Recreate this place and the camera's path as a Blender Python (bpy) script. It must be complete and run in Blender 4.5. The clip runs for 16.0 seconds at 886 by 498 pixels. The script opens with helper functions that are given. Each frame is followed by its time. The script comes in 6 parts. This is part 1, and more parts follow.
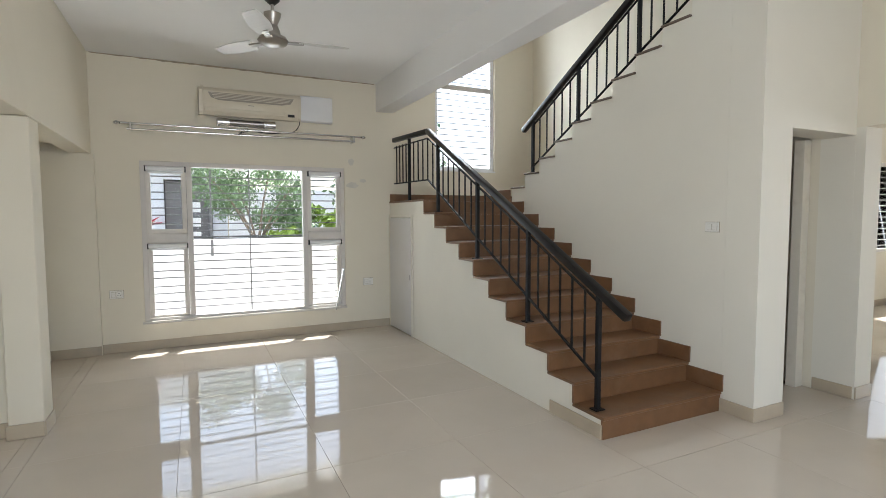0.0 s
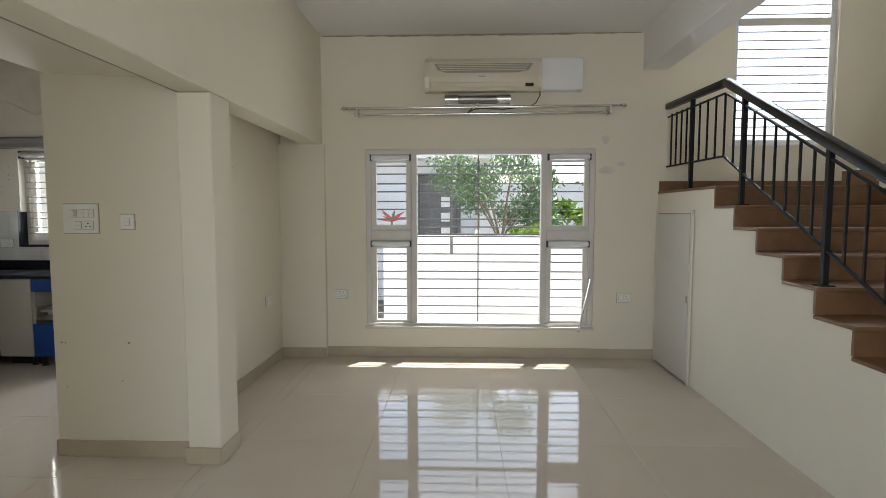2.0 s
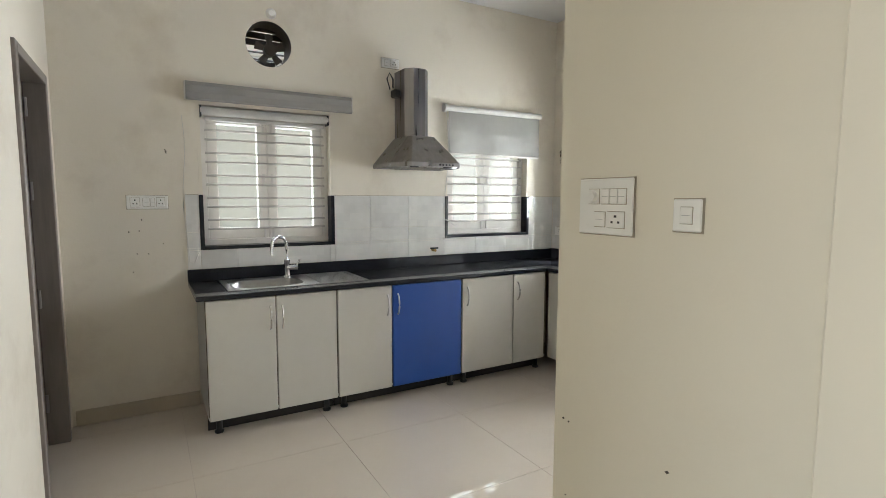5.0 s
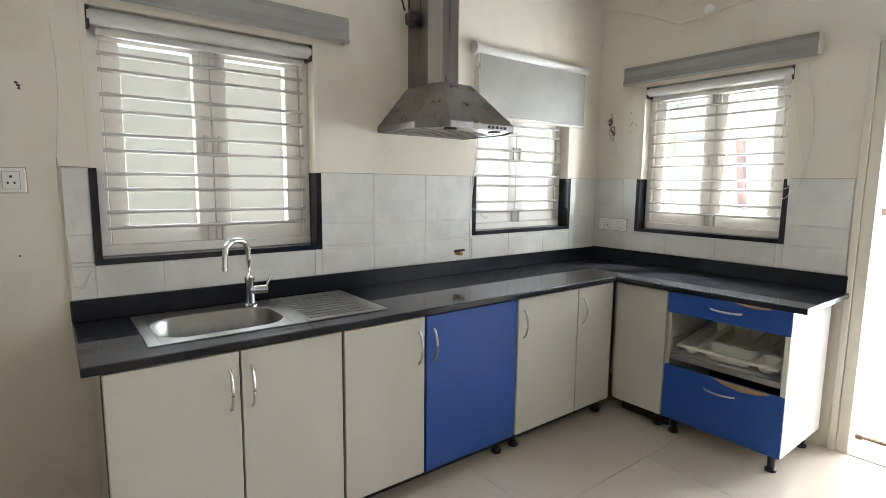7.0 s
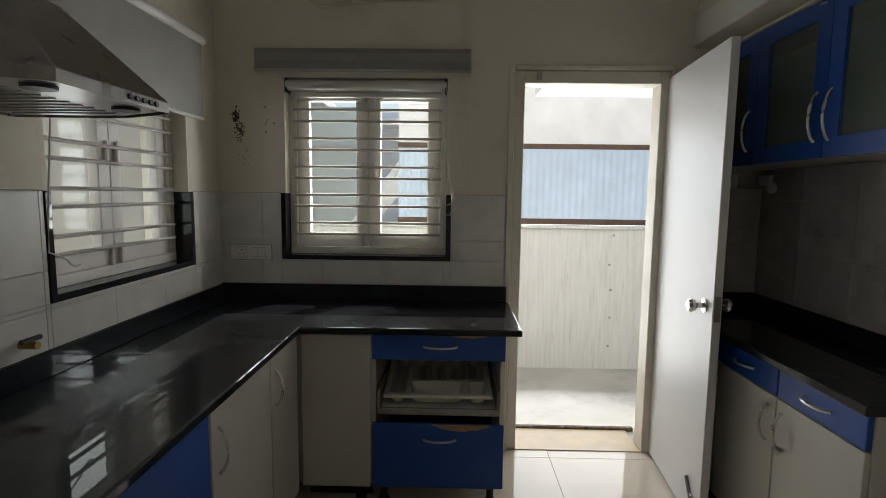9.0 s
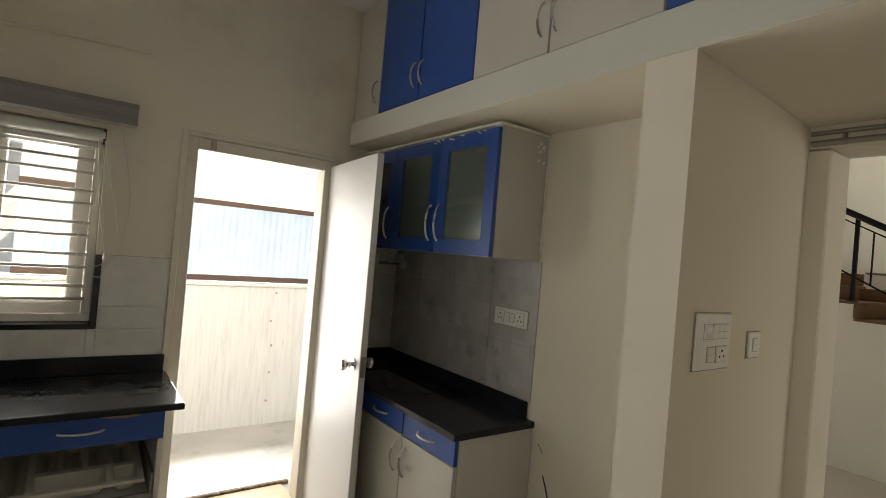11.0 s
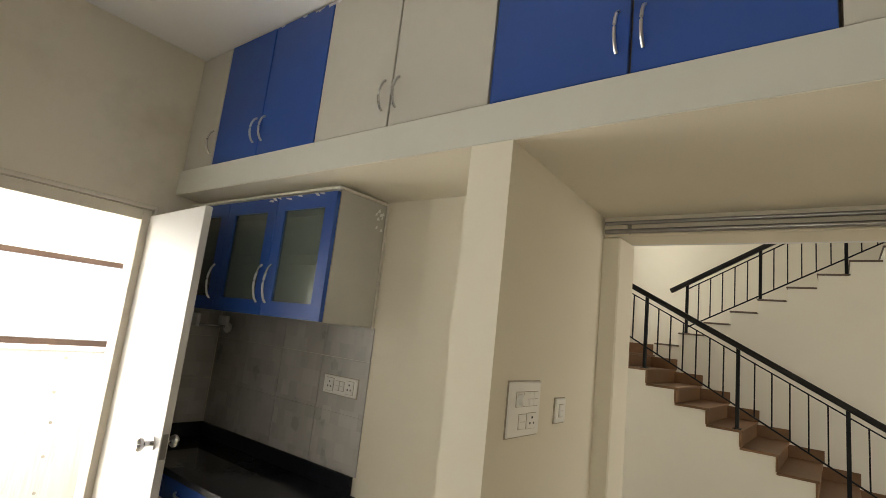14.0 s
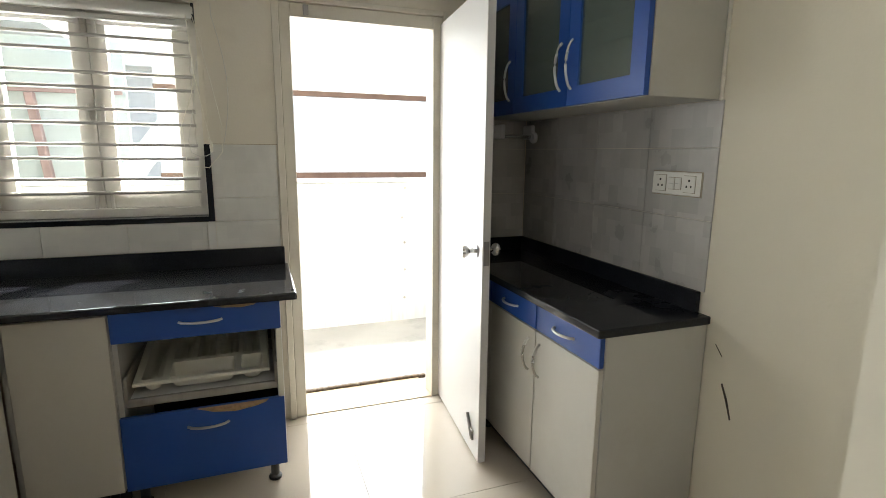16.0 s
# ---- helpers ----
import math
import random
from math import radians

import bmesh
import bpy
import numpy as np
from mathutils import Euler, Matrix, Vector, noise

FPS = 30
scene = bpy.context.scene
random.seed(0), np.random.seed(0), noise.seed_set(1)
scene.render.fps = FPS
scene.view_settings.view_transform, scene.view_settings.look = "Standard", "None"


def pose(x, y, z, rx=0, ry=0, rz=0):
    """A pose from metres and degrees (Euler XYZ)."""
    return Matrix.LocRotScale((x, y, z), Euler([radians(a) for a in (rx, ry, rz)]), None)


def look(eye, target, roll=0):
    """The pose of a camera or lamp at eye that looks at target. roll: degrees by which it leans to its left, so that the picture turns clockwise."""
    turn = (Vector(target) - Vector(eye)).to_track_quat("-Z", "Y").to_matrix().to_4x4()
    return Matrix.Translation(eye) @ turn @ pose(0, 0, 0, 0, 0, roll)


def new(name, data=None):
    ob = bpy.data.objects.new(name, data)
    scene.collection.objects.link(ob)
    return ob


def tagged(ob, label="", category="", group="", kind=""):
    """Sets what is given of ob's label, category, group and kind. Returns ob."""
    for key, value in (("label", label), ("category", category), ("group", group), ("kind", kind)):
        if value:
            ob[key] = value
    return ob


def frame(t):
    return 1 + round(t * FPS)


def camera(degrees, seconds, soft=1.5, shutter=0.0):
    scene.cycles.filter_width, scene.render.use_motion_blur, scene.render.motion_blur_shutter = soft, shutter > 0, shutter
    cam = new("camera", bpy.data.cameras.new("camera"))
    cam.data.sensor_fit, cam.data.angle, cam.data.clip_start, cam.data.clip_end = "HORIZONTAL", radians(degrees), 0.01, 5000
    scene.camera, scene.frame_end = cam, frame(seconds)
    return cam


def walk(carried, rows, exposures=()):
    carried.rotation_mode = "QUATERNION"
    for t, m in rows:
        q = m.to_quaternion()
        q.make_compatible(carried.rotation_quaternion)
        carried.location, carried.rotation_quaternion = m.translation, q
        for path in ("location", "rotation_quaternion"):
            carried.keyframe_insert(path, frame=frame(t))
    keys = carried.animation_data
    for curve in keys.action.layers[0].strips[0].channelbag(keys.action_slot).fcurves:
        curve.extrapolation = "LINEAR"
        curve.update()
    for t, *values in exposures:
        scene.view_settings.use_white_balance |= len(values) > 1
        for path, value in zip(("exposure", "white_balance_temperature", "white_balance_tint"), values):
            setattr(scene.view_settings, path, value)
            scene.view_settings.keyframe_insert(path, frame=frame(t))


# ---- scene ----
cam = camera(81.8, 16.0, soft=0.8)
PATH = [
    (0, (-0.377, 0.183, 1.434), (0.497, 1.977, 1.307), -0.2),
    (0.5, (-0.248, 0.485, 1.433), (0.51, 2.332, 1.309), -0.2),
    (1, (-0.048, 0.82, 1.437), (0.476, 2.745, 1.293), -0.1),
    (1.5, (0.036, 1.171, 1.425), (0.289, 3.15, 1.283), -0.1),
    (2, (0.064, 1.533, 1.43), (-0.011, 3.527, 1.287), 0.0),
    (2.5, (0.083, 1.875, 1.415), (-0.352, 3.82, 1.259), 0.1),
    (3, (-0.057, 2.199, 1.41), (-0.814, 4.043, 1.24), -0.1),
    (3.5, (-0.207, 2.526, 1.414), (-1.32, 4.178, 1.231), -0.3),
    (4, (-0.416, 2.771, 1.408), (-1.817, 4.186, 1.224), -0.2),
    (4.5, (-0.696, 2.963, 1.408), (-2.333, 4.096, 1.216), -0.0),
    (4.7, (-0.819, 3.075, 1.416), (-2.542, 4.071, 1.22), 0.2),
    (6.8, (-2.323, 3.354, 1.419), (-3.983, 4.439, 1.163), 0.6),
    (7, (-2.453, 3.358, 1.39), (-4.025, 4.568, 1.138), 0.6),
    (7.5, (-2.784, 3.513, 1.43), (-4.084, 5.009, 1.163), 0.4),
    (8, (-3.147, 3.558, 1.442), (-4.058, 5.321, 1.192), 0.5),
    (8.5, (-3.388, 3.703, 1.432), (-3.888, 5.625, 1.195), 0.3),
    (9, (-3.533, 3.82, 1.441), (-3.569, 5.809, 1.228), 0.7),
    (9.5, (-3.654, 3.778, 1.479), (-3.266, 5.73, 1.284), 1.5),
    (9.7, (-3.692, 3.744, 1.491), (-3.127, 5.654, 1.313), 2.0),
    (11.8, (-3.64, 3.574, 1.612), (-2.262, 4.989, 1.927), 6.7),
    (12, (-3.644, 3.565, 1.602), (-2.213, 4.899, 2.018), 6.9),
    (12.5, (-3.661, 3.539, 1.636), (-2.143, 4.71, 2.204), 7.7),
    (13, (-3.663, 3.531, 1.632), (-2.078, 4.54, 2.319), 7.8),
    (13.5, (-3.665, 3.532, 1.664), (-2.046, 4.551, 2.246), 7.3),
    (14, (-3.603, 3.579, 1.598), (-2.052, 4.799, 1.923), 6.4),
    (14.5, (-3.55, 3.62, 1.547), (-2.122, 5.019, 1.536), 4.6),
    (15, (-3.457, 3.662, 1.487), (-2.197, 5.194, 1.233), 2.5),
    (15.5, (-3.337, 3.734, 1.465), (-2.337, 5.422, 1.075), 0.7),
    (16, (-3.348, 3.951, 1.406), (-2.677, 5.799, 1.037), 0.5),
]
EXPOSURES = [(0, 1.76, 6000, 11), (0.5, 1.82, 6000, 11), (1, 1.62, 6050, 11), (1.5, 1.52, 6150, 11), (2, 1.38, 6150, 10), (2.5, 1.0, 6200, 9), (3.5, 1.2, 6300, 10), (4, 1.48, 6300, 10), (4.5, 1.95, 6250, 10), (7, 2.27, 6150, 10), (8, 2.17, 6250, 10), (8.5, 1.72, 6400, 11), (8.8, 0.28, 6500, 10), (9.7, 0.08, 6700, 10), (12, 1.56, 7450, 11), (13, 1.62, 7450, 10), (14.5, 1.57, 7300, 11), (15.2, 1.65, 7100, 10), (16, 1.68, 6600, 8)]
walk(cam, [(t, look(eye, target, roll)) for t, eye, target, roll in PATH], EXPOSURES)

# ---- world and lights ----
SUN_TO = Vector((0.275, 0.505, 0.819)).normalized()
world = bpy.data.worlds.new("world")
scene.world = world
world.use_nodes = True
wn = world.node_tree
sky = wn.nodes.new("ShaderNodeTexSky")
sky.sky_type = "NISHITA"
sky.sun_disc = False
sky.sun_elevation = math.asin(SUN_TO.z)
sky.sun_rotation = math.atan2(SUN_TO.x, SUN_TO.y)
sky.air_density, sky.dust_density, sky.ozone_density = 1.0, 3.0, 1.0
wn.links.new(sky.outputs[0], wn.nodes["Background"].inputs[0])
wn.nodes["Background"].inputs[1].default_value = 0.13

sun_data = bpy.data.lights.new("sun", "SUN")
sun_data.energy, sun_data.angle, sun_data.color = 5.0, radians(0.6), (1.0, 0.95, 0.87)
sun_lamp = new("sun", sun_data)
sun_lamp.matrix_world = look(SUN_TO * 20, (0, 0, 0))


def window_light(name, centre, target, w, h, watts, color=(0.93, 0.97, 1.0)):
    """An area lamp at one opening, for its sky light or as added fill."""
    d = bpy.data.lights.new(name, "AREA")
    d.shape, d.size, d.size_y, d.energy, d.color = "RECTANGLE", w, h, watts, color
    ob = new(name, d)
    ob.matrix_world = look(centre, target)
    return ob


window_light("living_window_light", (0.23, 6.88, 1.2), (0.23, 0, 1.3), 2.1, 1.7, 4)
window_light("stair_window_light", (3.07, 6.88, 3.2), (2.6, 0, 1.6), 0.9, 2.2, 25)
window_light("utility_door_light", (-2.8, 7.7, 1.05), (-2.8, 0, 1.4), 1.3, 1.8, 27)
window_light("end_window_light", (-4.0, 6.97, 1.5), (-4.0, 0, 3.2), 0.85, 0.9, 19)
window_light("sink_window_light", (-5.2, 3.95, 1.5), (0, 3.95, 2.2), 0.85, 0.9, 8)
window_light("hob_window_light", (-5.2, 5.84, 1.4), (0, 5.84, 2.2), 0.85, 0.6, 2.5)
# added fill from the south end, its source is unseen
window_light("south_window_light", (0.4, -1.95, 1.4), (0.4, 6, 1.4), 2.6, 1.7, 28)
window_light("dining_window_light", (9.2, 4.6, 1.5), (7, -2, 0.6), 2.0, 1.4, 5)
# added fill from the east, no such window is seen
window_light("dining_east_light", (10.5, 0.2, 1.45), (-1, 2.0, 1.8), 2.4, 1.4, 23)

# ---- materials ----
def nodes_of(m):
    return m.node_tree.nodes, m.node_tree.links


def mat(name, color, rough=0.6, metal=0.0, var=0.06, scale=3.0, bump=0.0, bscale=60.0, dirt=None, dirt_amount=0.0, dirt_scale=1.2, stretch=(1, 1, 1), spec=0.5, rough_var=0.08, random_value=0.0):
    """A painted or natural surface: base colour, broad and fine variation, patches of dirt and fine relief."""
    m = bpy.data.materials.new(name)
    m.use_nodes = True
    n, l = nodes_of(m)
    b = n["Principled BSDF"]
    b.inputs["Metallic"].default_value = metal
    b.inputs["Specular IOR Level"].default_value = spec
    co = n.new("ShaderNodeNewGeometry")
    mp = n.new("ShaderNodeMapping")
    mp.inputs["Scale"].default_value = stretch
    l.new(co.outputs["Position"], mp.inputs["Vector"])
    big = n.new("ShaderNodeTexNoise")
    big.inputs["Scale"].default_value, big.inputs["Detail"].default_value = scale, 5
    fine = n.new("ShaderNodeTexNoise")
    fine.inputs["Scale"].default_value, fine.inputs["Detail"].default_value = bscale, 4
    l.new(mp.outputs[0], big.inputs["Vector"])
    l.new(mp.outputs[0], fine.inputs["Vector"])
    ramp = n.new("ShaderNodeValToRGB")
    lo = [max(0, c * (1 - var)) for c in color]
    hi = [min(1, c * (1 + var)) for c in color]
    ramp.color_ramp.elements[0].position, ramp.color_ramp.elements[1].position = 0.3, 0.7
    ramp.color_ramp.elements[0].color = (*lo, 1)
    ramp.color_ramp.elements[1].color = (*hi, 1)
    l.new(big.outputs["Fac"], ramp.inputs[0])
    out = ramp.outputs[0]
    if dirt:
        dn = n.new("ShaderNodeTexNoise")
        dn.inputs["Scale"].default_value, dn.inputs["Detail"].default_value, dn.inputs["Roughness"].default_value = dirt_scale, 8, 0.65
        l.new(mp.outputs[0], dn.inputs["Vector"])
        dr = n.new("ShaderNodeValToRGB")
        dr.color_ramp.elements[0].position, dr.color_ramp.elements[1].position = 0.52, 0.78
        dr.color_ramp.elements[0].color = (0, 0, 0, 1)
        dr.color_ramp.elements[1].color = (dirt_amount, dirt_amount, dirt_amount, 1)
        l.new(dn.outputs["Fac"], dr.inputs[0])
        mx = n.new("ShaderNodeMix")
        mx.data_type = "RGBA"
        l.new(dr.outputs[0], mx.inputs["Factor"])
        l.new(out, mx.inputs["A"])
        mx.inputs["B"].default_value = (*dirt, 1)
        out = mx.outputs["Result"]
    if random_value:
        oi = n.new("ShaderNodeObjectInfo")
        mr = n.new("ShaderNodeMapRange")
        mr.inputs["To Min"].default_value, mr.inputs["To Max"].default_value = 1 - random_value, 1 + random_value
        l.new(oi.outputs["Random"], mr.inputs["Value"])
        hs = n.new("ShaderNodeHueSaturation")
        l.new(mr.outputs[0], hs.inputs["Value"])
        l.new(out, hs.inputs["Color"])
        out = hs.outputs[0]
    l.new(out, b.inputs["Base Color"])
    rr = n.new("ShaderNodeMapRange")
    rr.inputs["To Min"].default_value, rr.inputs["To Max"].default_value = max(0.02, rough - rough_var), min(1, rough + rough_var)
    l.new(big.outputs["Fac"], rr.inputs["Value"])
    l.new(rr.outputs[0], b.inputs["Roughness"])
    if bump:
        bp = n.new("ShaderNodeBump")
        bp.inputs["Strength"].default_value, bp.inputs["Distance"].default_value = bump, 0.004
        l.new(fine.outputs["Fac"], bp.inputs["Height"])
        l.new(bp.outputs[0], b.inputs["Normal"])
    return m


def glass(name, color=(1, 1, 1), rough=0.0, alpha=0.12):
    """A thin pane: mostly clear, with a true gloss."""
    m = bpy.data.materials.new(name)
    m.use_nodes = True
    n, l = nodes_of(m)
    n.remove(n["Principled BSDF"])
    tr, gl, mx, fr = n.new("ShaderNodeBsdfTransparent"), n.new("ShaderNodeBsdfGlossy"), n.new("ShaderNodeMixShader"), n.new("ShaderNodeFresnel")
    tr.inputs[0].default_value = (*color, 1)
    gl.inputs["Roughness"].default_value = rough
    fr.inputs[0].default_value = 1.12
    l.new(fr.outputs[0], mx.inputs[0])
    l.new(tr.outputs[0], mx.inputs[1])
    l.new(gl.outputs[0], mx.inputs[2])
    l.new(mx.outputs[0], n["Material Output"].inputs[0])
    return m


def sheer(name, color, through_share):
    """Cloth or sheet that lets part of the light through."""
    m = bpy.data.materials.new(name)
    m.use_nodes = True
    n, l = nodes_of(m)
    n.remove(n["Principled BSDF"])
    tr, di, tl, mx, mx2 = n.new("ShaderNodeBsdfTransparent"), n.new("ShaderNodeBsdfDiffuse"), n.new("ShaderNodeBsdfTranslucent"), n.new("ShaderNodeMixShader"), n.new("ShaderNodeMixShader")
    geo, nz, rp = n.new("ShaderNodeNewGeometry"), n.new("ShaderNodeTexNoise"), n.new("ShaderNodeValToRGB")
    nz.inputs["Scale"].default_value, nz.inputs["Detail"].default_value = 6, 6
    l.new(geo.outputs["Position"], nz.inputs["Vector"])
    rp.color_ramp.elements[0].color = (*[c * 0.85 for c in color], 1)
    rp.color_ramp.elements[1].color = (*[min(1, c * 1.12) for c in color], 1)
    l.new(nz.outputs["Fac"], rp.inputs[0])
    l.new(rp.outputs[0], di.inputs[0])
    l.new(rp.outputs[0], tl.inputs[0])
    mx.inputs[0].default_value = 0.5
    l.new(di.outputs[0], mx.inputs[1])
    l.new(tl.outputs[0], mx.inputs[2])
    mx2.inputs[0].default_value = through_share
    l.new(mx.outputs[0], mx2.inputs[1])
    l.new(tr.outputs[0], mx2.inputs[2])
    l.new(mx2.outputs[0], n["Material Output"].inputs[0])
    return m


M_WALL = mat("cream_wall_paint", (0.755, 0.70, 0.575), 0.75, var=0.025, scale=0.8, bump=0.12, bscale=90, dirt=(0.60, 0.53, 0.42), dirt_amount=0.25, dirt_scale=0.9)
M_WALLK = mat("kitchen_wall_paint", (0.72, 0.66, 0.55), 0.75, var=0.03, scale=1.1, bump=0.12, bscale=90, dirt=(0.46, 0.38, 0.27), dirt_amount=0.5, dirt_scale=1.7)
M_STAIRWALL = mat("stair_side_paint", (0.78, 0.745, 0.65), 0.7, var=0.025, scale=0.9, bump=0.12, bscale=90, dirt=(0.66, 0.62, 0.54), dirt_amount=0.2)
M_CEIL = mat("white_ceiling_paint", (0.80, 0.79, 0.77), 0.85, var=0.02, scale=0.7, bump=0.08, bscale=80, dirt=(0.68, 0.66, 0.62), dirt_amount=0.2, dirt_scale=0.5)
M_FLOOR = mat("vitrified_tile", (0.59, 0.52, 0.43), 0.04, var=0.03, scale=2.0, dirt=(0.55, 0.465, 0.37), dirt_amount=0.4, dirt_scale=3, rough_var=0.02, spec=0.5, random_value=0.02)
M_GROUT = mat("tile_grout", (0.49, 0.43, 0.365), 0.8)
M_BASE = mat("skirting_tile", (0.478, 0.403, 0.298), 0.35, var=0.06, scale=4, dirt=(0.34, 0.29, 0.24), dirt_amount=0.5, dirt_scale=3)
M_TREAD = mat("brown_granite_tread", (0.174, 0.086, 0.038), 0.42, var=0.14, scale=9, dirt=(0.22, 0.145, 0.09), dirt_amount=0.5, dirt_scale=5, bump=0.05, bscale=300)
M_TREAD2 = mat("brown_stone_nosing", (0.14, 0.098, 0.068), 0.45, var=0.08, scale=9)
M_IRON = mat("black_painted_iron", (0.007, 0.007, 0.008), 0.5, spec=0.25, var=0.2, scale=20, bump=0.08, bscale=150)
M_RAILWOOD = mat("dark_polished_handrail", (0.010, 0.008, 0.007), 0.35, spec=0.35, var=0.3, scale=12, stretch=(4, 1, 4))
M_WHITE = mat("white_window_paint", (0.72, 0.68, 0.62), 0.45, var=0.05, scale=5, dirt=(0.48, 0.42, 0.34), dirt_amount=0.5, dirt_scale=4, bump=0.06, bscale=120)
M_UPVC = mat("off_white_window_frame", (0.66, 0.62, 0.575), 0.4, var=0.04, scale=4, dirt=(0.45, 0.40, 0.34), dirt_amount=0.5, dirt_scale=4)
M_BAR = mat("painted_window_bar", (0.50, 0.47, 0.43), 0.5, var=0.08, scale=14, dirt=(0.33, 0.29, 0.24), dirt_amount=0.5, dirt_scale=9)
M_GRILLE = mat("grey_grille_bar", (0.15, 0.145, 0.145), 0.5, var=0.1, scale=14)
M_GRANITE = mat("black_granite", (0.010, 0.011, 0.015), 0.42, var=0.4, scale=160, rough_var=0.05, spec=0.05, dirt=(0.055, 0.06, 0.075), dirt_amount=0.22, dirt_scale=5)
granite_bsdf = M_GRANITE.node_tree.nodes["Principled BSDF"]
granite_bsdf.inputs["Coat Weight"].default_value = 0.75
granite_bsdf.inputs["Coat Roughness"].default_value = 0.03
M_CAB = mat("pale_grey_laminate", (0.545, 0.52, 0.46), 0.42, var=0.035, scale=2.5, dirt=(0.40, 0.36, 0.29), dirt_amount=0.35, dirt_scale=2.5, bump=0.03, bscale=40)
M_CABSIDE = mat("grey_laminate_side", (0.47, 0.46, 0.43), 0.45, var=0.04, scale=2.5, dirt=(0.35, 0.32, 0.27), dirt_amount=0.4, dirt_scale=2.5)
M_BLUE = mat("blue_laminate", (0.014, 0.070, 0.31), 0.38, var=0.06, scale=2.5, dirt=(0.03, 0.09, 0.34), dirt_amount=0.5, dirt_scale=3, bump=0.03, bscale=40)
# near-black colour for shade under units, in the drawer bay and door gap
M_DARK = mat("dark_shade_board", (0.02, 0.018, 0.016), 0.8, var=0.3, scale=8)
M_CHIP = mat("bare_chipboard", (0.34, 0.22, 0.12), 0.85, var=0.25, scale=60, bump=0.2, bscale=200)
M_STEEL = mat("brushed_steel", (0.34, 0.325, 0.31), 0.33, metal=1.0, var=0.10, scale=30, stretch=(1, 1, 0.12), rough_var=0.08, dirt=(0.33, 0.30, 0.27), dirt_amount=0.4, dirt_scale=5)
M_SINK = mat("sink_steel", (0.36, 0.35, 0.335), 0.32, metal=1.0, var=0.06, scale=40, stretch=(0.2, 1, 1), rough_var=0.06)
M_CHROME = mat("chrome", (0.66, 0.66, 0.66), 0.12, metal=1.0, var=0.03, rough_var=0.04)
M_HANDLE = mat("satin_handle", (0.55, 0.54, 0.52), 0.28, metal=1.0, var=0.05)
M_BRASS = mat("old_brass", (0.42, 0.28, 0.10), 0.35, metal=1.0, var=0.15, scale=30)
M_PLASTIC = mat("white_switch_plastic", (0.82, 0.80, 0.745), 0.35, var=0.03, scale=6)
M_PLASTICW = mat("bright_white_plastic", (0.78, 0.78, 0.78), 0.4, var=0.02, scale=6)
M_SLOT = mat("dark_socket_hole", (0.03, 0.028, 0.025), 0.6)
M_AC = mat("yellowed_ac_plastic", (0.66, 0.60, 0.475), 0.38, var=0.03, scale=4, dirt=(0.50, 0.43, 0.31), dirt_amount=0.3, dirt_scale=4)
M_ACGRILL = mat("grey_ac_grille", (0.33, 0.30, 0.25), 0.5, var=0.06, scale=8)
M_BLIND = mat("grey_blind_cloth", (0.27, 0.255, 0.235), 0.7, var=0.06, scale=6, bump=0.1, bscale=300)
M_BLINDW = mat("off_white_blind_tube", (0.60, 0.575, 0.53), 0.5, var=0.04, scale=6)
M_SHEER = sheer("sheer_grey_roller_cloth", (0.52, 0.51, 0.48), 0.34)
M_DOORW = mat("white_laminate_door", (0.66, 0.64, 0.615), 0.38, var=0.025, scale=1.2, dirt=(0.50, 0.45, 0.38), dirt_amount=0.25, dirt_scale=1.6, bump=0.03, bscale=30)
M_DOORFR = mat("cream_door_frame", (0.68, 0.63, 0.53), 0.5, var=0.04, scale=3, dirt=(0.36, 0.28, 0.20), dirt_amount=0.5, dirt_scale=3)
M_DOORB = mat("grey_brown_door", (0.20, 0.17, 0.145), 0.5, var=0.12, scale=6, stretch=(6, 6, 0.7))
M_TERR = mat("pale_terrace_paving", (0.72, 0.715, 0.70), 0.8, var=0.06, scale=2, bump=0.2, bscale=40, dirt=(0.45, 0.42, 0.38), dirt_amount=0.4)
M_CONC = mat("grey_concrete", (0.46, 0.45, 0.425), 0.85, var=0.12, scale=2.5, bump=0.3, bscale=50, dirt=(0.20, 0.19, 0.17), dirt_amount=0.6, dirt_scale=2.2)
M_OUTW = mat("white_compound_paint", (0.82, 0.82, 0.82), 0.85, var=0.04, scale=1.5, dirt=(0.60, 0.60, 0.60), dirt_amount=0.3)
M_SHEETB = sheer("blue_corrugated_sheet", (0.52, 0.64, 0.78), 0.12)
M_SHEETW = sheer("white_translucent_sheet", (0.86, 0.88, 0.90), 0.10)
M_PATCH = mat("pale_wall_filler", (0.64, 0.605, 0.53), 0.8, var=0.06, scale=12)
M_RUST = mat("brown_steel_rail", (0.115, 0.07, 0.052), 0.6, var=0.2, scale=10)
M_HOUSE = mat("pale_house_plaster", (0.62, 0.64, 0.70), 0.85, var=0.05, scale=1)
M_SILLEDGE = mat("crumbling_rusty_mortar", (0.16, 0.115, 0.08), 0.9, var=0.5, scale=40, bump=0.8, bscale=90, dirt=(0.45, 0.40, 0.33), dirt_amount=0.7, dirt_scale=25)
M_SHED = mat("pale_teal_sheet", (0.60, 0.68, 0.68), 0.6, var=0.06, scale=1.2, dirt=(0.60, 0.64, 0.62), dirt_amount=0.5, dirt_scale=2)
M_REDSTEEL = mat("faded_red_oxide_steel", (0.44, 0.32, 0.30), 0.6, var=0.15, scale=8)
M_HOUSED = mat("dark_house_opening", (0.12, 0.115, 0.12), 0.6, var=0.15, scale=2)
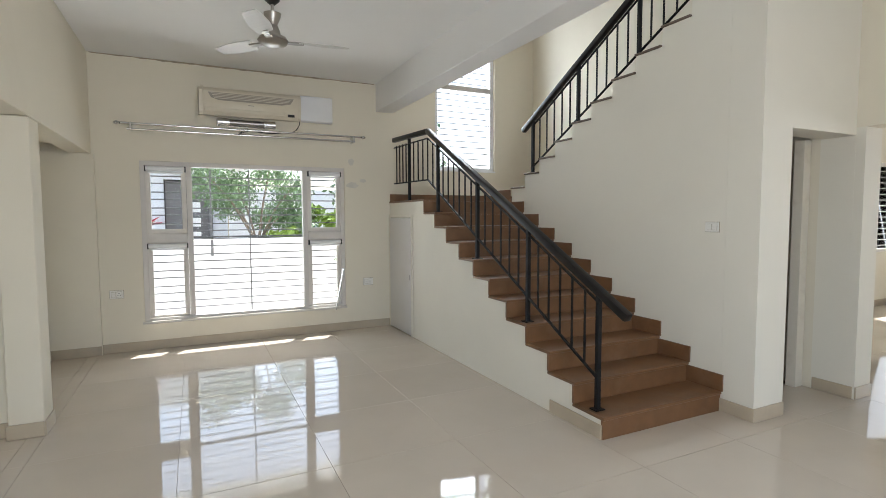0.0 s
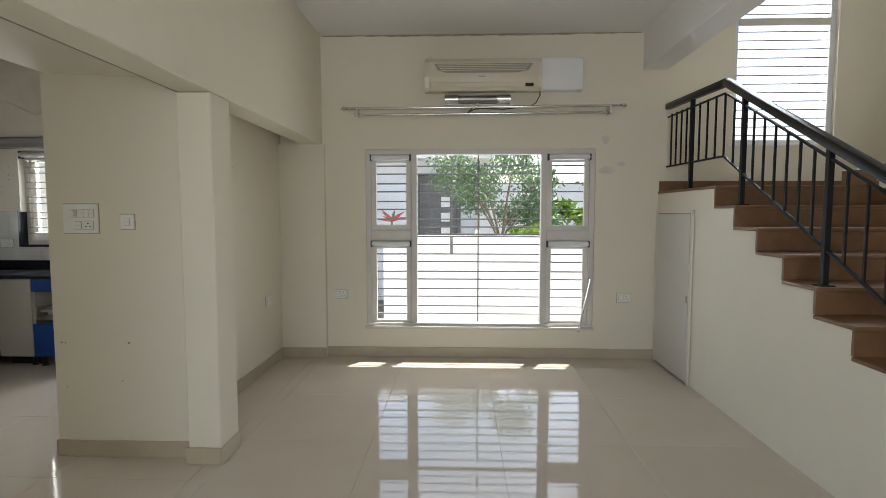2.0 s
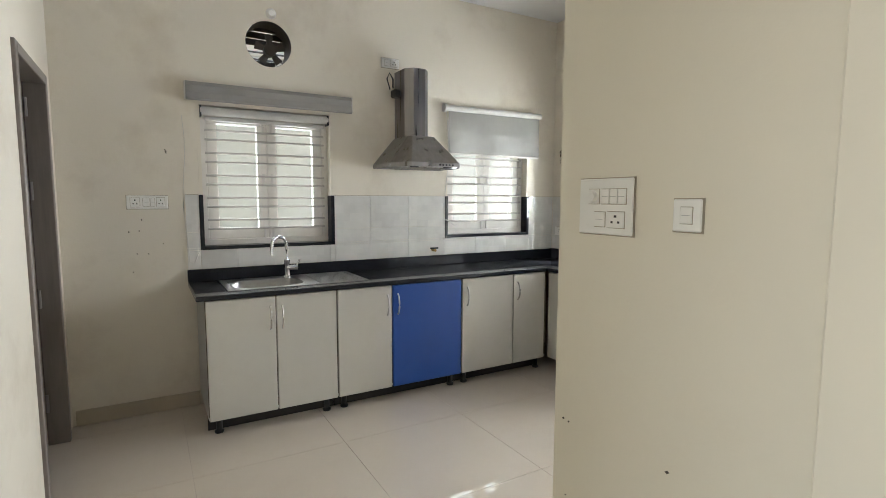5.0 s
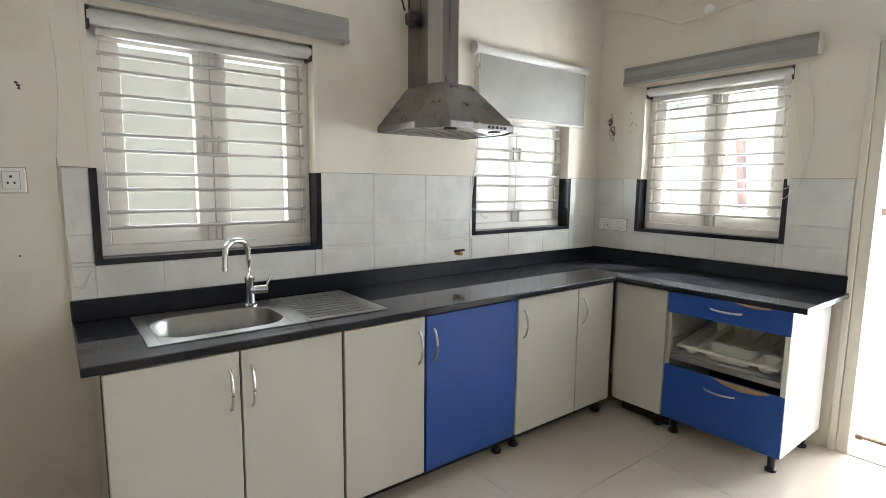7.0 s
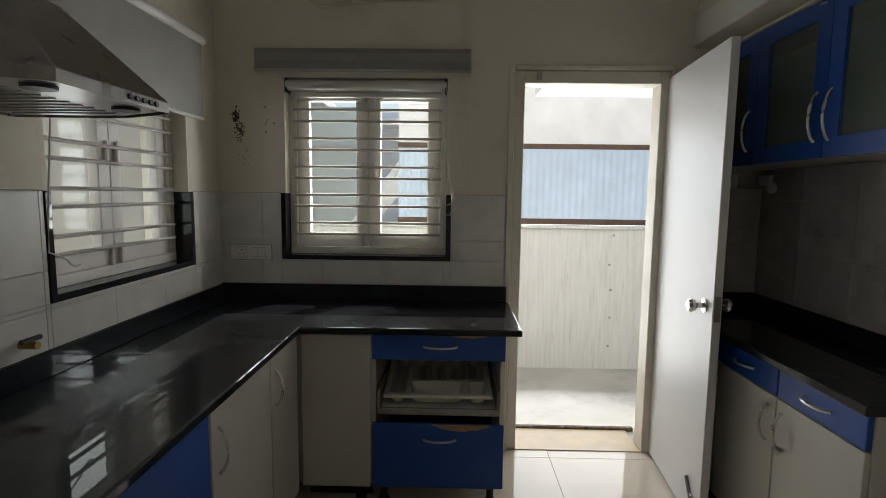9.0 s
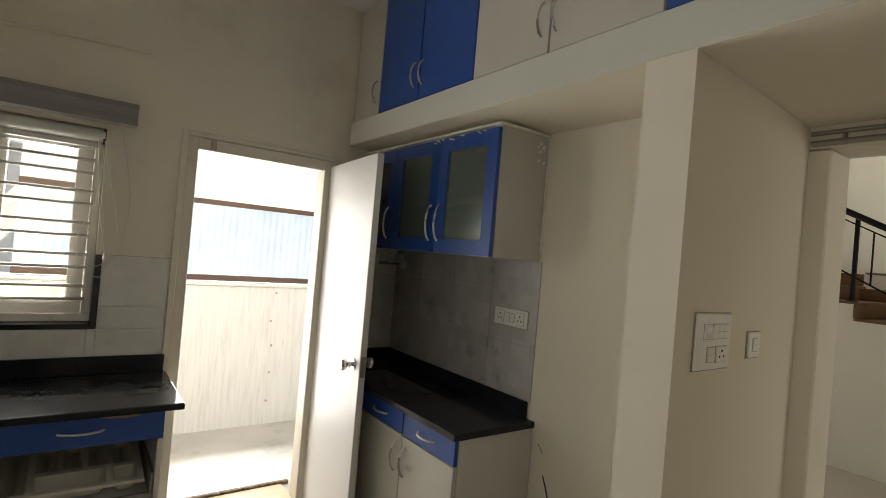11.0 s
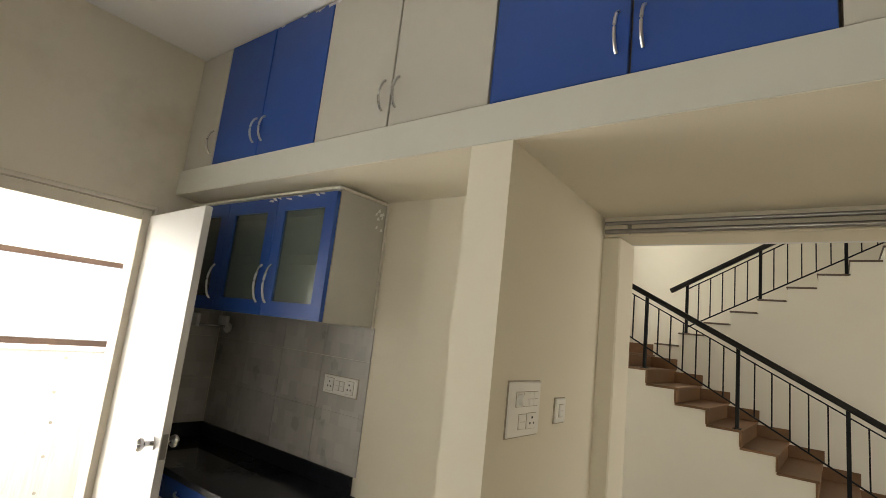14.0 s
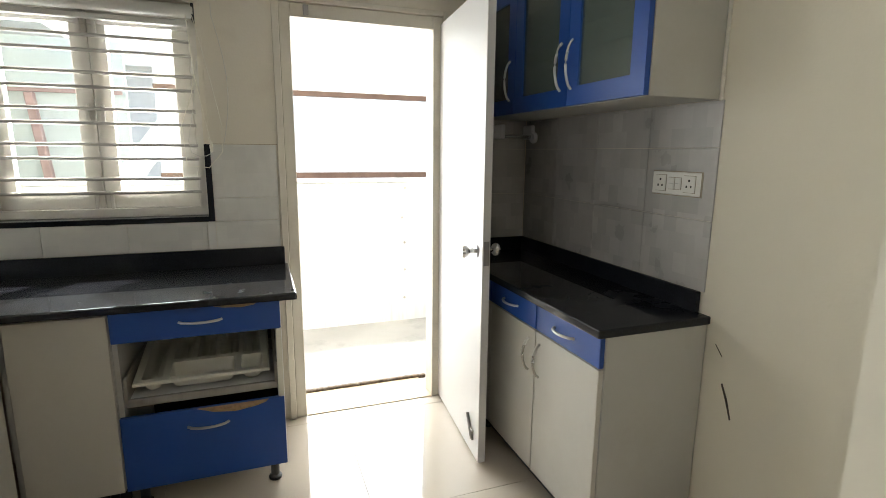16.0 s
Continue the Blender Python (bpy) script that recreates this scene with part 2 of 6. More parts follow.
M_BARK = mat("tree_bark", (0.19, 0.15, 0.11), 0.9, var=0.3, scale=9, bump=0.4, bscale=40, stretch=(1, 1, 0.3))
M_LEAF = mat("green_leaf", (0.12, 0.19, 0.085), 0.5, var=0.35, scale=4, random_value=0.2)
M_LEAFY = mat("yellow_green_leaf", (0.21, 0.31, 0.045), 0.5, var=0.3, scale=5)
M_LEAFR = mat("red_leaf", (0.30, 0.03, 0.06), 0.45, var=0.3, scale=6)
M_SOIL = mat("garden_soil", (0.22, 0.18, 0.13), 0.95, var=0.2, scale=2, bump=0.4, bscale=20)
M_GLASS = glass("window_glass", (0.96, 0.98, 0.97))
M_TRAY = mat("cream_tray_plastic", (0.74, 0.71, 0.61), 0.4, var=0.04, scale=8)
M_FAN = mat("brushed_fan_metal", (0.36, 0.34, 0.31), 0.3, metal=0.9, var=0.06, scale=8)
M_BLADE = mat("pale_fan_blade", (0.60, 0.58, 0.55), 0.35, var=0.05, scale=6)
M_BLACKP = mat("black_plastic", (0.015, 0.015, 0.015), 0.4, var=0.2, scale=9)
M_BAND = mat("brown_band", (0.36, 0.30, 0.22), 0.9, var=0.25, scale=14)
M_STAIN = mat("dark_wall_stain", (0.07, 0.055, 0.04), 0.9, var=0.4, scale=60)


def fluted_glass():
    """Ribbed cabinet glass over a dim shelf."""
    m = bpy.data.materials.new("ribbed_cabinet_glass")
    m.use_nodes = True
    n, l = nodes_of(m)
    b = n["Principled BSDF"]
    b.inputs["Base Color"].default_value = (0.12, 0.155, 0.135, 1)
    b.inputs["Roughness"].default_value = 0.12
    b.inputs["Alpha"].default_value = 0.66
    geo, wv, bp = n.new("ShaderNodeNewGeometry"), n.new("ShaderNodeTexWave"), n.new("ShaderNodeBump")
    wv.bands_direction = "Y"
    wv.inputs["Scale"].default_value = 32
    l.new(geo.outputs["Position"], wv.inputs["Vector"])
    bp.inputs["Strength"].default_value, bp.inputs["Distance"].default_value = 0.2, 0.002
    l.new(wv.outputs["Fac"], bp.inputs["Height"])
    l.new(bp.outputs[0], b.inputs["Normal"])
    return m


M_FLUTED = fluted_glass()


def mosaic(name, color, rough, var, cw, ch):
    """Glazed tile printed with a soft patchwork of small blocks."""
    m = mat(name, color, rough, var=0.07, scale=6, dirt=tuple(c * 0.8 for c in color), dirt_amount=0.5, dirt_scale=7, random_value=0.03)
    n, l = nodes_of(m)
    bsdf = n["Principled BSDF"]
    src = bsdf.inputs["Base Color"].links[0].from_socket
    geo, sep, add, comb = n.new("ShaderNodeNewGeometry"), n.new("ShaderNodeSeparateXYZ"), n.new("ShaderNodeMath"), n.new("ShaderNodeCombineXYZ")
    l.new(geo.outputs["Position"], sep.inputs[0])
    l.new(sep.outputs[0], add.inputs[0])
    l.new(sep.outputs[1], add.inputs[1])
    l.new(add.outputs[0], comb.inputs[0])
    l.new(sep.outputs[2], comb.inputs[1])
    br = n.new("ShaderNodeTexBrick")
    br.inputs["Color1"].default_value = (1 - var, 1 - var, 1 - var, 1)
    br.inputs["Color2"].default_value = (1 + var, 1 + var, 1 + var, 1)
    br.inputs["Scale"].default_value, br.inputs["Mortar Size"].default_value = 1.0, 0.0
    br.inputs["Brick Width"].default_value, br.inputs["Row Height"].default_value = cw, ch
    l.new(comb.outputs[0], br.inputs["Vector"])
    mul = n.new("ShaderNodeMix")
    mul.data_type, mul.blend_type = "RGBA", "MULTIPLY"
    mul.inputs["Factor"].default_value = 1.0
    l.new(src, mul.inputs["A"])
    l.new(br.outputs["Color"], mul.inputs["B"])
    l.new(mul.outputs["Result"], bsdf.inputs["Base Color"])
    return m


M_WTILE = mosaic("pale_grey_mosaic_tile", (0.655, 0.635, 0.59), 0.32, 0.04, 0.105, 0.062)
M_WTILED = mosaic("grey_brown_mosaic_tile", (0.46, 0.44, 0.415), 0.30, 0.10, 0.062, 0.075)
M_YARDFLOOR = mat("stained_grey_concrete", (0.50, 0.485, 0.455), 0.8, var=0.14, scale=1.6, bump=0.3, bscale=50, dirt=(0.24, 0.235, 0.22), dirt_amount=0.8, dirt_scale=2.6)
M_YARD = mat("drip_streaked_white_wall", (0.80, 0.81, 0.82), 0.85, var=0.05, scale=3, bump=0.2, bscale=60, dirt=(0.45, 0.44, 0.41), dirt_amount=0.5, dirt_scale=3.4, stretch=(15, 15, 0.9))
M_NEIGH = mat("pale_neighbour_plaster", (0.62, 0.61, 0.565), 0.85, var=0.05, scale=1.4, bump=0.2, bscale=60, dirt=(0.48, 0.47, 0.43), dirt_amount=0.5, dirt_scale=1.5)
# upright streaks in the colour stand in for reflections on the hood
M_HOOD = mat("reflection_streaked_steel", (0.27, 0.255, 0.245), 0.30, metal=1.0, var=0.14, scale=22, stretch=(1, 1, 0.05), rough_var=0.1, dirt=(0.17, 0.155, 0.14), dirt_amount=0.25, dirt_scale=3)
M_FASCIA = mat("grey_white_fascia", (0.60, 0.595, 0.53), 0.6, var=0.03, scale=2, bump=0.08, bscale=70, dirt=(0.48, 0.45, 0.38), dirt_amount=0.3, dirt_scale=2)
# dark brown behind cabinet doors, for the shade in their gaps
M_BOARD = mat("dark_gap_board", (0.10, 0.075, 0.05), 0.85, var=0.2, scale=30)
M_CAULK = mat("old_white_sealant", (0.70, 0.665, 0.58), 0.6, var=0.12, scale=25, bump=0.3, bscale=90)
M_CORD = mat("cream_cord", (0.74, 0.70, 0.60), 0.6)
M_SILL = mat("yellow_sandstone_sill", (0.52, 0.40, 0.25), 0.45, var=0.10, scale=8, dirt=(0.34, 0.24, 0.14), dirt_amount=0.5, dirt_scale=6)
M_SLEEVE = mat("dark_brown_sleeve", (0.085, 0.065, 0.05), 0.5, var=0.2, scale=9)
# shade colour round switch plates, also grime on top of the tiles
M_EDGE = mat("plate_shade_tile_grime", (0.40, 0.345, 0.26), 0.7, var=0.15, scale=30)

# ---- building helpers ----
def thing(name, label, category, base=(0, 0, 0), group="", kind=""):
    """An Empty at the base of a thing; its parts hang under it."""
    ob = new(name)
    ob.location = base
    ob.empty_display_size = 0.1
    return tagged(ob, label, category, group, kind)


def root_of(ob):
    while ob.parent:
        ob = ob.parent
    return ob


def part(name, bm, material, parent, label="", smooth=False, kind=""):
    """Links a bmesh (in world places) as one mesh under a thing or a part."""
    me = bpy.data.meshes.new(name)
    off = Vector(root_of(parent).location)
    for v in bm.verts:
        v.co -= off
    if smooth:
        for f in bm.faces:
            f.smooth = True
    bm.to_mesh(me)
    bm.free()
    if smooth:
        me.set_sharp_from_angle(angle=radians(40))
    me.materials.append(material)
    ob = new(name, me)
    ob.parent = parent
    if label:
        ob["label"] = label
    if kind:
        ob["kind"] = kind
    return ob


def solid(name, bm, material, label, category, kind="", group="", smooth=False):
    """A top-level thing that is one mesh."""
    me = bpy.data.meshes.new(name)
    vs = [v.co for v in bm.verts]
    c = Vector(((min(v.x for v in vs) + max(v.x for v in vs)) / 2, (min(v.y for v in vs) + max(v.y for v in vs)) / 2, min(v.z for v in vs)))
    for v in bm.verts:
        v.co -= c
    if smooth:
        for f in bm.faces:
            f.smooth = True
    bm.to_mesh(me)
    bm.free()
    if smooth:
        me.set_sharp_from_angle(angle=radians(40))
    me.materials.append(material)
    ob = new(name, me)
    ob.location = c
    return tagged(ob, label, category, group, kind)


def bx(x0, x1, y0, y1, z0, z1, bevel=0.0, bm=None, seg=1):
    """A box, its edges rounded by bevel."""
    one = bmesh.new()
    bmesh.ops.create_cube(one, size=1, matrix=Matrix.LocRotScale(((x0 + x1) / 2, (y0 + y1) / 2, (z0 + z1) / 2), None, (abs(x1 - x0), abs(y1 - y0), abs(z1 - z0))))
    if bevel:
        bmesh.ops.bevel(one, geom=one.edges[:], offset=bevel, segments=seg, affect="EDGES", profile=0.5)
    if bm is None:
        return one
    join(bm, one)
    return bm


def join(bm, other):
    me = bpy.data.meshes.new("tmp")
    other.to_mesh(me)
    other.free()
    bm.from_mesh(me)
    bpy.data.meshes.remove(me)
    return bm


def rod(p, q, r, bm=None, seg=10, r2=None):
    """A round bar from p to q."""
    one = bmesh.new()
    p, q = Vector(p), Vector(q)
    d = q - p
    m = Matrix.Translation((p + q) / 2) @ d.to_track_quat("Z", "Y").to_matrix().to_4x4()
    bmesh.ops.create_cone(one, cap_ends=True, segments=seg, radius1=r, radius2=r if r2 is None else r2, depth=d.length, matrix=m)
    if bm is None:
        return one
    return join(bm, one)


def sweep(points, r, seg=8, bm=None):
    """A round bar along a line of points."""
    one = bmesh.new()
    pts = [Vector(p) for p in points]
    rings = []
    up = Vector((0, 0, 1))
    for i, p in enumerate(pts):
        d = (pts[min(i + 1, len(pts) - 1)] - pts[max(i - 1, 0)]).normalized()
        a = d.cross(up)
        if a.length < 1e-3:
            a = d.cross(Vector((1, 0, 0)))
        a.normalize()
        b = a.cross(d).normalized()
        rings.append([one.verts.new(p + r * (math.cos(2 * math.pi * k / seg) * a + math.sin(2 * math.pi * k / seg) * b)) for k in range(seg)])
    for i in range(len(rings) - 1):
        for k in range(seg):
            one.faces.new((rings[i][k], rings[i][(k + 1) % seg], rings[i + 1][(k + 1) % seg], rings[i + 1][k]))
    one.faces.new(rings[0][::-1])
    one.faces.new(rings[-1])
    bmesh.ops.recalc_face_normals(one, faces=one.faces[:])
    if bm is None:
        return one
    return join(bm, one)


def prism(poly, axis, a0, a1, bm=None):
    """A flat outline carried along one axis. poly: pairs in the two other axes, in order."""
    one = bmesh.new()

    def at(u, v, a):
        return {"x": (a, u, v), "y": (u, a, v), "z": (u, v, a)}[axis]
    lo = [one.verts.new(at(u, v, a0)) for u, v in poly]
    hi = [one.verts.new(at(u, v, a1)) for u, v in poly]
    n = len(poly)
    for i in range(n):
        one.faces.new((lo[i], lo[(i + 1) % n], hi[(i + 1) % n], hi[i]))
    one.faces.new(lo[::-1])
    one.faces.new(hi)
    bmesh.ops.recalc_face_normals(one, faces=one.faces[:])
    if bm is None:
        return one
    return join(bm, one)


def lathe(profile, centre, seg=20, axis="z", bm=None):
    """A turned shape; profile: (radius, height) pairs."""
    one = bmesh.new()
    rings = []
    for r, h in profile:
        ring = []
        for k in range(seg):
            a = 2 * math.pi * k / seg
            u, v = r * math.cos(a), r * math.sin(a)
            ring.append(one.verts.new({"z": (u, v, h), "x": (h, u, v), "y": (u, h, v)}[axis]))
        rings.append(ring)
    for i in range(len(rings) - 1):
        for k in range(seg):
            one.faces.new((rings[i][k], rings[i][(k + 1) % seg], rings[i + 1][(k + 1) % seg], rings[i + 1][k]))
    one.faces.new(rings[0][::-1])
    one.faces.new(rings[-1])
    bmesh.ops.recalc_face_normals(one, faces=one.faces[:])
    bmesh.ops.translate(one, verts=one.verts[:], vec=centre)
    if bm is None:
        return one
    return join(bm, one)


def wall(axis, a0, a1, b0, b1, z0, z1, holes=()):
    """A wall with openings through it. axis: the way it runs; holes: (a0, a1, z0, z1)."""
    us = sorted({a0, a1, *[h[0] for h in holes], *[h[1] for h in holes]})
    ws = sorted({z0, z1, *[h[2] for h in holes], *[h[3] for h in holes]})

    def full(i, k):
        if not (0 <= i < len(us) - 1 and 0 <= k < len(ws) - 1):
            return False
        u, w = (us[i] + us[i + 1]) / 2, (ws[k] + ws[k + 1]) / 2
        return not any(h[0] < u < h[1] and h[2] < w < h[3] for h in holes)
    bm = bmesh.new()
    made = {}

    def v(u, b, w):
        p = (u, b, w) if axis == "x" else (b, u, w)
        if p not in made:
            made[p] = bm.verts.new(p)
        return made[p]
    for i in range(len(us) - 1):
        for k in range(len(ws) - 1):
            if not full(i, k):
                continue
            u0, u1, w0, w1 = us[i], us[i + 1], ws[k], ws[k + 1]
            bm.faces.new((v(u0, b0, w0), v(u1, b0, w0), v(u1, b0, w1), v(u0, b0, w1)))
            bm.faces.new((v(u0, b1, w0), v(u0, b1, w1), v(u1, b1, w1), v(u1, b1, w0)))
            for di, dk, c in ((-1, 0, (u0, w0, u0, w1)), (1, 0, (u1, w0, u1, w1)), (0, -1, (u0, w0, u1, w0)), (0, 1, (u0, w1, u1, w1))):
                if not full(i + di, k + dk):
                    bm.faces.new((v(c[0], b0, c[1]), v(c[2], b0, c[3]), v(c[2], b1, c[3]), v(c[0], b1, c[1])))
    bmesh.ops.recalc_face_normals(bm, faces=bm.faces[:])
    return bm


def structure(name, bm, material, label, category="wall"):
    return solid(name, bm, material, label, category, kind="structure")


# ---- plan ----
CEIL, KCEIL = 3.117, 3.063
NY, KNY, KWX, KEX = 6.52, 6.60, -4.805, -1.885
SOFFIT, LOFT_X = 2.215, -2.303
STAIR_X, WELL_X, EAST_X = 1.935, 3.065, 4.20
RISE, GOING, STAIR_Y = 0.148, 0.280, 2.61
LAND_Y, LAND_Z = STAIR_Y + 10 * GOING, 11 * RISE

structure("wall_north", wall("x", -1.885, 4.43, NY, 6.75, 0, 6.0, [(-0.878, 1.338, 0.285, 2.04), (2.60, 3.536, 2.068, 4.3)]), M_WALL, "cream painted plaster wall with a large grilled window", "wall")
structure("wall_north_kitchen", wall("x", -5.03, -1.885, KNY, 6.83, 0, 3.2, [(-4.462, -3.547, 1.081, 2.05), (-3.215, -2.395, -0.05, 2.097)]), M_WALLK, "stained cream kitchen wall with a window and a door", "wall")
structure("wall_west_kitchen", wall("y", 2.40, 6.60, -5.03, KWX, 0, 3.2, [(3.487, 4.408, 1.070, 2.03), (5.388, 6.292, 1.086, 2.10), (3.786, 4.146, 2.30, 2.66)]), M_WALLK, "cream kitchen wall with two windows and a round exhaust hole", "wall")
structure("wall_alcove", wall("y", 4.53, 6.52, KEX, -1.712, 0, 3.2), M_WALL, "cream plaster wall between alcove and kitchen", "wall")
structure("wall_pier", wall("x", LOFT_X, -1.49, 4.372, 4.53, 0, 2.163), M_WALL, "cream plaster pier beside the kitchen opening", "wall")
structure("wall_pier_head", prism([(LOFT_X, 2.1632), (LOFT_X, SOFFIT - 0.001), (LOFT_X + 0.004, SOFFIT - 0.001), (-1.491, 2.1645), (-1.491, 2.1632)], "y", 4.3722, 4.5298), M_WALL, "cream plaster head of the pier under the slab", "wall")
structure("column_pier", bx(-1.49, -1.30, 4.30, 4.53, 0, 2.080, 0.006), M_WALL, "cream plaster column at the end of the pier", "column")
structure("beam_opening", bx(-1.49, -1.30, -1.70, 6.52, 2.085, 3.2, 0.006), M_WALL, "deep cream plaster beam over kitchen opening and alcove", "beam")
structure("wall_west_living", wall("y", -1.70, 2.84, -1.49, -1.30, 0, 2.084), M_STAIRWALL, "cream plaster wall beside the kitchen opening", "wall")
structure("alcove_pilaster", bx(-1.712, -1.272, 6.462, 6.53, 0, 2.084), M_WALL, "shallow cream pilaster at the alcove corner", "pilaster")
structure("wall_south_kitchen", wall("x", -5.03, -1.30, 2.55, 2.72, 0, 3.2, [(-4.62, -3.82, -0.02, 2.08)]), M_WALLK, "cream kitchen wall with a side doorway", "wall")
# unseen opening, cut for the south fill lamp
structure("wall_south", wall("x", -1.49, 10.2, -1.90, -1.70, 0, 3.2, [(-1.0, 1.8, 0.5, 2.3)]), M_WALL, "cream plaster wall at the end of the hall", "wall")
structure("wall_store", wall("x", -5.03, -1.49, 0.9, 1.0, 0, 3.2), M_WALLK, "plain wall of the side room", "wall")
structure("wall_store_west", wall("y", 1.0, 2.55, -5.03, -4.95, 0, 3.2), M_WALLK, "plain wall of the side room", "wall")

structure("stair_beam", bx(1.76, 1.99, -1.70, 6.52, 2.768, 3.25, 0.006), M_CEIL, "white concrete beam beside the stairwell", "beam")
structure("wall_stairwell_east", wall("y", 2.45, 6.52, EAST_X, 4.43, 0, 6.0), M_WALL, "tall cream stairwell wall", "wall")
structure("wall_hall_east", wall("x", WELL_X, EAST_X, 2.355, 2.60, 0, 3.25, [(3.394, 4.199, -0.02, 2.043)]), M_STAIRWALL, "cream wall with a small doorway beside the stair", "wall")
structure("wall_lobby_side", wall("y", 2.29, 2.60, EAST_X + 0.001, 4.43, 0, 2.1), M_STAIRWALL, "cream wall end beside the lobby doorway", "wall")
structure("wall_dining_header", wall("y", -1.70, 2.45, EAST_X, 4.43, 2.1, 3.25), M_WALL, "cream wall above the wide dining opening", "wall")
structure("wall_dining_north", wall("x", 4.43, 10.2, 4.40, 4.60, 0, 3.25, [(8.3, 10.0, 0.85, 2.25)]), M_WALL, "cream dining room wall with a window", "wall")
# unseen opening, cut to let the east fill lamp through
structure("wall_dining_east", wall("y", -1.90, 4.60, 10.2, 10.4, 0, 3.25, [(-1.0, 1.4, 0.75, 2.15)]), M_WALL, "plain cream dining room wall", "wall")
structure("wall_lobby_back", wall("x", 3.3, 4.2, 3.30, 3.40, 0, 2.6), M_STAIRWALL, "plain wall behind the lobby door", "wall")
structure("wall_upper_south", wall("x", 1.76, 4.43, 2.40, 2.45, 3.42, 6.0), M_WALL, "plain cream wall of the upper landing", "wall")
structure("wall_upper_west", wall("y", 2.45, 6.52, 1.76, 1.88, 3.251, 6.0), M_WALL, "plain cream upper stairwell wall", "wall")

bm = bx(-1.49, 1.76, -1.90, 6.52, CEIL, 3.25)
bx(1.99, 10.4, -1.90, 2.355, CEIL, 3.25, bm=bm)
bx(4.43, 10.4, 2.355, 4.6, CEIL, 3.25, bm=bm)
structure("ceiling", bm, M_CEIL, "white painted ceiling of hall and dining", "ceiling")
structure("ceiling_kitchen", bx(-5.03, -1.49, 0.9, 6.83, KCEIL, 3.25), M_CEIL, "white painted kitchen ceiling", "ceiling")
structure("ceiling_stairwell", bx(1.76, 4.43, 2.4, 6.75, 6.0, 6.12), M_CEIL, "white stairwell ceiling", "ceiling")
# unseen plain block, added to cast shade on the gap to the west
structure("wall_upper_storey", bx(-5.03, 1.75, 0.9, 6.75, 3.26, 6.1), M_OUTW, "plain upper storey of the house", "wall")
structure("loft_slab", prism([(LOFT_X + 0.004, SOFFIT), (-1.49, 2.165), (-1.49, 2.355), (LOFT_X + 0.004, 2.355)], "y", 2.72, KNY), M_WALL, "painted concrete loft slab under the cupboards", "slab")
structure("loft_fascia", bx(LOFT_X, LOFT_X + 0.0035, 2.722, KNY - 0.001, SOFFIT + 0.002, 2.354, 0.001), M_FASCIA, "grey-white painted edge of the loft slab", "trim")


# ---- stair ----
def stair():
    st = thing("staircase", "two-flight staircase with brown granite treads", "staircase", (STAIR_X, STAIR_Y, 0), kind="structure")
    prof = [(STAIR_Y, 0)]
    for i in range(11):
        prof += [(STAIR_Y + i * GOING, (i + 1) * RISE - 0.022), (STAIR_Y + (i + 1) * GOING if i < 10 else NY, (i + 1) * RISE - 0.022)]
    prof += [(NY, 0)]
    part("side_wall", prism(prof, "x", STAIR_X + 0.004, WELL_X, None), M_STAIRWALL, st, "white painted stair side")
    for i in range(11):
        y = STAIR_Y + i * GOING
        z = (i + 1) * RISE
        end = y + GOING + 0.006 if i < 10 else NY
        x1 = WELL_X if i < 10 else EAST_X
        part("tread", bx(STAIR_X - 0.006, x1, y - 0.018, end, z - 0.022, z, 0.004), M_TREAD, st, "worn brown granite tread")
        part("riser", bx(STAIR_X - 0.002, WELL_X, y - 0.006, y + 0.012, z - RISE + 0.0005, z - 0.0225), M_TREAD, st)
        part("stair_skirting", bx(WELL_X - 0.014, WELL_X - 0.001, y - 0.03, y + GOING + 0.02, z + 0.0005, z + 0.125, 0.002), M_TREAD, st, "stepped brown granite skirting")
    part("landing_slab", bx(WELL_X + 0.001, EAST_X, LAND_Y + 0.01, NY, LAND_Z - 0.16, LAND_Z - 0.022), M_STAIRWALL, st)
    part("landing_skirting", bx(STAIR_X + 0.004, EAST_X, NY - 0.014, NY - 0.001, LAND_Z + 0.0005, LAND_Z + 0.098, 0.002), M_TREAD, st, "brown granite skirting on the landing")
    # second flight, turning back
    y2 = LAND_Y - 0.05
    top = []
    for i in range(11):
        y = y2 - i * GOING * 0.965
        z = LAND_Z + (i + 1) * RISE - 0.02
        top += [(y, z - RISE if i else 0), (y, z)]
    prof = top + [(2.601, LAND_Z + 11 * RISE - 0.02), (2.601, 0)]
    part("flank_wall", prism(prof, "x", WELL_X, WELL_X + 0.12), M_STAIRWALL, st, "cream plastered wall carrying the upper flight")
    for i in range(11):
        y = y2 - i * GOING * 0.965
        z = LAND_Z + (i + 1) * RISE
        part("upper_tread", bx(WELL_X - 0.012, EAST_X, y - GOING * 0.965 + 0.012, y + 0.012, z - 0.018, z, 0.003), M_TREAD2, st, "brown stone tread with a worn edge")
        part("upper_riser", bx(WELL_X + 0.121, EAST_X, y - 0.012, y, z - RISE, z - 0.021), M_STAIRWALL, st)
    part("upper_floor_slab", bx(WELL_X - 0.05, EAST_X, 2.36, 2.62, LAND_Z + 11 * RISE - 0.1, LAND_Z + 11 * RISE - 0.024), M_STAIRWALL, st)
    part("skirting_plinth", bx(STAIR_X - 0.010, STAIR_X - 0.001, STAIR_Y + 0.002, 3.14, 0, 0.095, 0.002), M_BASE, st, "grey plinth tile")
    return st


stair()

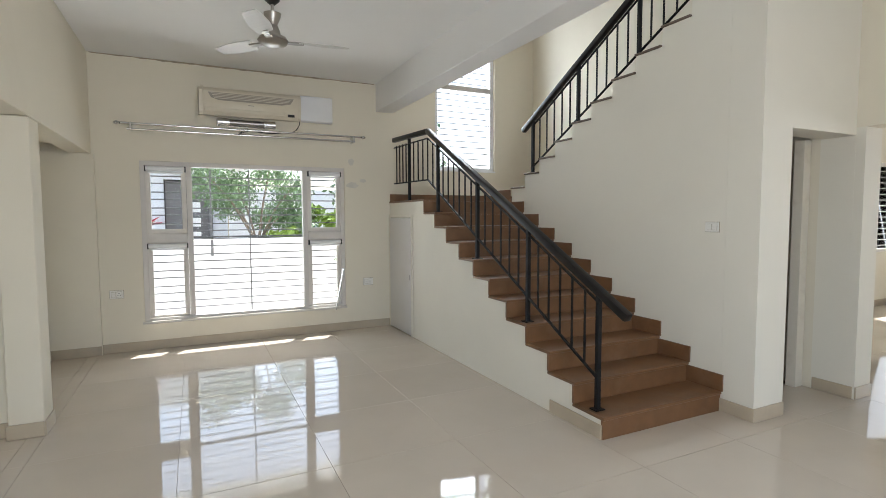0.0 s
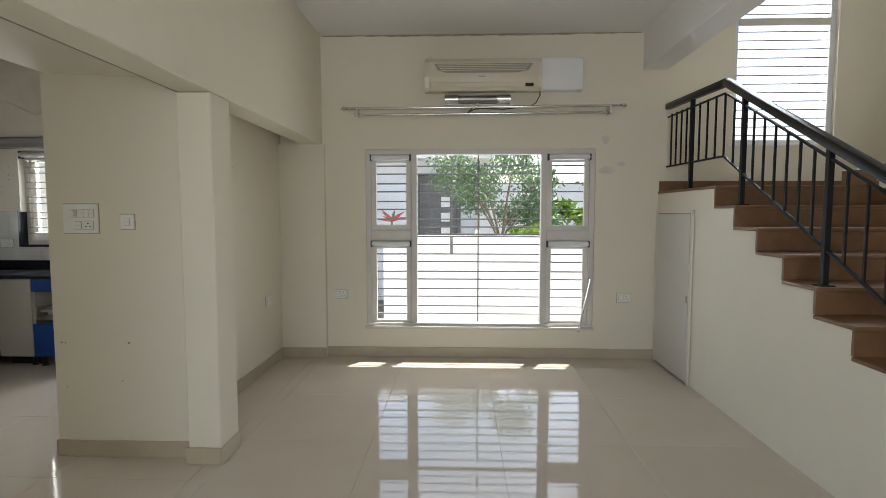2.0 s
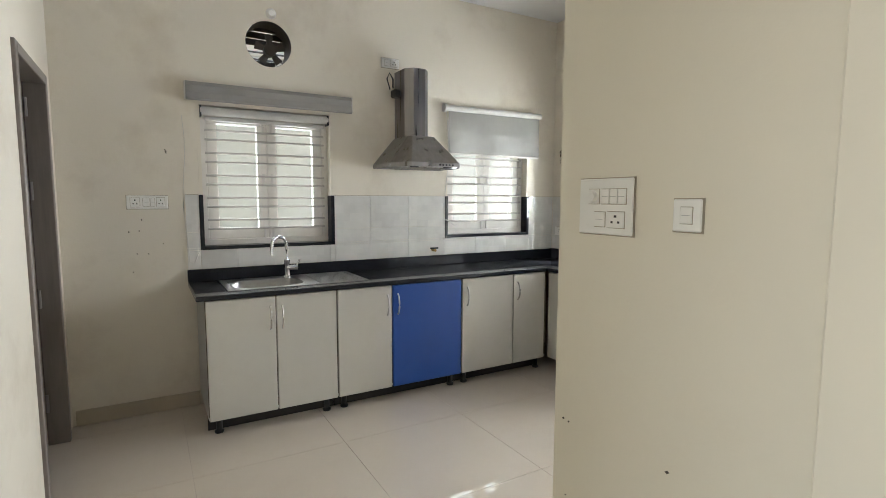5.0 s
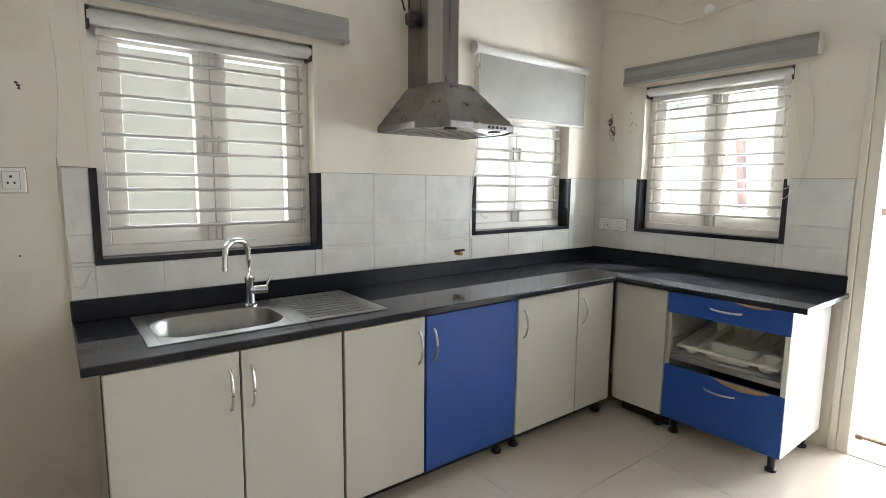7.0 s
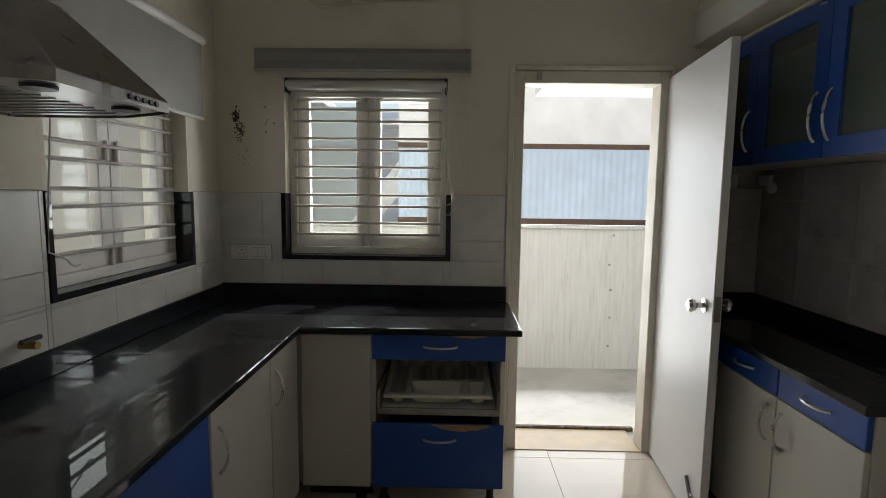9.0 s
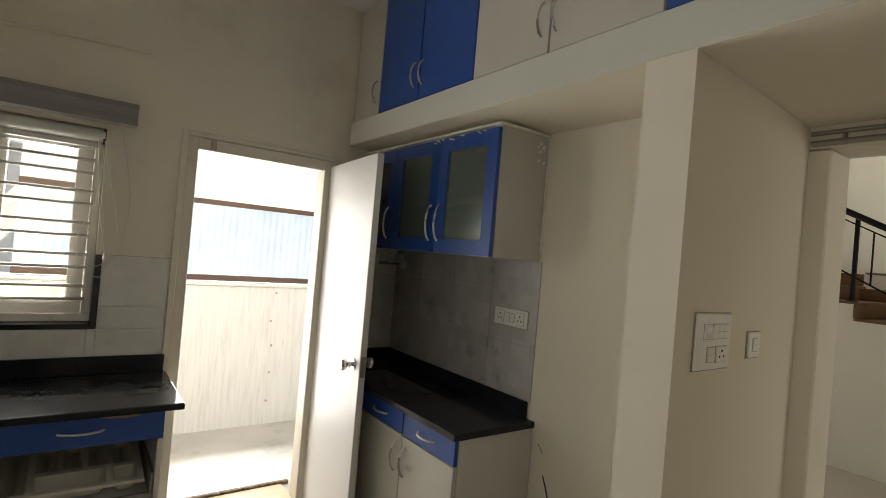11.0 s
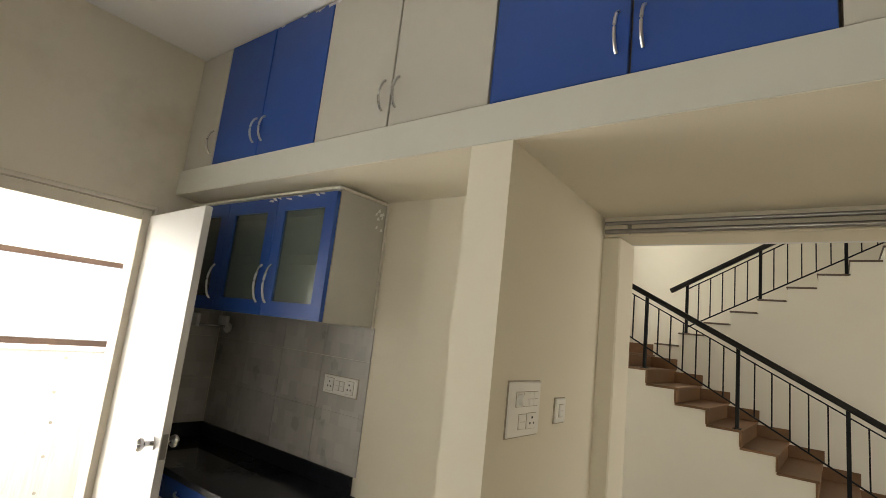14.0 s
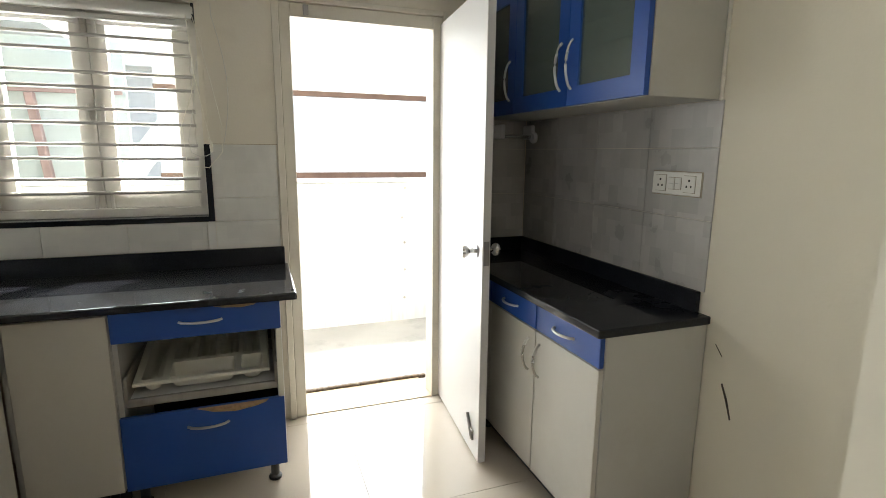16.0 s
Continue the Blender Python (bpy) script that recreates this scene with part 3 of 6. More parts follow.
# ---- openings and fixed trim of the hall ----
def baseboards():
    runs = [("x", -1.272, 1.934, NY - 0.012, NY), ("x", -1.712, -1.273, 6.450, 6.462), ("y", 4.531, 6.449, -1.712, -1.700),
            ("x", -1.700, -1.302, 4.5305, 4.542), ("y", 4.288, 4.53, -1.30, -1.288), ("x", -1.502, -1.3005, 4.288, 4.30), ("x", LOFT_X, -1.503, 4.36, 4.372),
            ("y", 4.361, 4.53, LOFT_X - 0.012, LOFT_X - 0.0005), ("y", 4.531, 5.24, -1.897, -1.885), ("y", 2.74, 3.44, -4.805, -4.793), ("y", -1.7, 2.84, -1.30, -1.288), ("x", -1.49, -1.3005, 2.84, 2.852),
            ("y", 2.343, 2.605, 3.053, 3.065), ("x", 3.066, 3.394, 2.343, 2.355), ("y", 2.30, 2.59, 4.189, 4.2), ("x", 4.2005, 4.43, 2.278, 2.29), ("x", 4.45, 10.2, 4.388, 4.40)]
    for i, (ax, a0, a1, b0, b1) in enumerate(runs):
        h = 0.098
        bm = bx(a0, a1, b0, b1, 0.0005, h, 0.003) if ax == "x" else bx(b0, b1, a0, a1, 0.0005, h, 0.003)
        structure("baseboard", bm, M_BASE, "grey-beige tiled skirting along the wall", "baseboard")


baseboards()


def grille_bars(host, u0, u1, put, z_top, pitch, gap, count, z_min):
    """Window bars in close pairs."""
    for i in range(count):
        for z in (z_top - i * pitch, z_top - i * pitch - gap):
            if z > z_min:
                part("bar", rod(put(u0, z), put(u1, z), 0.0068, seg=8), M_GRILLE, host)


def frame_rect(host, name, x0, x1, z0, z1, w, y0, y1, m, label=""):
    """Four mitred-looking rails round an opening in a wall that runs along x."""
    bm = bx(x0, x1, y0, y1, z1 - w, z1, 0.003)
    bx(x0, x1, y0, y1, z0, z0 + w, 0.003, bm)
    bx(x0, x0 + w, y0 + 0.0015, y1 - 0.0015, z0 + w, z1 - w, 0.003, bm)
    bx(x1 - w, x1, y0 + 0.0015, y1 - 0.0015, z0 + w, z1 - w, 0.003, bm)
    return part(name, bm, m, host, label)


def living_window():
    w = thing("window_1", "wide off-white window with horizontal grille bars", "window", (0.23, 6.60, 0.262), kind="structure")
    x0, x1, z0, z1 = -0.878, 1.338, 0.285, 2.04
    frame_rect(w, "window_frame", x0, x1, z0, z1, 0.05, 6.535, 6.62, M_UPVC)
    for xa in (-0.435, 0.827):
        part("mullion", bx(xa, xa + 0.055, 6.537, 6.62, z0 + 0.05, z1 - 0.05, 0.003), M_UPVC, w)
    part("window_sill", bx(x0 - 0.02, x1 + 0.01, 6.495, 6.535, z0 - 0.004, z0 + 0.022, 0.004), M_UPVC, w, "chipped white sill")
    for xa, xb in ((-0.833, -0.436), (0.883, 1.293)):
        part("transom", bx(xa, xb, 6.539, 6.62, 1.155, 1.255, 0.003), M_UPVC, w)
        for za, zb in ((1.256, 1.99), (0.312, 1.154)):
            s = frame_rect(w, "sash", xa + 0.002, xb - 0.002, za, zb, 0.048, 6.56, 6.605, M_WHITE)
            pane = part("pane", bx(xa + 0.05, xb - 0.05, 6.58, 6.584, za + 0.048, zb - 0.048), M_GLASS, s)
            pane.visible_shadow = False
            t = part("blind_roller", rod((xa + 0.012, 6.522, zb - 0.03), (xb - 0.012, 6.522, zb - 0.03), 0.026, seg=14), M_PLASTICW, w, "rolled-up white blind", smooth=True)
            for e in (xa, xb - 0.014):
                part("bracket", bx(e, e + 0.014, 6.50, 6.56, zb - 0.062, zb - 0.002, 0.002), M_BLACKP, t, "black blind bracket")
            part("bottom_rail", bx(xa + 0.03, xb - 0.03, 6.53, 6.545, zb - 0.078, zb - 0.058, 0.003), M_PLASTICW, t)
        grille_bars(w, xa, xb, lambda u, z: (u, 6.612, z), 1.885, 0.174, 0.078, 9, 0.35)
    pane = part("pane", bx(-0.38, 0.827, 6.585, 6.589, z0 + 0.05, z1 - 0.05), M_GLASS, w)
    pane.visible_shadow = False
    grille_bars(w, -0.385, 0.83, lambda u, z: (u, 6.625, z), 1.885, 0.174, 0.078, 9, 0.35)
    part("centre_bar", bx(0.216, 0.228, 6.615, 6.63, z0 + 0.05, z1 - 0.05), M_GRILLE, w)
    part("lock_rail", bx(-0.38, 0.827, 6.612, 6.634, 1.20, 1.22), M_GRILLE, w)


living_window()
bm = rod((1.20, 6.505, 0.27), (1.305, 6.52, 0.78), 0.011, seg=8)
solid("loose_rod", bm, M_CHROME, "loose steel rod leaning against the window", "rod", smooth=True)


def stair_window():
    w = thing("window_2", "tall stairwell window with white grille bars", "window", (3.07, 6.60, 2.068), kind="structure")
    x0, x1, z0, z1 = 2.60, 3.536, 2.068, 4.3
    frame_rect(w, "window_frame", x0, x1, z0, z1, 0.05, 6.56, 6.64, M_PLASTICW)
    part("transom", bx(x0 + 0.05, x1 - 0.05, 6.56, 6.64, 3.17, 3.24, 0.003), M_UPVC, w)
    for za, zb in ((z0 + 0.05, 3.17), (3.24, z1 - 0.05)):
        pane = part("pane", bx(x0 + 0.05, x1 - 0.05, 6.60, 6.604, za, zb), M_GLASS, w)
        pane.visible_shadow = False
    for k in range(26):
        part("bar", rod((x0 + 0.05, 6.58, 2.16 + 0.08 * k), (x1 - 0.05, 6.58, 2.16 + 0.08 * k), 0.006, seg=6), M_GRILLE, w)
    part("window_sill", bx(x0 - 0.01, x1 + 0.01, 6.505, 6.56, z0 - 0.015, z0 + 0.006, 0.003), M_PLASTICW, w)


stair_window()


# ---- railings ----
def rail_bar(p, q, w, h):
    """A flat bar between two places, upright in section."""
    p, q = Vector(p), Vector(q)
    d = (q - p)
    side = d.cross(Vector((0, 0, 1))).normalized() * w / 2
    up = side.cross(d).normalized() * h / 2
    bm = bmesh.new()
    a = [bm.verts.new(p + s * side + u * up) for s, u in ((-1, -1), (1, -1), (1, 1), (-1, 1))]
    b = [bm.verts.new(q + s * side + u * up) for s, u in ((-1, -1), (1, -1), (1, 1), (-1, 1))]
    for i in range(4):
        bm.faces.new((a[i], a[(i + 1) % 4], b[(i + 1) % 4], b[i]))
    bm.faces.new(a[::-1])
    bm.faces.new(b)
    bmesh.ops.recalc_face_normals(bm, faces=bm.faces[:])
    bmesh.ops.bevel(bm, geom=bm.edges[:], offset=min(w, h) * 0.18, segments=2, affect="EDGES", profile=0.5)
    return bm


def lower_railing():
    x = 2.0
    r = thing("stair_railing", "black iron stair railing with a dark wooden handrail", "railing", (x, 2.73, RISE))
    top = lambda y: 0.822 + 0.532 * (y - 2.50) if y < 5.44 else 2.39 + 0.03 * (y - 5.44)
    low = lambda y: 0.37 + 0.546 * (y - 2.75) if y < 5.44 else 1.845 + 0.015 * (y - 5.44)
    part("handrail", join(rail_bar((x, 2.47, top(2.47)), (x, 5.45, top(5.44)), 0.058, 0.055), rail_bar((x, 5.43, top(5.43)), (x, 6.51, top(6.51)), 0.058, 0.055)), M_RAILWOOD, r, "dark polished wooden handrail", smooth=True)
    part("top_rail", join(rail_bar((x, 2.73, top(2.73) - 0.075), (x, 5.44, top(5.44) - 0.085), 0.02, 0.012), rail_bar((x, 5.44, top(5.45) - 0.085), (x, 6.50, top(6.5) - 0.1), 0.02, 0.012)), M_IRON, r)
    part("bottom_rail", join(rail_bar((x, 2.73, low(2.73)), (x, 5.44, low(5.44)), 0.02, 0.014), rail_bar((x, 5.44, low(5.45)), (x, 6.50, low(6.5)), 0.02, 0.014)), M_IRON, r)
    posts = [2.727, 3.52, 4.327, 5.175, 5.985]
    for y in posts:
        step = min(int((y - STAIR_Y) / GOING) + 1, 11)
        z = step * RISE
        p = part("post", bx(x - 0.016, x + 0.016, y - 0.016, y + 0.016, z + 0.001, top(y) - 0.02, 0.003), M_IRON, r)
        part("base_plate", bx(x - 0.04, x + 0.04, y - 0.035, y + 0.035, z + 0.0005, z + 0.008, 0.002), M_IRON, p)
    ys = []
    for a, b, n in ((2.727, 3.52, 5), (3.52, 4.327, 5), (4.327, 5.175, 6), (5.175, 5.985, 5), (5.985, 6.52, 4)):
        ys += [a + (b - a) * (k + 1) / (n + 1) for k in range(n)]
    for y in ys:
        part("baluster", bx(x - 0.006, x + 0.006, y - 0.006, y + 0.006, low(y), top(y) - 0.08), M_IRON, r)
    return r


lower_railing()


def upper_railing():
    x = 3.13
    r = thing("stair_railing", "black iron railing along the upper flight", "railing", (x, 5.03, LAND_Z + 2 * RISE))
    top = lambda y: 2.44 + 0.556 * (5.2 - y)
    low = lambda y: 1.995 + 0.552 * (5.03 - y)
    part("handrail", rail_bar((x, 5.22, top(5.22)), (x, 2.62, top(2.62)), 0.058, 0.055), M_RAILWOOD, r, "dark polished wooden handrail", smooth=True)
    part("top_rail", rail_bar((x, 5.03, top(5.03) - 0.075), (x, 2.64, top(2.64) - 0.075), 0.02, 0.012), M_IRON, r)
    part("bottom_rail", rail_bar((x, 5.03, low(5.03)), (x, 2.64, low(2.64)), 0.02, 0.014), M_IRON, r)
    for y in (5.03, 4.27, 3.50, 2.74):
        step = int((LAND_Y - 0.05 - y) / (GOING * 0.965)) + 1
        z = LAND_Z + step * RISE
        p = part("post", bx(x - 0.016, x + 0.016, y - 0.016, y + 0.016, z + 0.001, top(y) - 0.02, 0.003), M_IRON, r)
        part("base_plate", bx(x - 0.04, x + 0.04, y - 0.035, y + 0.035, z + 0.0005, z + 0.008, 0.002), M_IRON, p)
    for a, b in ((5.03, 4.27), (4.27, 3.50), (3.50, 2.74)):
        for k in range(5):
            y = a + (b - a) * (k + 1) / 6
            part("baluster", bx(x - 0.006, x + 0.006, y - 0.006, y + 0.006, low(y), top(y) - 0.07), M_IRON, r)


upper_railing()


def stair_cupboard_door():
    d = thing("cupboard_door", "flush white cupboard door under the stair landing", "cupboard door", (1.93, 6.11, 0.01))
    part("door_leaf", bx(1.918, 1.934, 5.775, 6.47, 0.012, 1.415, 0.003), M_DOORW, d)
    bm = bx(1.92, 1.9345, 5.735, 5.768, 0, 1.45, 0.002)
    bx(1.92, 1.9345, 5.735, 6.505, 1.42, 1.45, 0.002, bm)
    bx(1.92, 1.9345, 6.475, 6.506, 0, 1.42, 0.002, bm)
    part("door_frame", bm, M_STAIRWALL, d)
    part("gap", bx(1.9305, 1.9375, 5.768, 6.475, 0.005, 1.42), M_DARK, d)
    part("latch", bx(1.913, 1.918, 5.79, 5.803, 0.68, 0.74, 0.001), M_STEEL, d)


stair_cupboard_door()


# ---- fittings on the hall walls ----
def air_conditioner():
    a = thing("air_conditioner", "yellowed cream split air conditioner on the wall", "air conditioner", (0.25, 6.41, 2.55))
    x0, x1, z0, z1 = -0.285, 0.785, 2.545, 2.85
    prof = [(NY - 0.002, z0 + 0.02), (6.35, z0), (6.32, z0 + 0.03), (6.305, z0 + 0.12), (6.31, z1 - 0.05), (6.35, z1 - 0.01), (NY - 0.002, z1)]
    bm = prism(prof, "x", x0 + 0.04, x1 - 0.035)
    bmesh.ops.bevel(bm, geom=bm.edges[:], offset=0.006, segments=2, affect="EDGES", profile=0.5)
    body = part("casing", bm, M_AC, a, smooth=True)
    for xa, xb in ((x0, x0 + 0.039), (x1 - 0.034, x1)):
        bm = prism([(p[0] + (0.008 if p[0] < 6.5 else 0), p[1]) for p in prof], "x", xa, xb)
        part("end_cap", bm, M_AC, a)
    pts = [(x0 + 0.09, z0 + 0.235), (x1 - 0.08, z0 + 0.235), (x1 - 0.12, z0 + 0.175), (x1 - 0.22, z0 + 0.155), (x0 + 0.2, z0 + 0.155), (x0 + 0.12, z0 + 0.18)]
    part("grille", prism(pts, "y", 6.299, 6.306), M_ACGRILL, a, "brownish-grey intake grille")
    for k in range(4):
        part("slat", bx(x0 + 0.12 + 0.01 * k, x1 - 0.12 - 0.01 * k, 6.2965, 6.2995, z0 + 0.222 - 0.016 * k, z0 + 0.227 - 0.016 * k), M_AC, a)
    part("louvre", bx(x0 + 0.05, x1 - 0.17, 6.306, 6.322, z0 + 0.03, z0 + 0.072, 0.006), M_AC, a, "long cream air louvre")
    part("display", bx(x1 - 0.15, x1 - 0.075, 6.308, 6.322, z0 + 0.032, z0 + 0.062, 0.002), M_BLACKP, a, "small black display")
    part("brand_mark", bx(0.21, 0.27, 6.3025, 6.306, z0 + 0.118, z0 + 0.126), M_ACGRILL, a)
    part("hook", bx(x0 + 0.02, x0 + 0.05, 6.40, 6.44, z1 - 0.002, z1 + 0.02, 0.002), M_AC, a)


air_conditioner()
bm = prism([(6.44, 2.57), (6.432, 2.58), (6.432, 2.855), (6.44, 2.866), (NY - 0.001, 2.866), (NY - 0.001, 2.565)], "x", 0.80, 1.182)
bmesh.ops.bevel(bm, geom=bm.edges[:], offset=0.006, segments=2, affect="EDGES", profile=0.5)
solid("stabiliser_box", bm, M_PLASTICW, "plain white box beside the air conditioner", "voltage box", smooth=True)


def tube_light():
    t = thing("wall_light", "unlit chrome wall light under the air conditioner", "wall light", (0.2, 6.47, 2.46))
    part("back_plate", bx(-0.11, 0.523, 6.492, NY - 0.001, 2.452, 2.538, 0.004), M_CHROME, t)
    part("tube", rod((0.02, 6.455, 2.495), (0.39, 6.455, 2.495), 0.033, seg=16), M_STEEL, t, "frosted metal tube", smooth=True)
    for xa in (-0.10, 0.392):
        part("end_cap", rod((xa, 6.455, 2.495), (xa + 0.12, 6.455, 2.495), 0.04, seg=16), M_CHROME, t, smooth=True)
    part("bracket", bx(0.19, 0.215, 6.46, 6.492, 2.40, 2.46, 0.002), M_CHROME, t)


tube_light()


def curtain_rods():
    c = thing("curtain_rod", "double chrome curtain rod above the window", "curtain rod", (0.25, 6.45, 2.37))
    for y, z, x0, x1 in ((6.40, 2.405, -1.02, 1.52), (6.455, 2.355, -0.97, 1.46)):
        part("rod", rod((x0, y, z), (x1, y, z + 0.012), 0.012, seg=10), M_CHROME, c, smooth=True)
    for x in (-0.93, 1.43):
        part("bracket", bx(x - 0.008, x + 0.008, 6.38, NY - 0.001, 2.34, 2.42, 0.002), M_CHROME, c)
    for x, s in ((-1.02, -1), (1.52, 1)):
        prof = [(0.004, 0), (0.016, 0.006), (0.01, 0.014), (0.021, 0.03), (0.021, 0.042), (0.008, 0.06), (0.001, 0.066)]
        part("finial", lathe([(r, s * h) for r, h in prof], (x, 6.40, 2.405 if s < 0 else 2.417), 12, "x"), M_CHROME, c, "turned finial", smooth=True)


curtain_rods()
pts = [(0.775, 6.36, 2.56), (0.785, 6.42, 2.52), (0.755, 6.47, 2.46), (0.70, 6.44, 2.425), (0.45, 6.43, 2.395), (0.30, 6.44, 2.405), (0.2, 6.45, 2.41), (0.14, 6.43, 2.38), (0.11, 6.42, 2.36), (0.16, 6.42, 2.41)]
solid("loose_cable", sweep(pts, 0.005, 6), M_BLACKP, "dark loose cable hanging from the air conditioner", "cable", smooth=True)


def ceiling_fan():
    cx, cy = 0.215, 4.36
    f = thing("ceiling_fan", "three-blade brushed metal ceiling fan at rest", "ceiling fan", (cx, cy, 2.745))
    part("canopy", lathe([(0.02, 3.05), (0.055, 3.08), (0.06, 3.1165)], (cx, cy, 0), 18), M_BLACKP, f, "dark ceiling canopy", smooth=True)
    part("down_rod", rod((cx, cy, 2.98), (cx, cy, 3.06), 0.012), M_FAN, f)
    part("neck", lathe([(0.065, 2.985), (0.06, 2.96), (0.035, 2.90), (0.05, 2.865), (0.06, 2.825), (0.055, 2.805)], (cx, cy, 0), 18), M_FAN, f, smooth=True)
    part("motor", lathe([(0.04, 2.820), (0.10, 2.805), (0.115, 2.780), (0.10, 2.757), (0.055, 2.740), (0.03, 2.733)], (cx, cy, 0), 24), M_FAN, f, "brushed metal motor housing", smooth=True)
    for ang in (-6, 128, 247):
        a = radians(ang)
        d, s = Vector((math.cos(a), math.sin(a), 0)), Vector((-math.sin(a), math.cos(a), 0))
        c = Vector((cx, cy, 2.780))
        bm = bmesh.new()
        rows_ = []
        for k in range(9):
            q = k / 8
            r = 0.19 + 0.385 * q
            half = 0.052 + 0.02 * math.sin(math.pi * min(1, q * 1.1)) if k < 8 else 0.044
            tilt = 0.016 - 0.006 * q
            rows_.append([bm.verts.new(c + d * r + s * (half * e) + Vector((0, 0, tilt * e + dz))) for e, dz in ((-1, 0), (1, 0), (1, 0.006), (-1, 0.006))])
        for k in range(8):
            for j in range(4):
                bm.faces.new((rows_[k][j], rows_[k][(j + 1) % 4], rows_[k + 1][(j + 1) % 4], rows_[k + 1][j]))
        bm.faces.new(rows_[0][::-1])
        bm.faces.new(rows_[-1])
        bmesh.ops.recalc_face_normals(bm, faces=bm.faces[:])
        b = part("blade", bm, M_BLADE, f, "pale fan blade")
        part("blade_arm", rail_bar(c + d * 0.095 + Vector((0, 0, -0.005)), c + d * 0.23, 0.05, 0.012), M_FAN, b)


ceiling_fan()
solid("ceiling_hook", lathe([(0.035, 3.095), (0.03, 3.11), (0.04, 3.1165)], (0.224, 5.72, 0), 14), M_PLASTICW, "small round white ceiling cap", "ceiling cap", smooth=True)


# ---- switches and sockets ----
def plate(label, face, u0, u1, z0, z1, face_at, modules, category="socket", group="switch plates"):
    """A white plate on a wall. face: way it looks; modules: ('socket' | 'switch' | 'knob', u, z) in shares of the plate."""
    s = {"-y": -1, "+x": 1, "-x": -1, "+y": 1}[face]
    along = face[1] == "y"

    def box(ua, ub, d0, d1, za, zb, bev=0.0):
        lo, hi = face_at + s * d0, face_at + s * d1
        return bx(ua, ub, min(lo, hi), max(lo, hi), za, zb, bev) if along else bx(min(lo, hi), max(lo, hi), ua, ub, za, zb, bev)
    uc, zc = (u0 + u1) / 2, z0
    p = thing("switch_plate" if category == "switch" else "wall_socket", label, category, (uc, face_at, zc) if along else (face_at, uc, zc), group)
    w, h = u1 - u0, z1 - z0
    part("plate", box(u0, u1, 0.003, 0.010, z0, z1, 0.003), M_PLASTIC, p)
    # wider brown rim drawn as the shadow gap round the plate
    part("back_box", box(u0 - 0.003, u1 + 0.003, 0.0005, 0.0029, z0 - 0.0035, z1 + 0.003), M_EDGE, p, "brown rim for the shade round the plate")
    for kind, mu, mz, mw, mh in modules:
        a, b, c, d = u0 + w * (mu - mw / 2), u0 + w * (mu + mw / 2), z0 + h * (mz - mh / 2), z0 + h * (mz + mh / 2)
        part("gap", box(a - 0.0018, b + 0.0018, 0.0085, 0.0108, c - 0.0018, d + 0.0018), M_EDGE, p)
        m = part({"socket": "socket", "switch": "rocker", "knob": "dimmer"}[kind], box(a, b, 0.0102, 0.014, c, d, 0.001), M_PLASTIC, p)
        if kind == "socket":
            for hu, hz, r in ((0.5, 0.72, 0.075), (0.3, 0.35, 0.06), (0.7, 0.35, 0.06)):
                e, g = a + (b - a) * hu, c + (d - c) * hz
                part("pin_hole", box(e - r * (b - a), e + r * (b - a), 0.0135, 0.0146, g - 0.07 * (d - c), g + 0.07 * (d - c)), M_SLOT, m)
        elif kind == "knob":
            e, g = (a + b) / 2, (c + d) / 2
            q0, q1 = face_at + s * 0.014, face_at + s * 0.03
            bm = rod((e, q0, g), (e, q1, g), (b - a) * 0.42, seg=16) if along else rod((q0, e, g), (q1, e, g), (b - a) * 0.42, seg=16)
            part("knob", bm, M_PLASTIC, m, smooth=True)
        else:
            part("seam", box(a + 0.15 * (b - a), b - 0.15 * (b - a), 0.0138, 0.0150, (c + d) / 2 - 0.0008, (c + d) / 2 + 0.0008), M_CABSIDE, m)
    return p


plate("cream switchboard with dimmer, switches and a socket on the pier", "-y", -2.205, -2.0, 1.312, 1.478, 4.372, [("knob", 0.3, 0.68, 0.2, 0.26), ("switch", 0.52, 0.68, 0.14, 0.26), ("switch", 0.67, 0.68, 0.14, 0.26), ("switch", 0.82, 0.68, 0.14, 0.26), ("switch", 0.42, 0.27, 0.2, 0.26), ("socket", 0.72, 0.27, 0.3, 0.28)], "switch")
plate("small cream bell switch plate on the pier", "-y", -1.872, -1.792, 1.335, 1.418, 4.372, [("switch", 0.5, 0.5, 0.4, 0.5)], "switch")
plate("cream power socket under the hall window corner", "-y", -1.192, -1.067, 0.58, 0.664, NY, [("switch", 0.28, 0.5, 0.3, 0.6), ("socket", 0.68, 0.5, 0.4, 0.7)])
plate("cream power socket beside the stair cupboard", "-y", 1.566, 1.693, 0.557, 0.646, NY, [("switch", 0.28, 0.5, 0.3, 0.6), ("socket", 0.68, 0.5, 0.4, 0.7)])
plate("cream power socket low in the alcove", "+x", 6.05, 6.165, 0.575, 0.66, -1.712, [("switch", 0.28, 0.5, 0.3, 0.6), ("socket", 0.68, 0.5, 0.4, 0.7)])
plate("faint cream switch plate on the stair wall", "-x", 2.65, 2.76, 1.315, 1.385, WELL_X, [("switch", 0.28, 0.5, 0.3, 0.6), ("switch", 0.68, 0.5, 0.3, 0.6)], "switch")


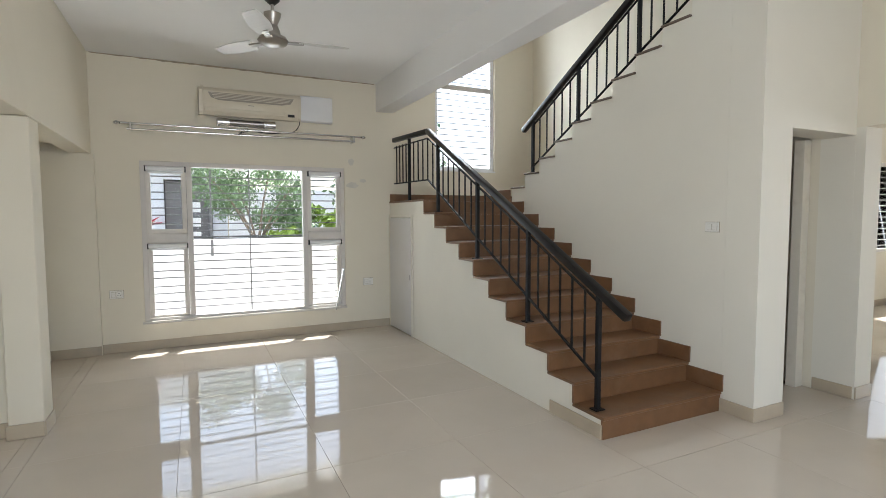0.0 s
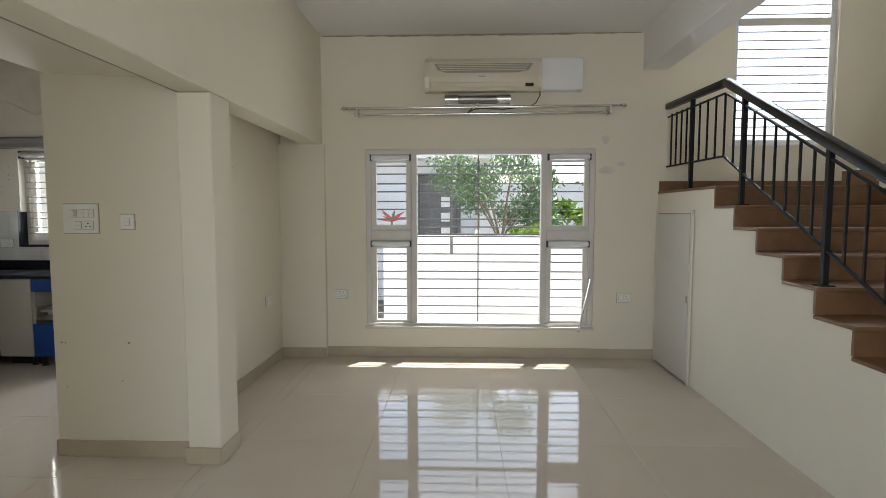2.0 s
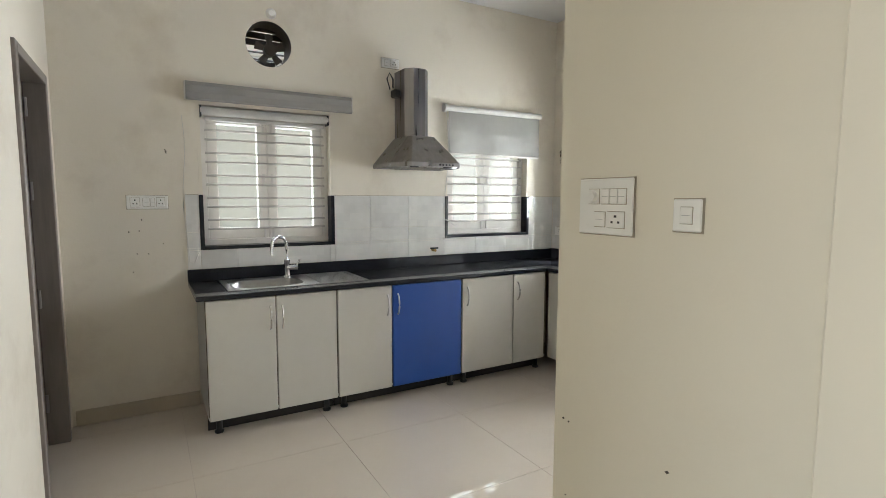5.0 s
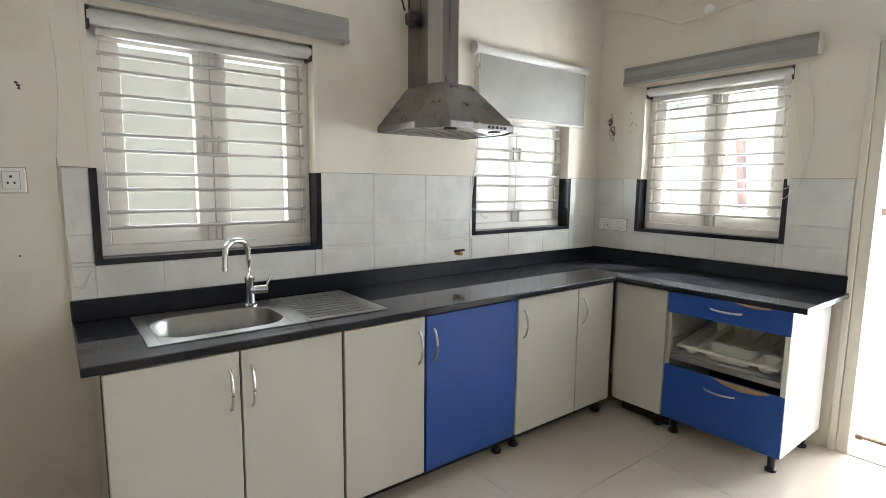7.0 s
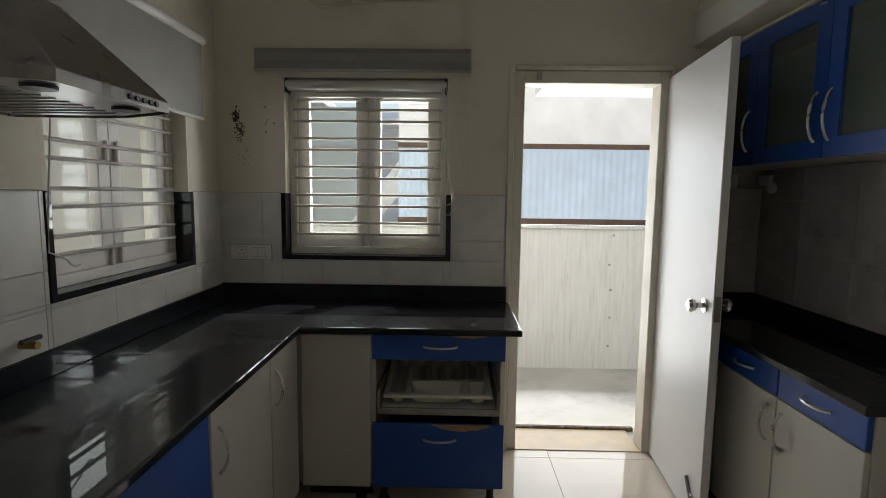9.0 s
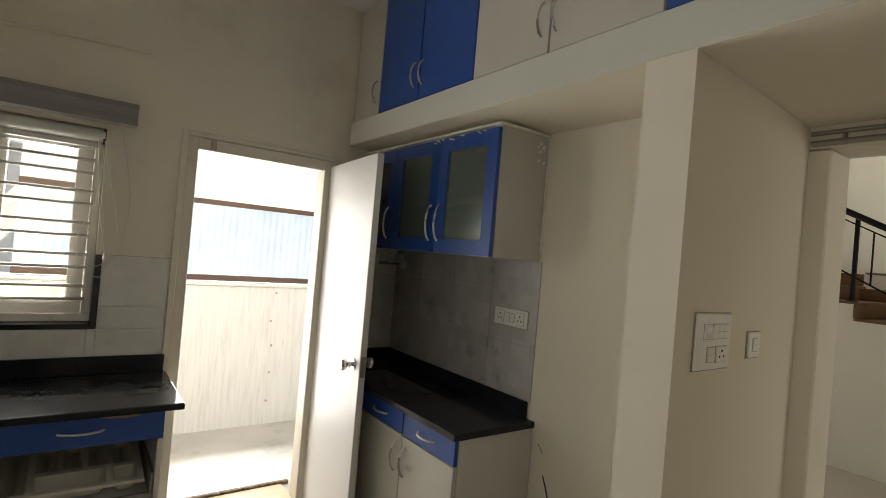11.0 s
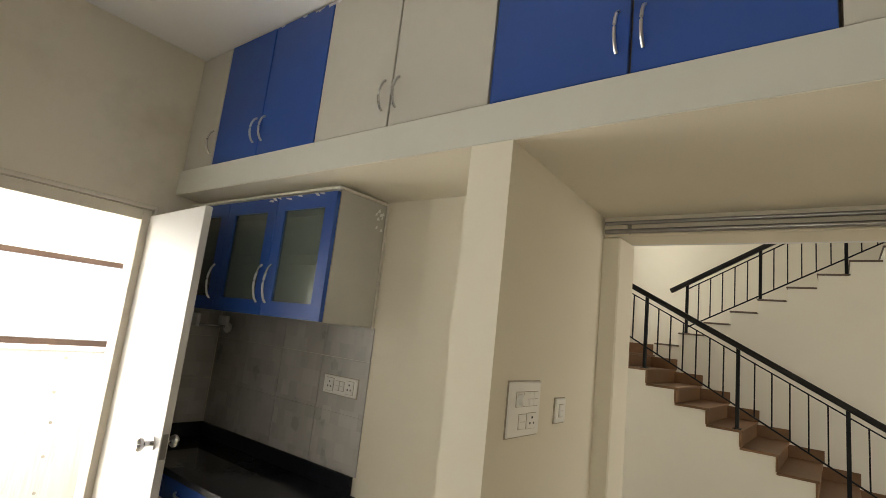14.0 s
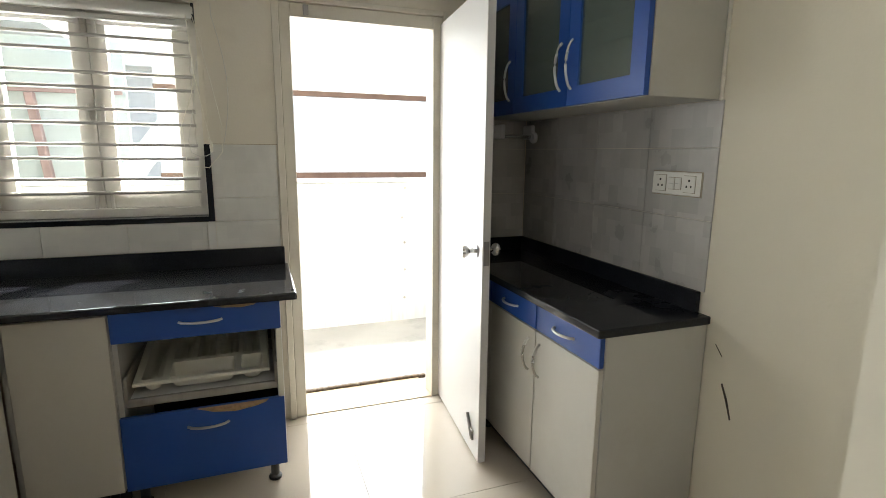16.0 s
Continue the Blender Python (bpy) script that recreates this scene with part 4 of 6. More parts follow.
def opening_curtain_rod():
    c = thing("curtain_rod", "steel curtain rod over the kitchen opening", "curtain rod", (-1.56, 3.6, 2.11))
    part("rod", rod((-1.508, 2.80, 2.1), (-1.508, 4.36, 2.1), 0.0105, seg=10), M_STEEL, c, smooth=True)
    part("rod", rod((-1.512, 2.80, 2.135), (-1.512, 4.36, 2.135), 0.0085, seg=10), M_STEEL, c, smooth=True)
    for y in (2.9, 4.26):
        part("bracket", bx(-1.516, -1.491, y - 0.004, y + 0.006, 2.09, 2.132, 0.002), M_STEEL, c)


opening_curtain_rod()


# ---- lobby door and dining side ----
def lobby_door():
    d = thing("door_2", "grey door standing ajar in the lobby beside the stair", "door", (4.0, 2.75, 0), kind="structure")
    part("door_leaf", bx(3.42, 4.06, 2.78, 2.815, 0.01, 1.99, 0.003), M_DOORB, d, "dark door leaf")
    bm = bx(4.09, 4.185, 2.66, 2.74, 0, 2.043, 0.003)
    part("door_frame", bm, M_DOORFR, d, "cream door frame")


lobby_door()


def dining_window():
    w = thing("window_3", "wide dining room window with grille bars", "window", (9.15, 4.5, 0.85), kind="structure")
    frame_rect(w, "window_frame", 8.3, 10.0, 0.85, 2.25, 0.05, 4.44, 4.52, M_UPVC)
    for k in range(14):
        part("bar", rod((8.35, 4.46, 0.95 + 0.09 * k), (9.95, 4.46, 0.95 + 0.09 * k), 0.006, seg=6), M_BAR, w)
    pane = part("pane", bx(8.35, 9.95, 4.49, 4.494, 0.9, 2.2), M_GLASS, w)
    pane.visible_shadow = False


dining_window()

# ---- kitchen windows ----
def kwin(name, side, u0, u1, z0, z1, label, lowered=False, valance=False):
    """A casement window with paired bars, granite surround and roller blind. side: 'w' sink wall, 'n' end wall."""
    base = (KWX - 0.1, (u0 + u1) / 2, z0) if side == "w" else ((u0 + u1) / 2, KNY + 0.1, z0)
    w = thing(name, label, "window", base, kind="structure")

    def box(ua, ub, d0, d1, za, zb, bev=0.0, bm=None):
        if side == "w":
            return bx(KWX - d1, KWX - d0, ua, ub, za, zb, bev, bm)
        return bx(ua, ub, KNY + d0, KNY + d1, za, zb, bev, bm)

    def at(u, d, z):
        return (KWX - d, u, z) if side == "w" else (u, KNY + d, z)

    def ring(ua, ub, za, zb, t, d0, d1, bev=0.003):
        bm = box(ua, ub, d0, d1, zb - t, zb, bev)
        box(ua, ub, d0, d1, za, za + t, bev, bm)
        box(ua, ua + t, d0 + 0.0012, d1 - 0.0012, za + t, zb - t, bev, bm)
        box(ub - t, ub, d0 + 0.0012, d1 - 0.0012, za + t, zb - t, bev, bm)
        return bm
    D = 0.115
    g = box(u0 - 0.004, u0 + 0.022, -0.012, D, z0 - 0.004, 1.437, 0.002)
    box(u1 - 0.022, u1 + 0.004, -0.012, D, z0 - 0.004, 1.437, 0.002, g)
    box(u0 + 0.022, u1 - 0.022, -0.012, D, z0 - 0.004, z0 + 0.02, 0.002, g)
    part("granite_surround", g, M_GRANITE, w, "black granite window surround")
    rv = box(u0 + 0.0005, u0 + 0.0215, 0.0, 0.222, 1.4375, z1 - 0.0005)
    box(u1 - 0.0215, u1 - 0.0005, 0.0, 0.222, 1.4375, z1 - 0.0005, 0, rv)
    box(u0 + 0.0005, u0 + 0.0215, D + 0.0005, 0.222, z0 + 0.001, 1.437, 0, rv)
    box(u1 - 0.0215, u1 - 0.0005, D + 0.0005, 0.222, z0 + 0.001, 1.437, 0, rv)
    part("reveal", rv, M_WALLK, w, "cream plaster window return")
    a, b = u0 + 0.022, u1 - 0.022
    part("window_frame", ring(a, b, z0 + 0.02, z1, 0.04, D - 0.045, D + 0.03), M_WHITE, w)
    mid = (a + b) / 2
    for ua, ub, hs in ((a + 0.041, mid - 0.001, -1), (mid + 0.001, b - 0.041, 1)):
        s = part("casement", ring(ua, ub, z0 + 0.061, z1 - 0.041, 0.067, D - 0.03, D + 0.015), M_WHITE, w)
        p = part("pane", box(ua + 0.06, ub - 0.06, D - 0.004, D, z0 + 0.12, z1 - 0.1), M_GLASS, s)
        p.visible_shadow = False
        ue = mid + hs * 0.03
        for zz in (z0 + 0.10, (z0 + z1) / 2, z1 - 0.12):
            part("latch", box(ue - 0.008, ue + 0.008, D - 0.046, D - 0.031, zz - 0.04, zz + 0.04, 0.003), M_UPVC, s, "painted tower bolt")
    span = z1 - z0 - 0.2
    n = 5
    for i in range(n):
        for dz in (0, 0.062):
            z = z0 + 0.115 + span * (i + 0.12) / n + dz
            part("bar", rod(at(a + 0.03, D - 0.055, z), at(b - 0.03, D - 0.055, z), 0.0078, seg=8), M_BAR, w)
    rl = thing("roller_blind", "lowered sheer grey roller blind" if lowered else "rolled-up off-white roller blind under the window head", "blind", at((u0 + u1) / 2, 0.03, z1 - 0.03))
    if lowered:
        part("tube", rod(at(u0 - 0.01, -0.03, 2.17), at(u1 + 0.10, -0.03, 2.175), 0.026, seg=14), M_BLINDW, rl, smooth=True)
        part("cloth", box(u0 + 0.01, u1 + 0.085, -0.036, -0.034, 1.80, 2.165), M_SHEER, rl, "see-through grey cloth")
        part("bottom_rail", box(u0 + 0.01, u1 + 0.085, -0.042, -0.029, 1.785, 1.802, 0.003), M_BLINDW, rl)
        part("end_wheel", rod(at(u0 - 0.035, -0.03, 2.17), at(u0 - 0.012, -0.03, 2.17), 0.036, seg=16), M_BLINDW, rl, smooth=True)
        pts = [at(u0 - 0.02 + 0.025 * math.sin(k * 0.5), -0.045, 2.15 - 0.1 * k if k < 9 else 1.25 - 0.02 * (k - 9)) for k in range(10)]
        pts += [at(u0 + 0.03 + 0.02 * k, -0.04, 1.22 - 0.03 * math.sin(k * 0.7)) for k in range(4)]
        part("bead_chain", sweep(pts, 0.003, 6), M_BLINDW, rl)
    else:
        part("tube", rod(at(a + 0.005, 0.03, z1 - 0.034), at(b - 0.005, 0.03, z1 - 0.034), 0.030, seg=16), M_BLINDW, rl, smooth=True)
        part("bottom_rail", box(a + 0.03, b - 0.03, 0.04, 0.062, z1 - 0.095, z1 - 0.068, 0.004), M_BLINDW, rl)
        for ue in (a + 0.001, b - 0.013):
            part("bracket", box(ue, ue + 0.012, 0.005, 0.07, z1 - 0.075, z1 - 0.002, 0.002), M_BLACKP, rl, "black blind bracket")
    if valance:
        v = thing("blind_valance", "grey cloth-covered valance over the window", "valance", at((u0 + u1) / 2, -0.03, z1))
        lo, hi = z1 + 0.012, z1 + 0.137
        prof = [(-0.002, hi), (-0.06, hi - 0.004), (-0.075, hi - 0.03), (-0.066, hi - 0.07), (-0.082, lo + 0.012), (-0.07, lo), (-0.002, lo + 0.02)]
        if side == "w":
            bm = prism([(KWX - d, z) for d, z in prof], "y", u0 - 0.06, u1 + 0.13)
        else:
            bm = prism([(KNY + d, z) for d, z in prof], "x", u0 - 0.105, u1 + 0.095)
        part("cover", bm, M_BLIND, v)
        for ue in ((u0 - 0.066, u1 + 0.131) if side == "w" else (u0 - 0.111, u1 + 0.096)):
            part("end_cap", box(ue, ue + 0.005, -0.07, -0.002, lo + 0.01, hi - 0.004, 0.001), M_BLINDW, v, "pale end cap")
    return w


kwin("window_4", "w", 3.487, 4.408, 1.070, 2.03, "white timber kitchen window over the sink with bars", valance=True)
kwin("window_5", "w", 5.388, 6.292, 1.086, 2.10, "white timber kitchen window beside the hob with bars", lowered=True)
kwin("window_6", "n", -4.462, -3.547, 1.081, 2.05, "white timber window in the end wall with bars", valance=True)
pts = [(-3.50, KNY - 0.012, 2.05)] + [(-3.50 + 0.05 * math.sin(k * 0.42), KNY - 0.012, 2.0 - 0.085 * k) for k in range(8)] + [(-3.53 - 0.03 * k, KNY - 0.012, 1.40 - 0.02 * math.sin(k)) for k in range(4)] + [(-3.63, KNY - 0.012, 1.45), (-3.60, KNY - 0.012, 1.6), (-3.57, KNY - 0.012, 1.8)]
solid("blind_chain", sweep(pts, 0.0018, 6), M_BLINDW, "looping white bead chain of the blind", "chain", smooth=True)
pts = [(KWX + 0.01, 3.40 + 0.012 * math.sin(k), 1.95 - 0.12 * k) for k in range(9)] + [(KWX + 0.01, 3.44, 0.98), (KWX + 0.01, 3.47, 1.05)]
solid("blind_chain", sweep(pts, 0.0018, 6), M_BLINDW, "looping white bead chain beside the sink window", "chain", smooth=True)


# ---- worktops ----
def worktop_main():
    bm = prism([(KWX + 0.001, 3.395), (-4.195, 3.395), (-4.195, 6.0), (-3.222, 6.0), (-3.222, KNY - 0.001), (KWX + 0.001, KNY - 0.001)], "z", 0.825, 0.855)
    # opening for the basin
    cut = bx(-4.655, -4.335, 3.615, 4.075, 0.7, 0.9)
    me_a, me_b = bpy.data.meshes.new("worktop"), bpy.data.meshes.new("cut")
    bmesh.ops.bevel(bm, geom=[e for e in bm.edges if abs(e.verts[0].co.z - e.verts[1].co.z) < 1e-5], offset=0.007, segments=3, affect="EDGES", profile=0.5)
    cut.to_mesh(me_b)
    cut.free()
    t = thing("worktop", "polished black granite worktop in an L shape", "worktop", (-4.5, 5.0, 0.825))
    slab = part("slab", bm, M_GRANITE, t)
    co = bpy.data.objects.new("cutter", me_b)
    scene.collection.objects.link(co)
    co.location = -Vector(t.location)
    co.parent = t
    co.location = (4.5, -5.0, -0.825)
    md = slab.modifiers.new("cut", "BOOLEAN")
    md.operation, md.object, md.solver = "DIFFERENCE", co, "EXACT"
    bpy.context.view_layer.update()
    dg = bpy.context.evaluated_depsgraph_get()
    done = bpy.data.meshes.new_from_object(slab.evaluated_get(dg))
    slab.modifiers.clear()
    slab.data = done
    bpy.data.objects.remove(co)
    part("upstand", bx(KWX + 0.0005, KWX + 0.02, 3.395, KNY - 0.021, 0.8555, 0.937, 0.002), M_GRANITE, t)
    part("upstand", bx(KWX + 0.0005, -3.235, KNY - 0.02, KNY - 0.0005, 0.8555, 0.941, 0.002), M_GRANITE, t)


worktop_main()
t2 = thing("worktop", "polished black granite worktop behind the door", "worktop", (-2.1, 5.9, 0.825))
bm = bx(-2.352, KEX - 0.001, 5.235, KNY - 0.001, 0.825, 0.855, 0.006, seg=3)
part("slab", bm, M_GRANITE, t2)
part("upstand", bx(KEX - 0.02, KEX - 0.0005, 5.29, KNY - 0.021, 0.8555, 0.93, 0.002), M_GRANITE, t2)
part("upstand", bx(-2.34, KEX - 0.001, KNY - 0.02, KNY - 0.0005, 0.8555, 0.93, 0.002), M_GRANITE, t2)


# ---- cabinets ----
def bow_handle(p0, p1, out, parent, r=0.0055):
    """A bowed satin pull between two feet; out: the way it stands off."""
    p0, p1, out = Vector(p0), Vector(p1), Vector(out)
    pts = [p0.lerp(p1, k / 12) + out * (0.004 + 0.028 * math.sin(math.pi * k / 12) ** 0.6) for k in range(13)]
    return part("handle", sweep(pts, r, 8), M_HANDLE, parent, "bowed satin steel handle", smooth=True)


def leg(c, x, y, top=0.1):
    bm = lathe([(0.026, 0.0005), (0.028, 0.012), (0.018, 0.02), (0.018, top - 0.012), (0.026, top)], (x, y, 0), 12)
    part("leg", bm, M_BLACKP, c, "black adjustable foot", smooth=True)


def base_unit_w(label, y0, y1, doors, jitter=0.0):
    """A floor cabinet on the sink wall. doors: (y0, y1, material, handle y, lean)."""
    c = thing("base_cabinet", label, "cabinet", (-4.5, (y0 + y1) / 2, 0), "sink-side base cabinets")
    part("side_panel", bx(KWX + 0.03, -4.232, y0 + 0.001, y0 + 0.018, 0.1, 0.824), M_CABSIDE, c)
    part("side_panel", bx(KWX + 0.03, -4.232, y1 - 0.018, y1 - 0.001, 0.1, 0.824), M_CABSIDE, c)
    part("bottom_panel", bx(KWX + 0.03, -4.232, y0 + 0.018, y1 - 0.018, 0.1, 0.118), M_CABSIDE, c)
    part("back_panel", bx(KWX + 0.03, KWX + 0.04, y0 + 0.018, y1 - 0.018, 0.118, 0.824), M_CABSIDE, c)
    # added dark sheet, so the slits between doors read as shaded
    part("front_board", bx(-4.2318, -4.2303, y0 + 0.002, y1 - 0.002, 0.1185, 0.823), M_BOARD, c, "dark board added for the shade between the doors")
    for ya, yb, m, hy, lean in doors:
        bm = bx(-4.23, -4.211, ya + 0.002, yb - 0.002, 0.098, 0.818, 0.002)
        for v in bm.verts:
            if v.co.x > -4.22:
                v.co.x += lean * max(0, (v.co.z - 0.3)) * 0.05
        d = part("door", bm, m, c, "blue laminate door" if m is M_BLUE else "")
        bow_handle((-4.211, hy, 0.615), (-4.211, hy, 0.76), (1, 0, 0), d)
    for y in (y0 + 0.06, y1 - 0.06):
        leg(c, -4.28, y)
    # dark board serves as plinth and as the shade under the unit
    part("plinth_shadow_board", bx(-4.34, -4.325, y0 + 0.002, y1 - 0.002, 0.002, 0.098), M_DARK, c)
    return c


base_unit_w("pale grey sink cabinet with two sagging doors", 3.44, 4.226, [(3.444, 3.838, M_CAB, 3.805, 0.15), (3.842, 4.224, M_CAB, 3.876, 0)])
base_unit_w("base cabinet with one grey and one blue door", 4.228, 5.19, [(4.232, 4.618, M_CAB, 4.583, 0), (4.626, 5.187, M_BLUE, 4.662, 0)])
base_unit_w("pale grey base cabinet beside the inner corner", 5.192, 6.03, [(5.196, 5.672, M_CAB, 5.235, 0), (5.676, 6.0, M_CAB, 5.715, 0)])
c = thing("base_cabinet", "pale grey corner cabinet with a plain fixed panel", "cabinet", (-4.05, 6.3, 0), "end base cabinets")
part("carcass", bx(-4.229, -3.89, 6.058, KNY - 0.03, 0.1, 0.824), M_CABSIDE, c)
part("door", bx(-4.205, -3.893, 6.037, 6.056, 0.098, 0.812, 0.002), M_CAB, c)
leg(c, -3.95, 6.12)
# plinth coloured dark to include the shade below the corner unit
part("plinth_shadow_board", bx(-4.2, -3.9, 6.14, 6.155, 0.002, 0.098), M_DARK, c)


def drawer_unit():
    x0, x1 = -3.888, -3.286
    c = thing("drawer_unit", "blue drawer unit with its middle drawer front missing", "drawer unit", ((x0 + x1) / 2, 6.3, 0))
    part("side", bx(x0, x0 + 0.018, 6.058, KNY - 0.03, 0.1, 0.824), M_CABSIDE, c)
    part("side", bx(x1 - 0.018, x1, 6.040, KNY - 0.03, 0.1, 0.824, 0.002), M_PLASTICW, c, "white outer side panel")
    part("bottom", bx(x0 + 0.018, x1 - 0.018, 6.06, KNY - 0.03, 0.1, 0.118), M_CABSIDE, c)
    # dark back puts shade into the open drawer bay
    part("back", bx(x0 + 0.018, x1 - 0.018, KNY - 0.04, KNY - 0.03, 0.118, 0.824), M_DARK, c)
    part("edge_strip", bx(x1 - 0.024, x1 - 0.002, 6.034, 6.0395, 0.41, 0.70, 0.001), M_TRAY, c, "yellowed edge strip")
    for z0, z1, h in ((0.703, 0.822, 0.766), (0.10, 0.405, 0.335)):
        d = part("drawer_front", bx(x0 + 0.003, x1 - 0.003, 6.035, 6.054, z0, z1, 0.002), M_BLUE, c, "blue drawer front with chipped top edge")
        bow_handle((-3.655, 6.035, h), (-3.505, 6.035, h), (0, -1, 0), d)
        pts = [(-3.55, z1), (-3.50, z1 - 0.012), (-3.43, z1 - 0.016), (-3.385, z1 - 0.010), (-3.37, z1)] if z0 > 0.5 else [(-3.62, z1), (-3.56, z1 - 0.022), (-3.48, z1 - 0.032), (-3.40, z1 - 0.022), (-3.36, z1 - 0.01), (-3.35, z1)]
        part("chip", prism([(u, v - 0.0005) for u, v in pts], "y", 6.0335, 6.036), M_CHIP, d, "bare chipboard where the laminate broke")
    # inner drawer box with runners
    b = part("drawer_box", bx(x0 + 0.03, x1 - 0.03, 6.07, KNY - 0.06, 0.455, 0.463), M_PLASTICW, c, "white wire-side drawer box")
    for xa in (x0 + 0.024, x1 - 0.036):
        part("runner", bx(xa, xa + 0.012, 6.05, KNY - 0.06, 0.455, 0.555, 0.002), M_ACGRILL, b, "grey steel drawer runner")
    part("rear_rail", bx(x0 + 0.03, x1 - 0.03, 6.44, 6.452, 0.464, 0.518, 0.002), M_ACGRILL, b)
    part("front_rail", bx(x0 + 0.025, x1 - 0.025, 6.05, 6.068, 0.44, 0.47, 0.002), M_STEEL, b)
    leg(c, -3.34, 6.10)
    leg(c, -3.84, 6.10)
    leg(c, -3.34, 6.50)


drawer_unit()


def cutlery_tray():
    x0, x1, y0, y1, zf = -3.835, -3.345, 6.08, 6.50, 0.5
    t = thing("cutlery_tray", "cream plastic cutlery tray in the open drawer", "tray", ((x0 + x1) / 2, (y0 + y1) / 2, 0.464))
    wells = [(x0 + 0.022, x0 + 0.095, y0 + 0.02, y1 - 0.02), (x0 + 0.12, x0 + 0.36, y0 + 0.02, y0 + 0.125), (x1 - 0.105, x1 - 0.022, y0 + 0.02, y0 + 0.125)]
    wells += [(x0 + 0.12 + 0.09 * k, x0 + 0.192 + 0.09 * k, y0 + 0.15, y1 - 0.02) for k in range(4)]
    bm = bmesh.new()
    xs = sorted({x0, x1, *[w[0] for w in wells], *[w[1] for w in wells]})
    ys = sorted({y0, y1, *[w[2] for w in wells], *[w[3] for w in wells]})
    for i in range(len(xs) - 1):
        for j in range(len(ys) - 1):
            u, v = (xs[i] + xs[i + 1]) / 2, (ys[j] + ys[j + 1]) / 2
            if not any(w[0] < u < w[1] and w[2] < v < w[3] for w in wells):
                bx(xs[i], xs[i + 1], ys[j], ys[j + 1], 0.520, 0.523, 0, bm)
    part("rim", bm, M_TRAY, t)
    for xa, xb, ya, yb in wells:
        b = bmesh.new()
        rings = []
        for inset, zz, rr in ((0.0, 0.5215, 0.012), (0.005, 0.50, 0.014), (0.009, 0.478, 0.016), (0.016, 0.468, 0.016), (0.026, 0.4655, 0.012)):
            ring = []
            for cx, cy, a0 in ((xb - inset - rr, yb - inset - rr, 0), (xa + inset + rr, yb - inset - rr, 90), (xa + inset + rr, ya + inset + rr, 180), (xb - inset - rr, ya + inset + rr, 270)):
                ring += [b.verts.new((cx + rr * math.cos(radians(a0 + 30 * k)), cy + rr * math.sin(radians(a0 + 30 * k)), zz)) for k in range(4)]
            rings.append(ring)
        for ra, rb in zip(rings, rings[1:]):
            for k in range(16):
                b.faces.new((ra[k], ra[(k + 1) % 16], rb[(k + 1) % 16], rb[k]))
        b.faces.new(rings[-1])
        bmesh.ops.recalc_face_normals(b, faces=b.faces[:])
        part("well", b, M_TRAY, t, smooth=True)
    lip = bx(x0 - 0.006, x1 + 0.006, y0 - 0.006, y0 - 0.0005, 0.510, 0.5225, 0.002)
    bx(x0 - 0.006, x0 - 0.0005, y0, y1, 0.510, 0.5225, 0.002, lip)
    bx(x1 + 0.0005, x1 + 0.006, y0, y1, 0.510, 0.5225, 0.002, lip)
    part("lip", lip, M_TRAY, t)
    # lies tilted, its back raised on the drawer's rear rail
    for piece in t.children:
        for v in piece.data.vertices:
            v.co.z += 0.16 * (v.co.y + (y1 - y0) / 2)


cutlery_tray()


def right_unit():
    c = thing("base_cabinet", "base cabinet with blue drawers above grey doors", "cabinet", (-2.1, 5.9, 0))
    part("carcass", bx(-2.31, KEX - 0.02, 5.255, KNY - 0.01, 0.1, 0.824, 0.002), M_CABSIDE, c, "grey laminate carcass")
    part("side_panel", bx(-2.312, KEX - 0.004, 5.245, 5.2545, 0.06, 0.824, 0.002), M_CABSIDE, c)
    for y0, y1 in ((5.25, 5.655), (5.659, 6.07), (6.074, 6.48)):
        d = part("drawer_front", bx(-2.332, -2.3125, y0, y1 - 0.003, 0.716, 0.822, 0.002), M_BLUE, c, "blue drawer front")
        bow_handle((-2.332, (y0 + y1) / 2 - 0.065, 0.772), (-2.332, (y0 + y1) / 2 + 0.065, 0.772), (-1, 0, 0), d)
        d = part("door", bx(-2.332, -2.3125, y0, y1 - 0.003, 0.10, 0.71, 0.002), M_CAB, c)
        hy = y1 - 0.04 if y0 < 5.4 else y0 + 0.04
        bow_handle((-2.332, hy, 0.53), (-2.332, hy, 0.67), (-1, 0, 0), d)
    for y in (5.32, 6.2):
        leg(c, -2.27, y)
    part("plinth", bx(-2.26, KEX - 0.006, 5.27, 5.285, 0.001, 0.099), M_BLACKP, c, "black plinth board")
    part("plinth", bx(-2.262, -2.247, 5.286, KNY - 0.02, 0.001, 0.099), M_BLACKP, c)


right_unit()


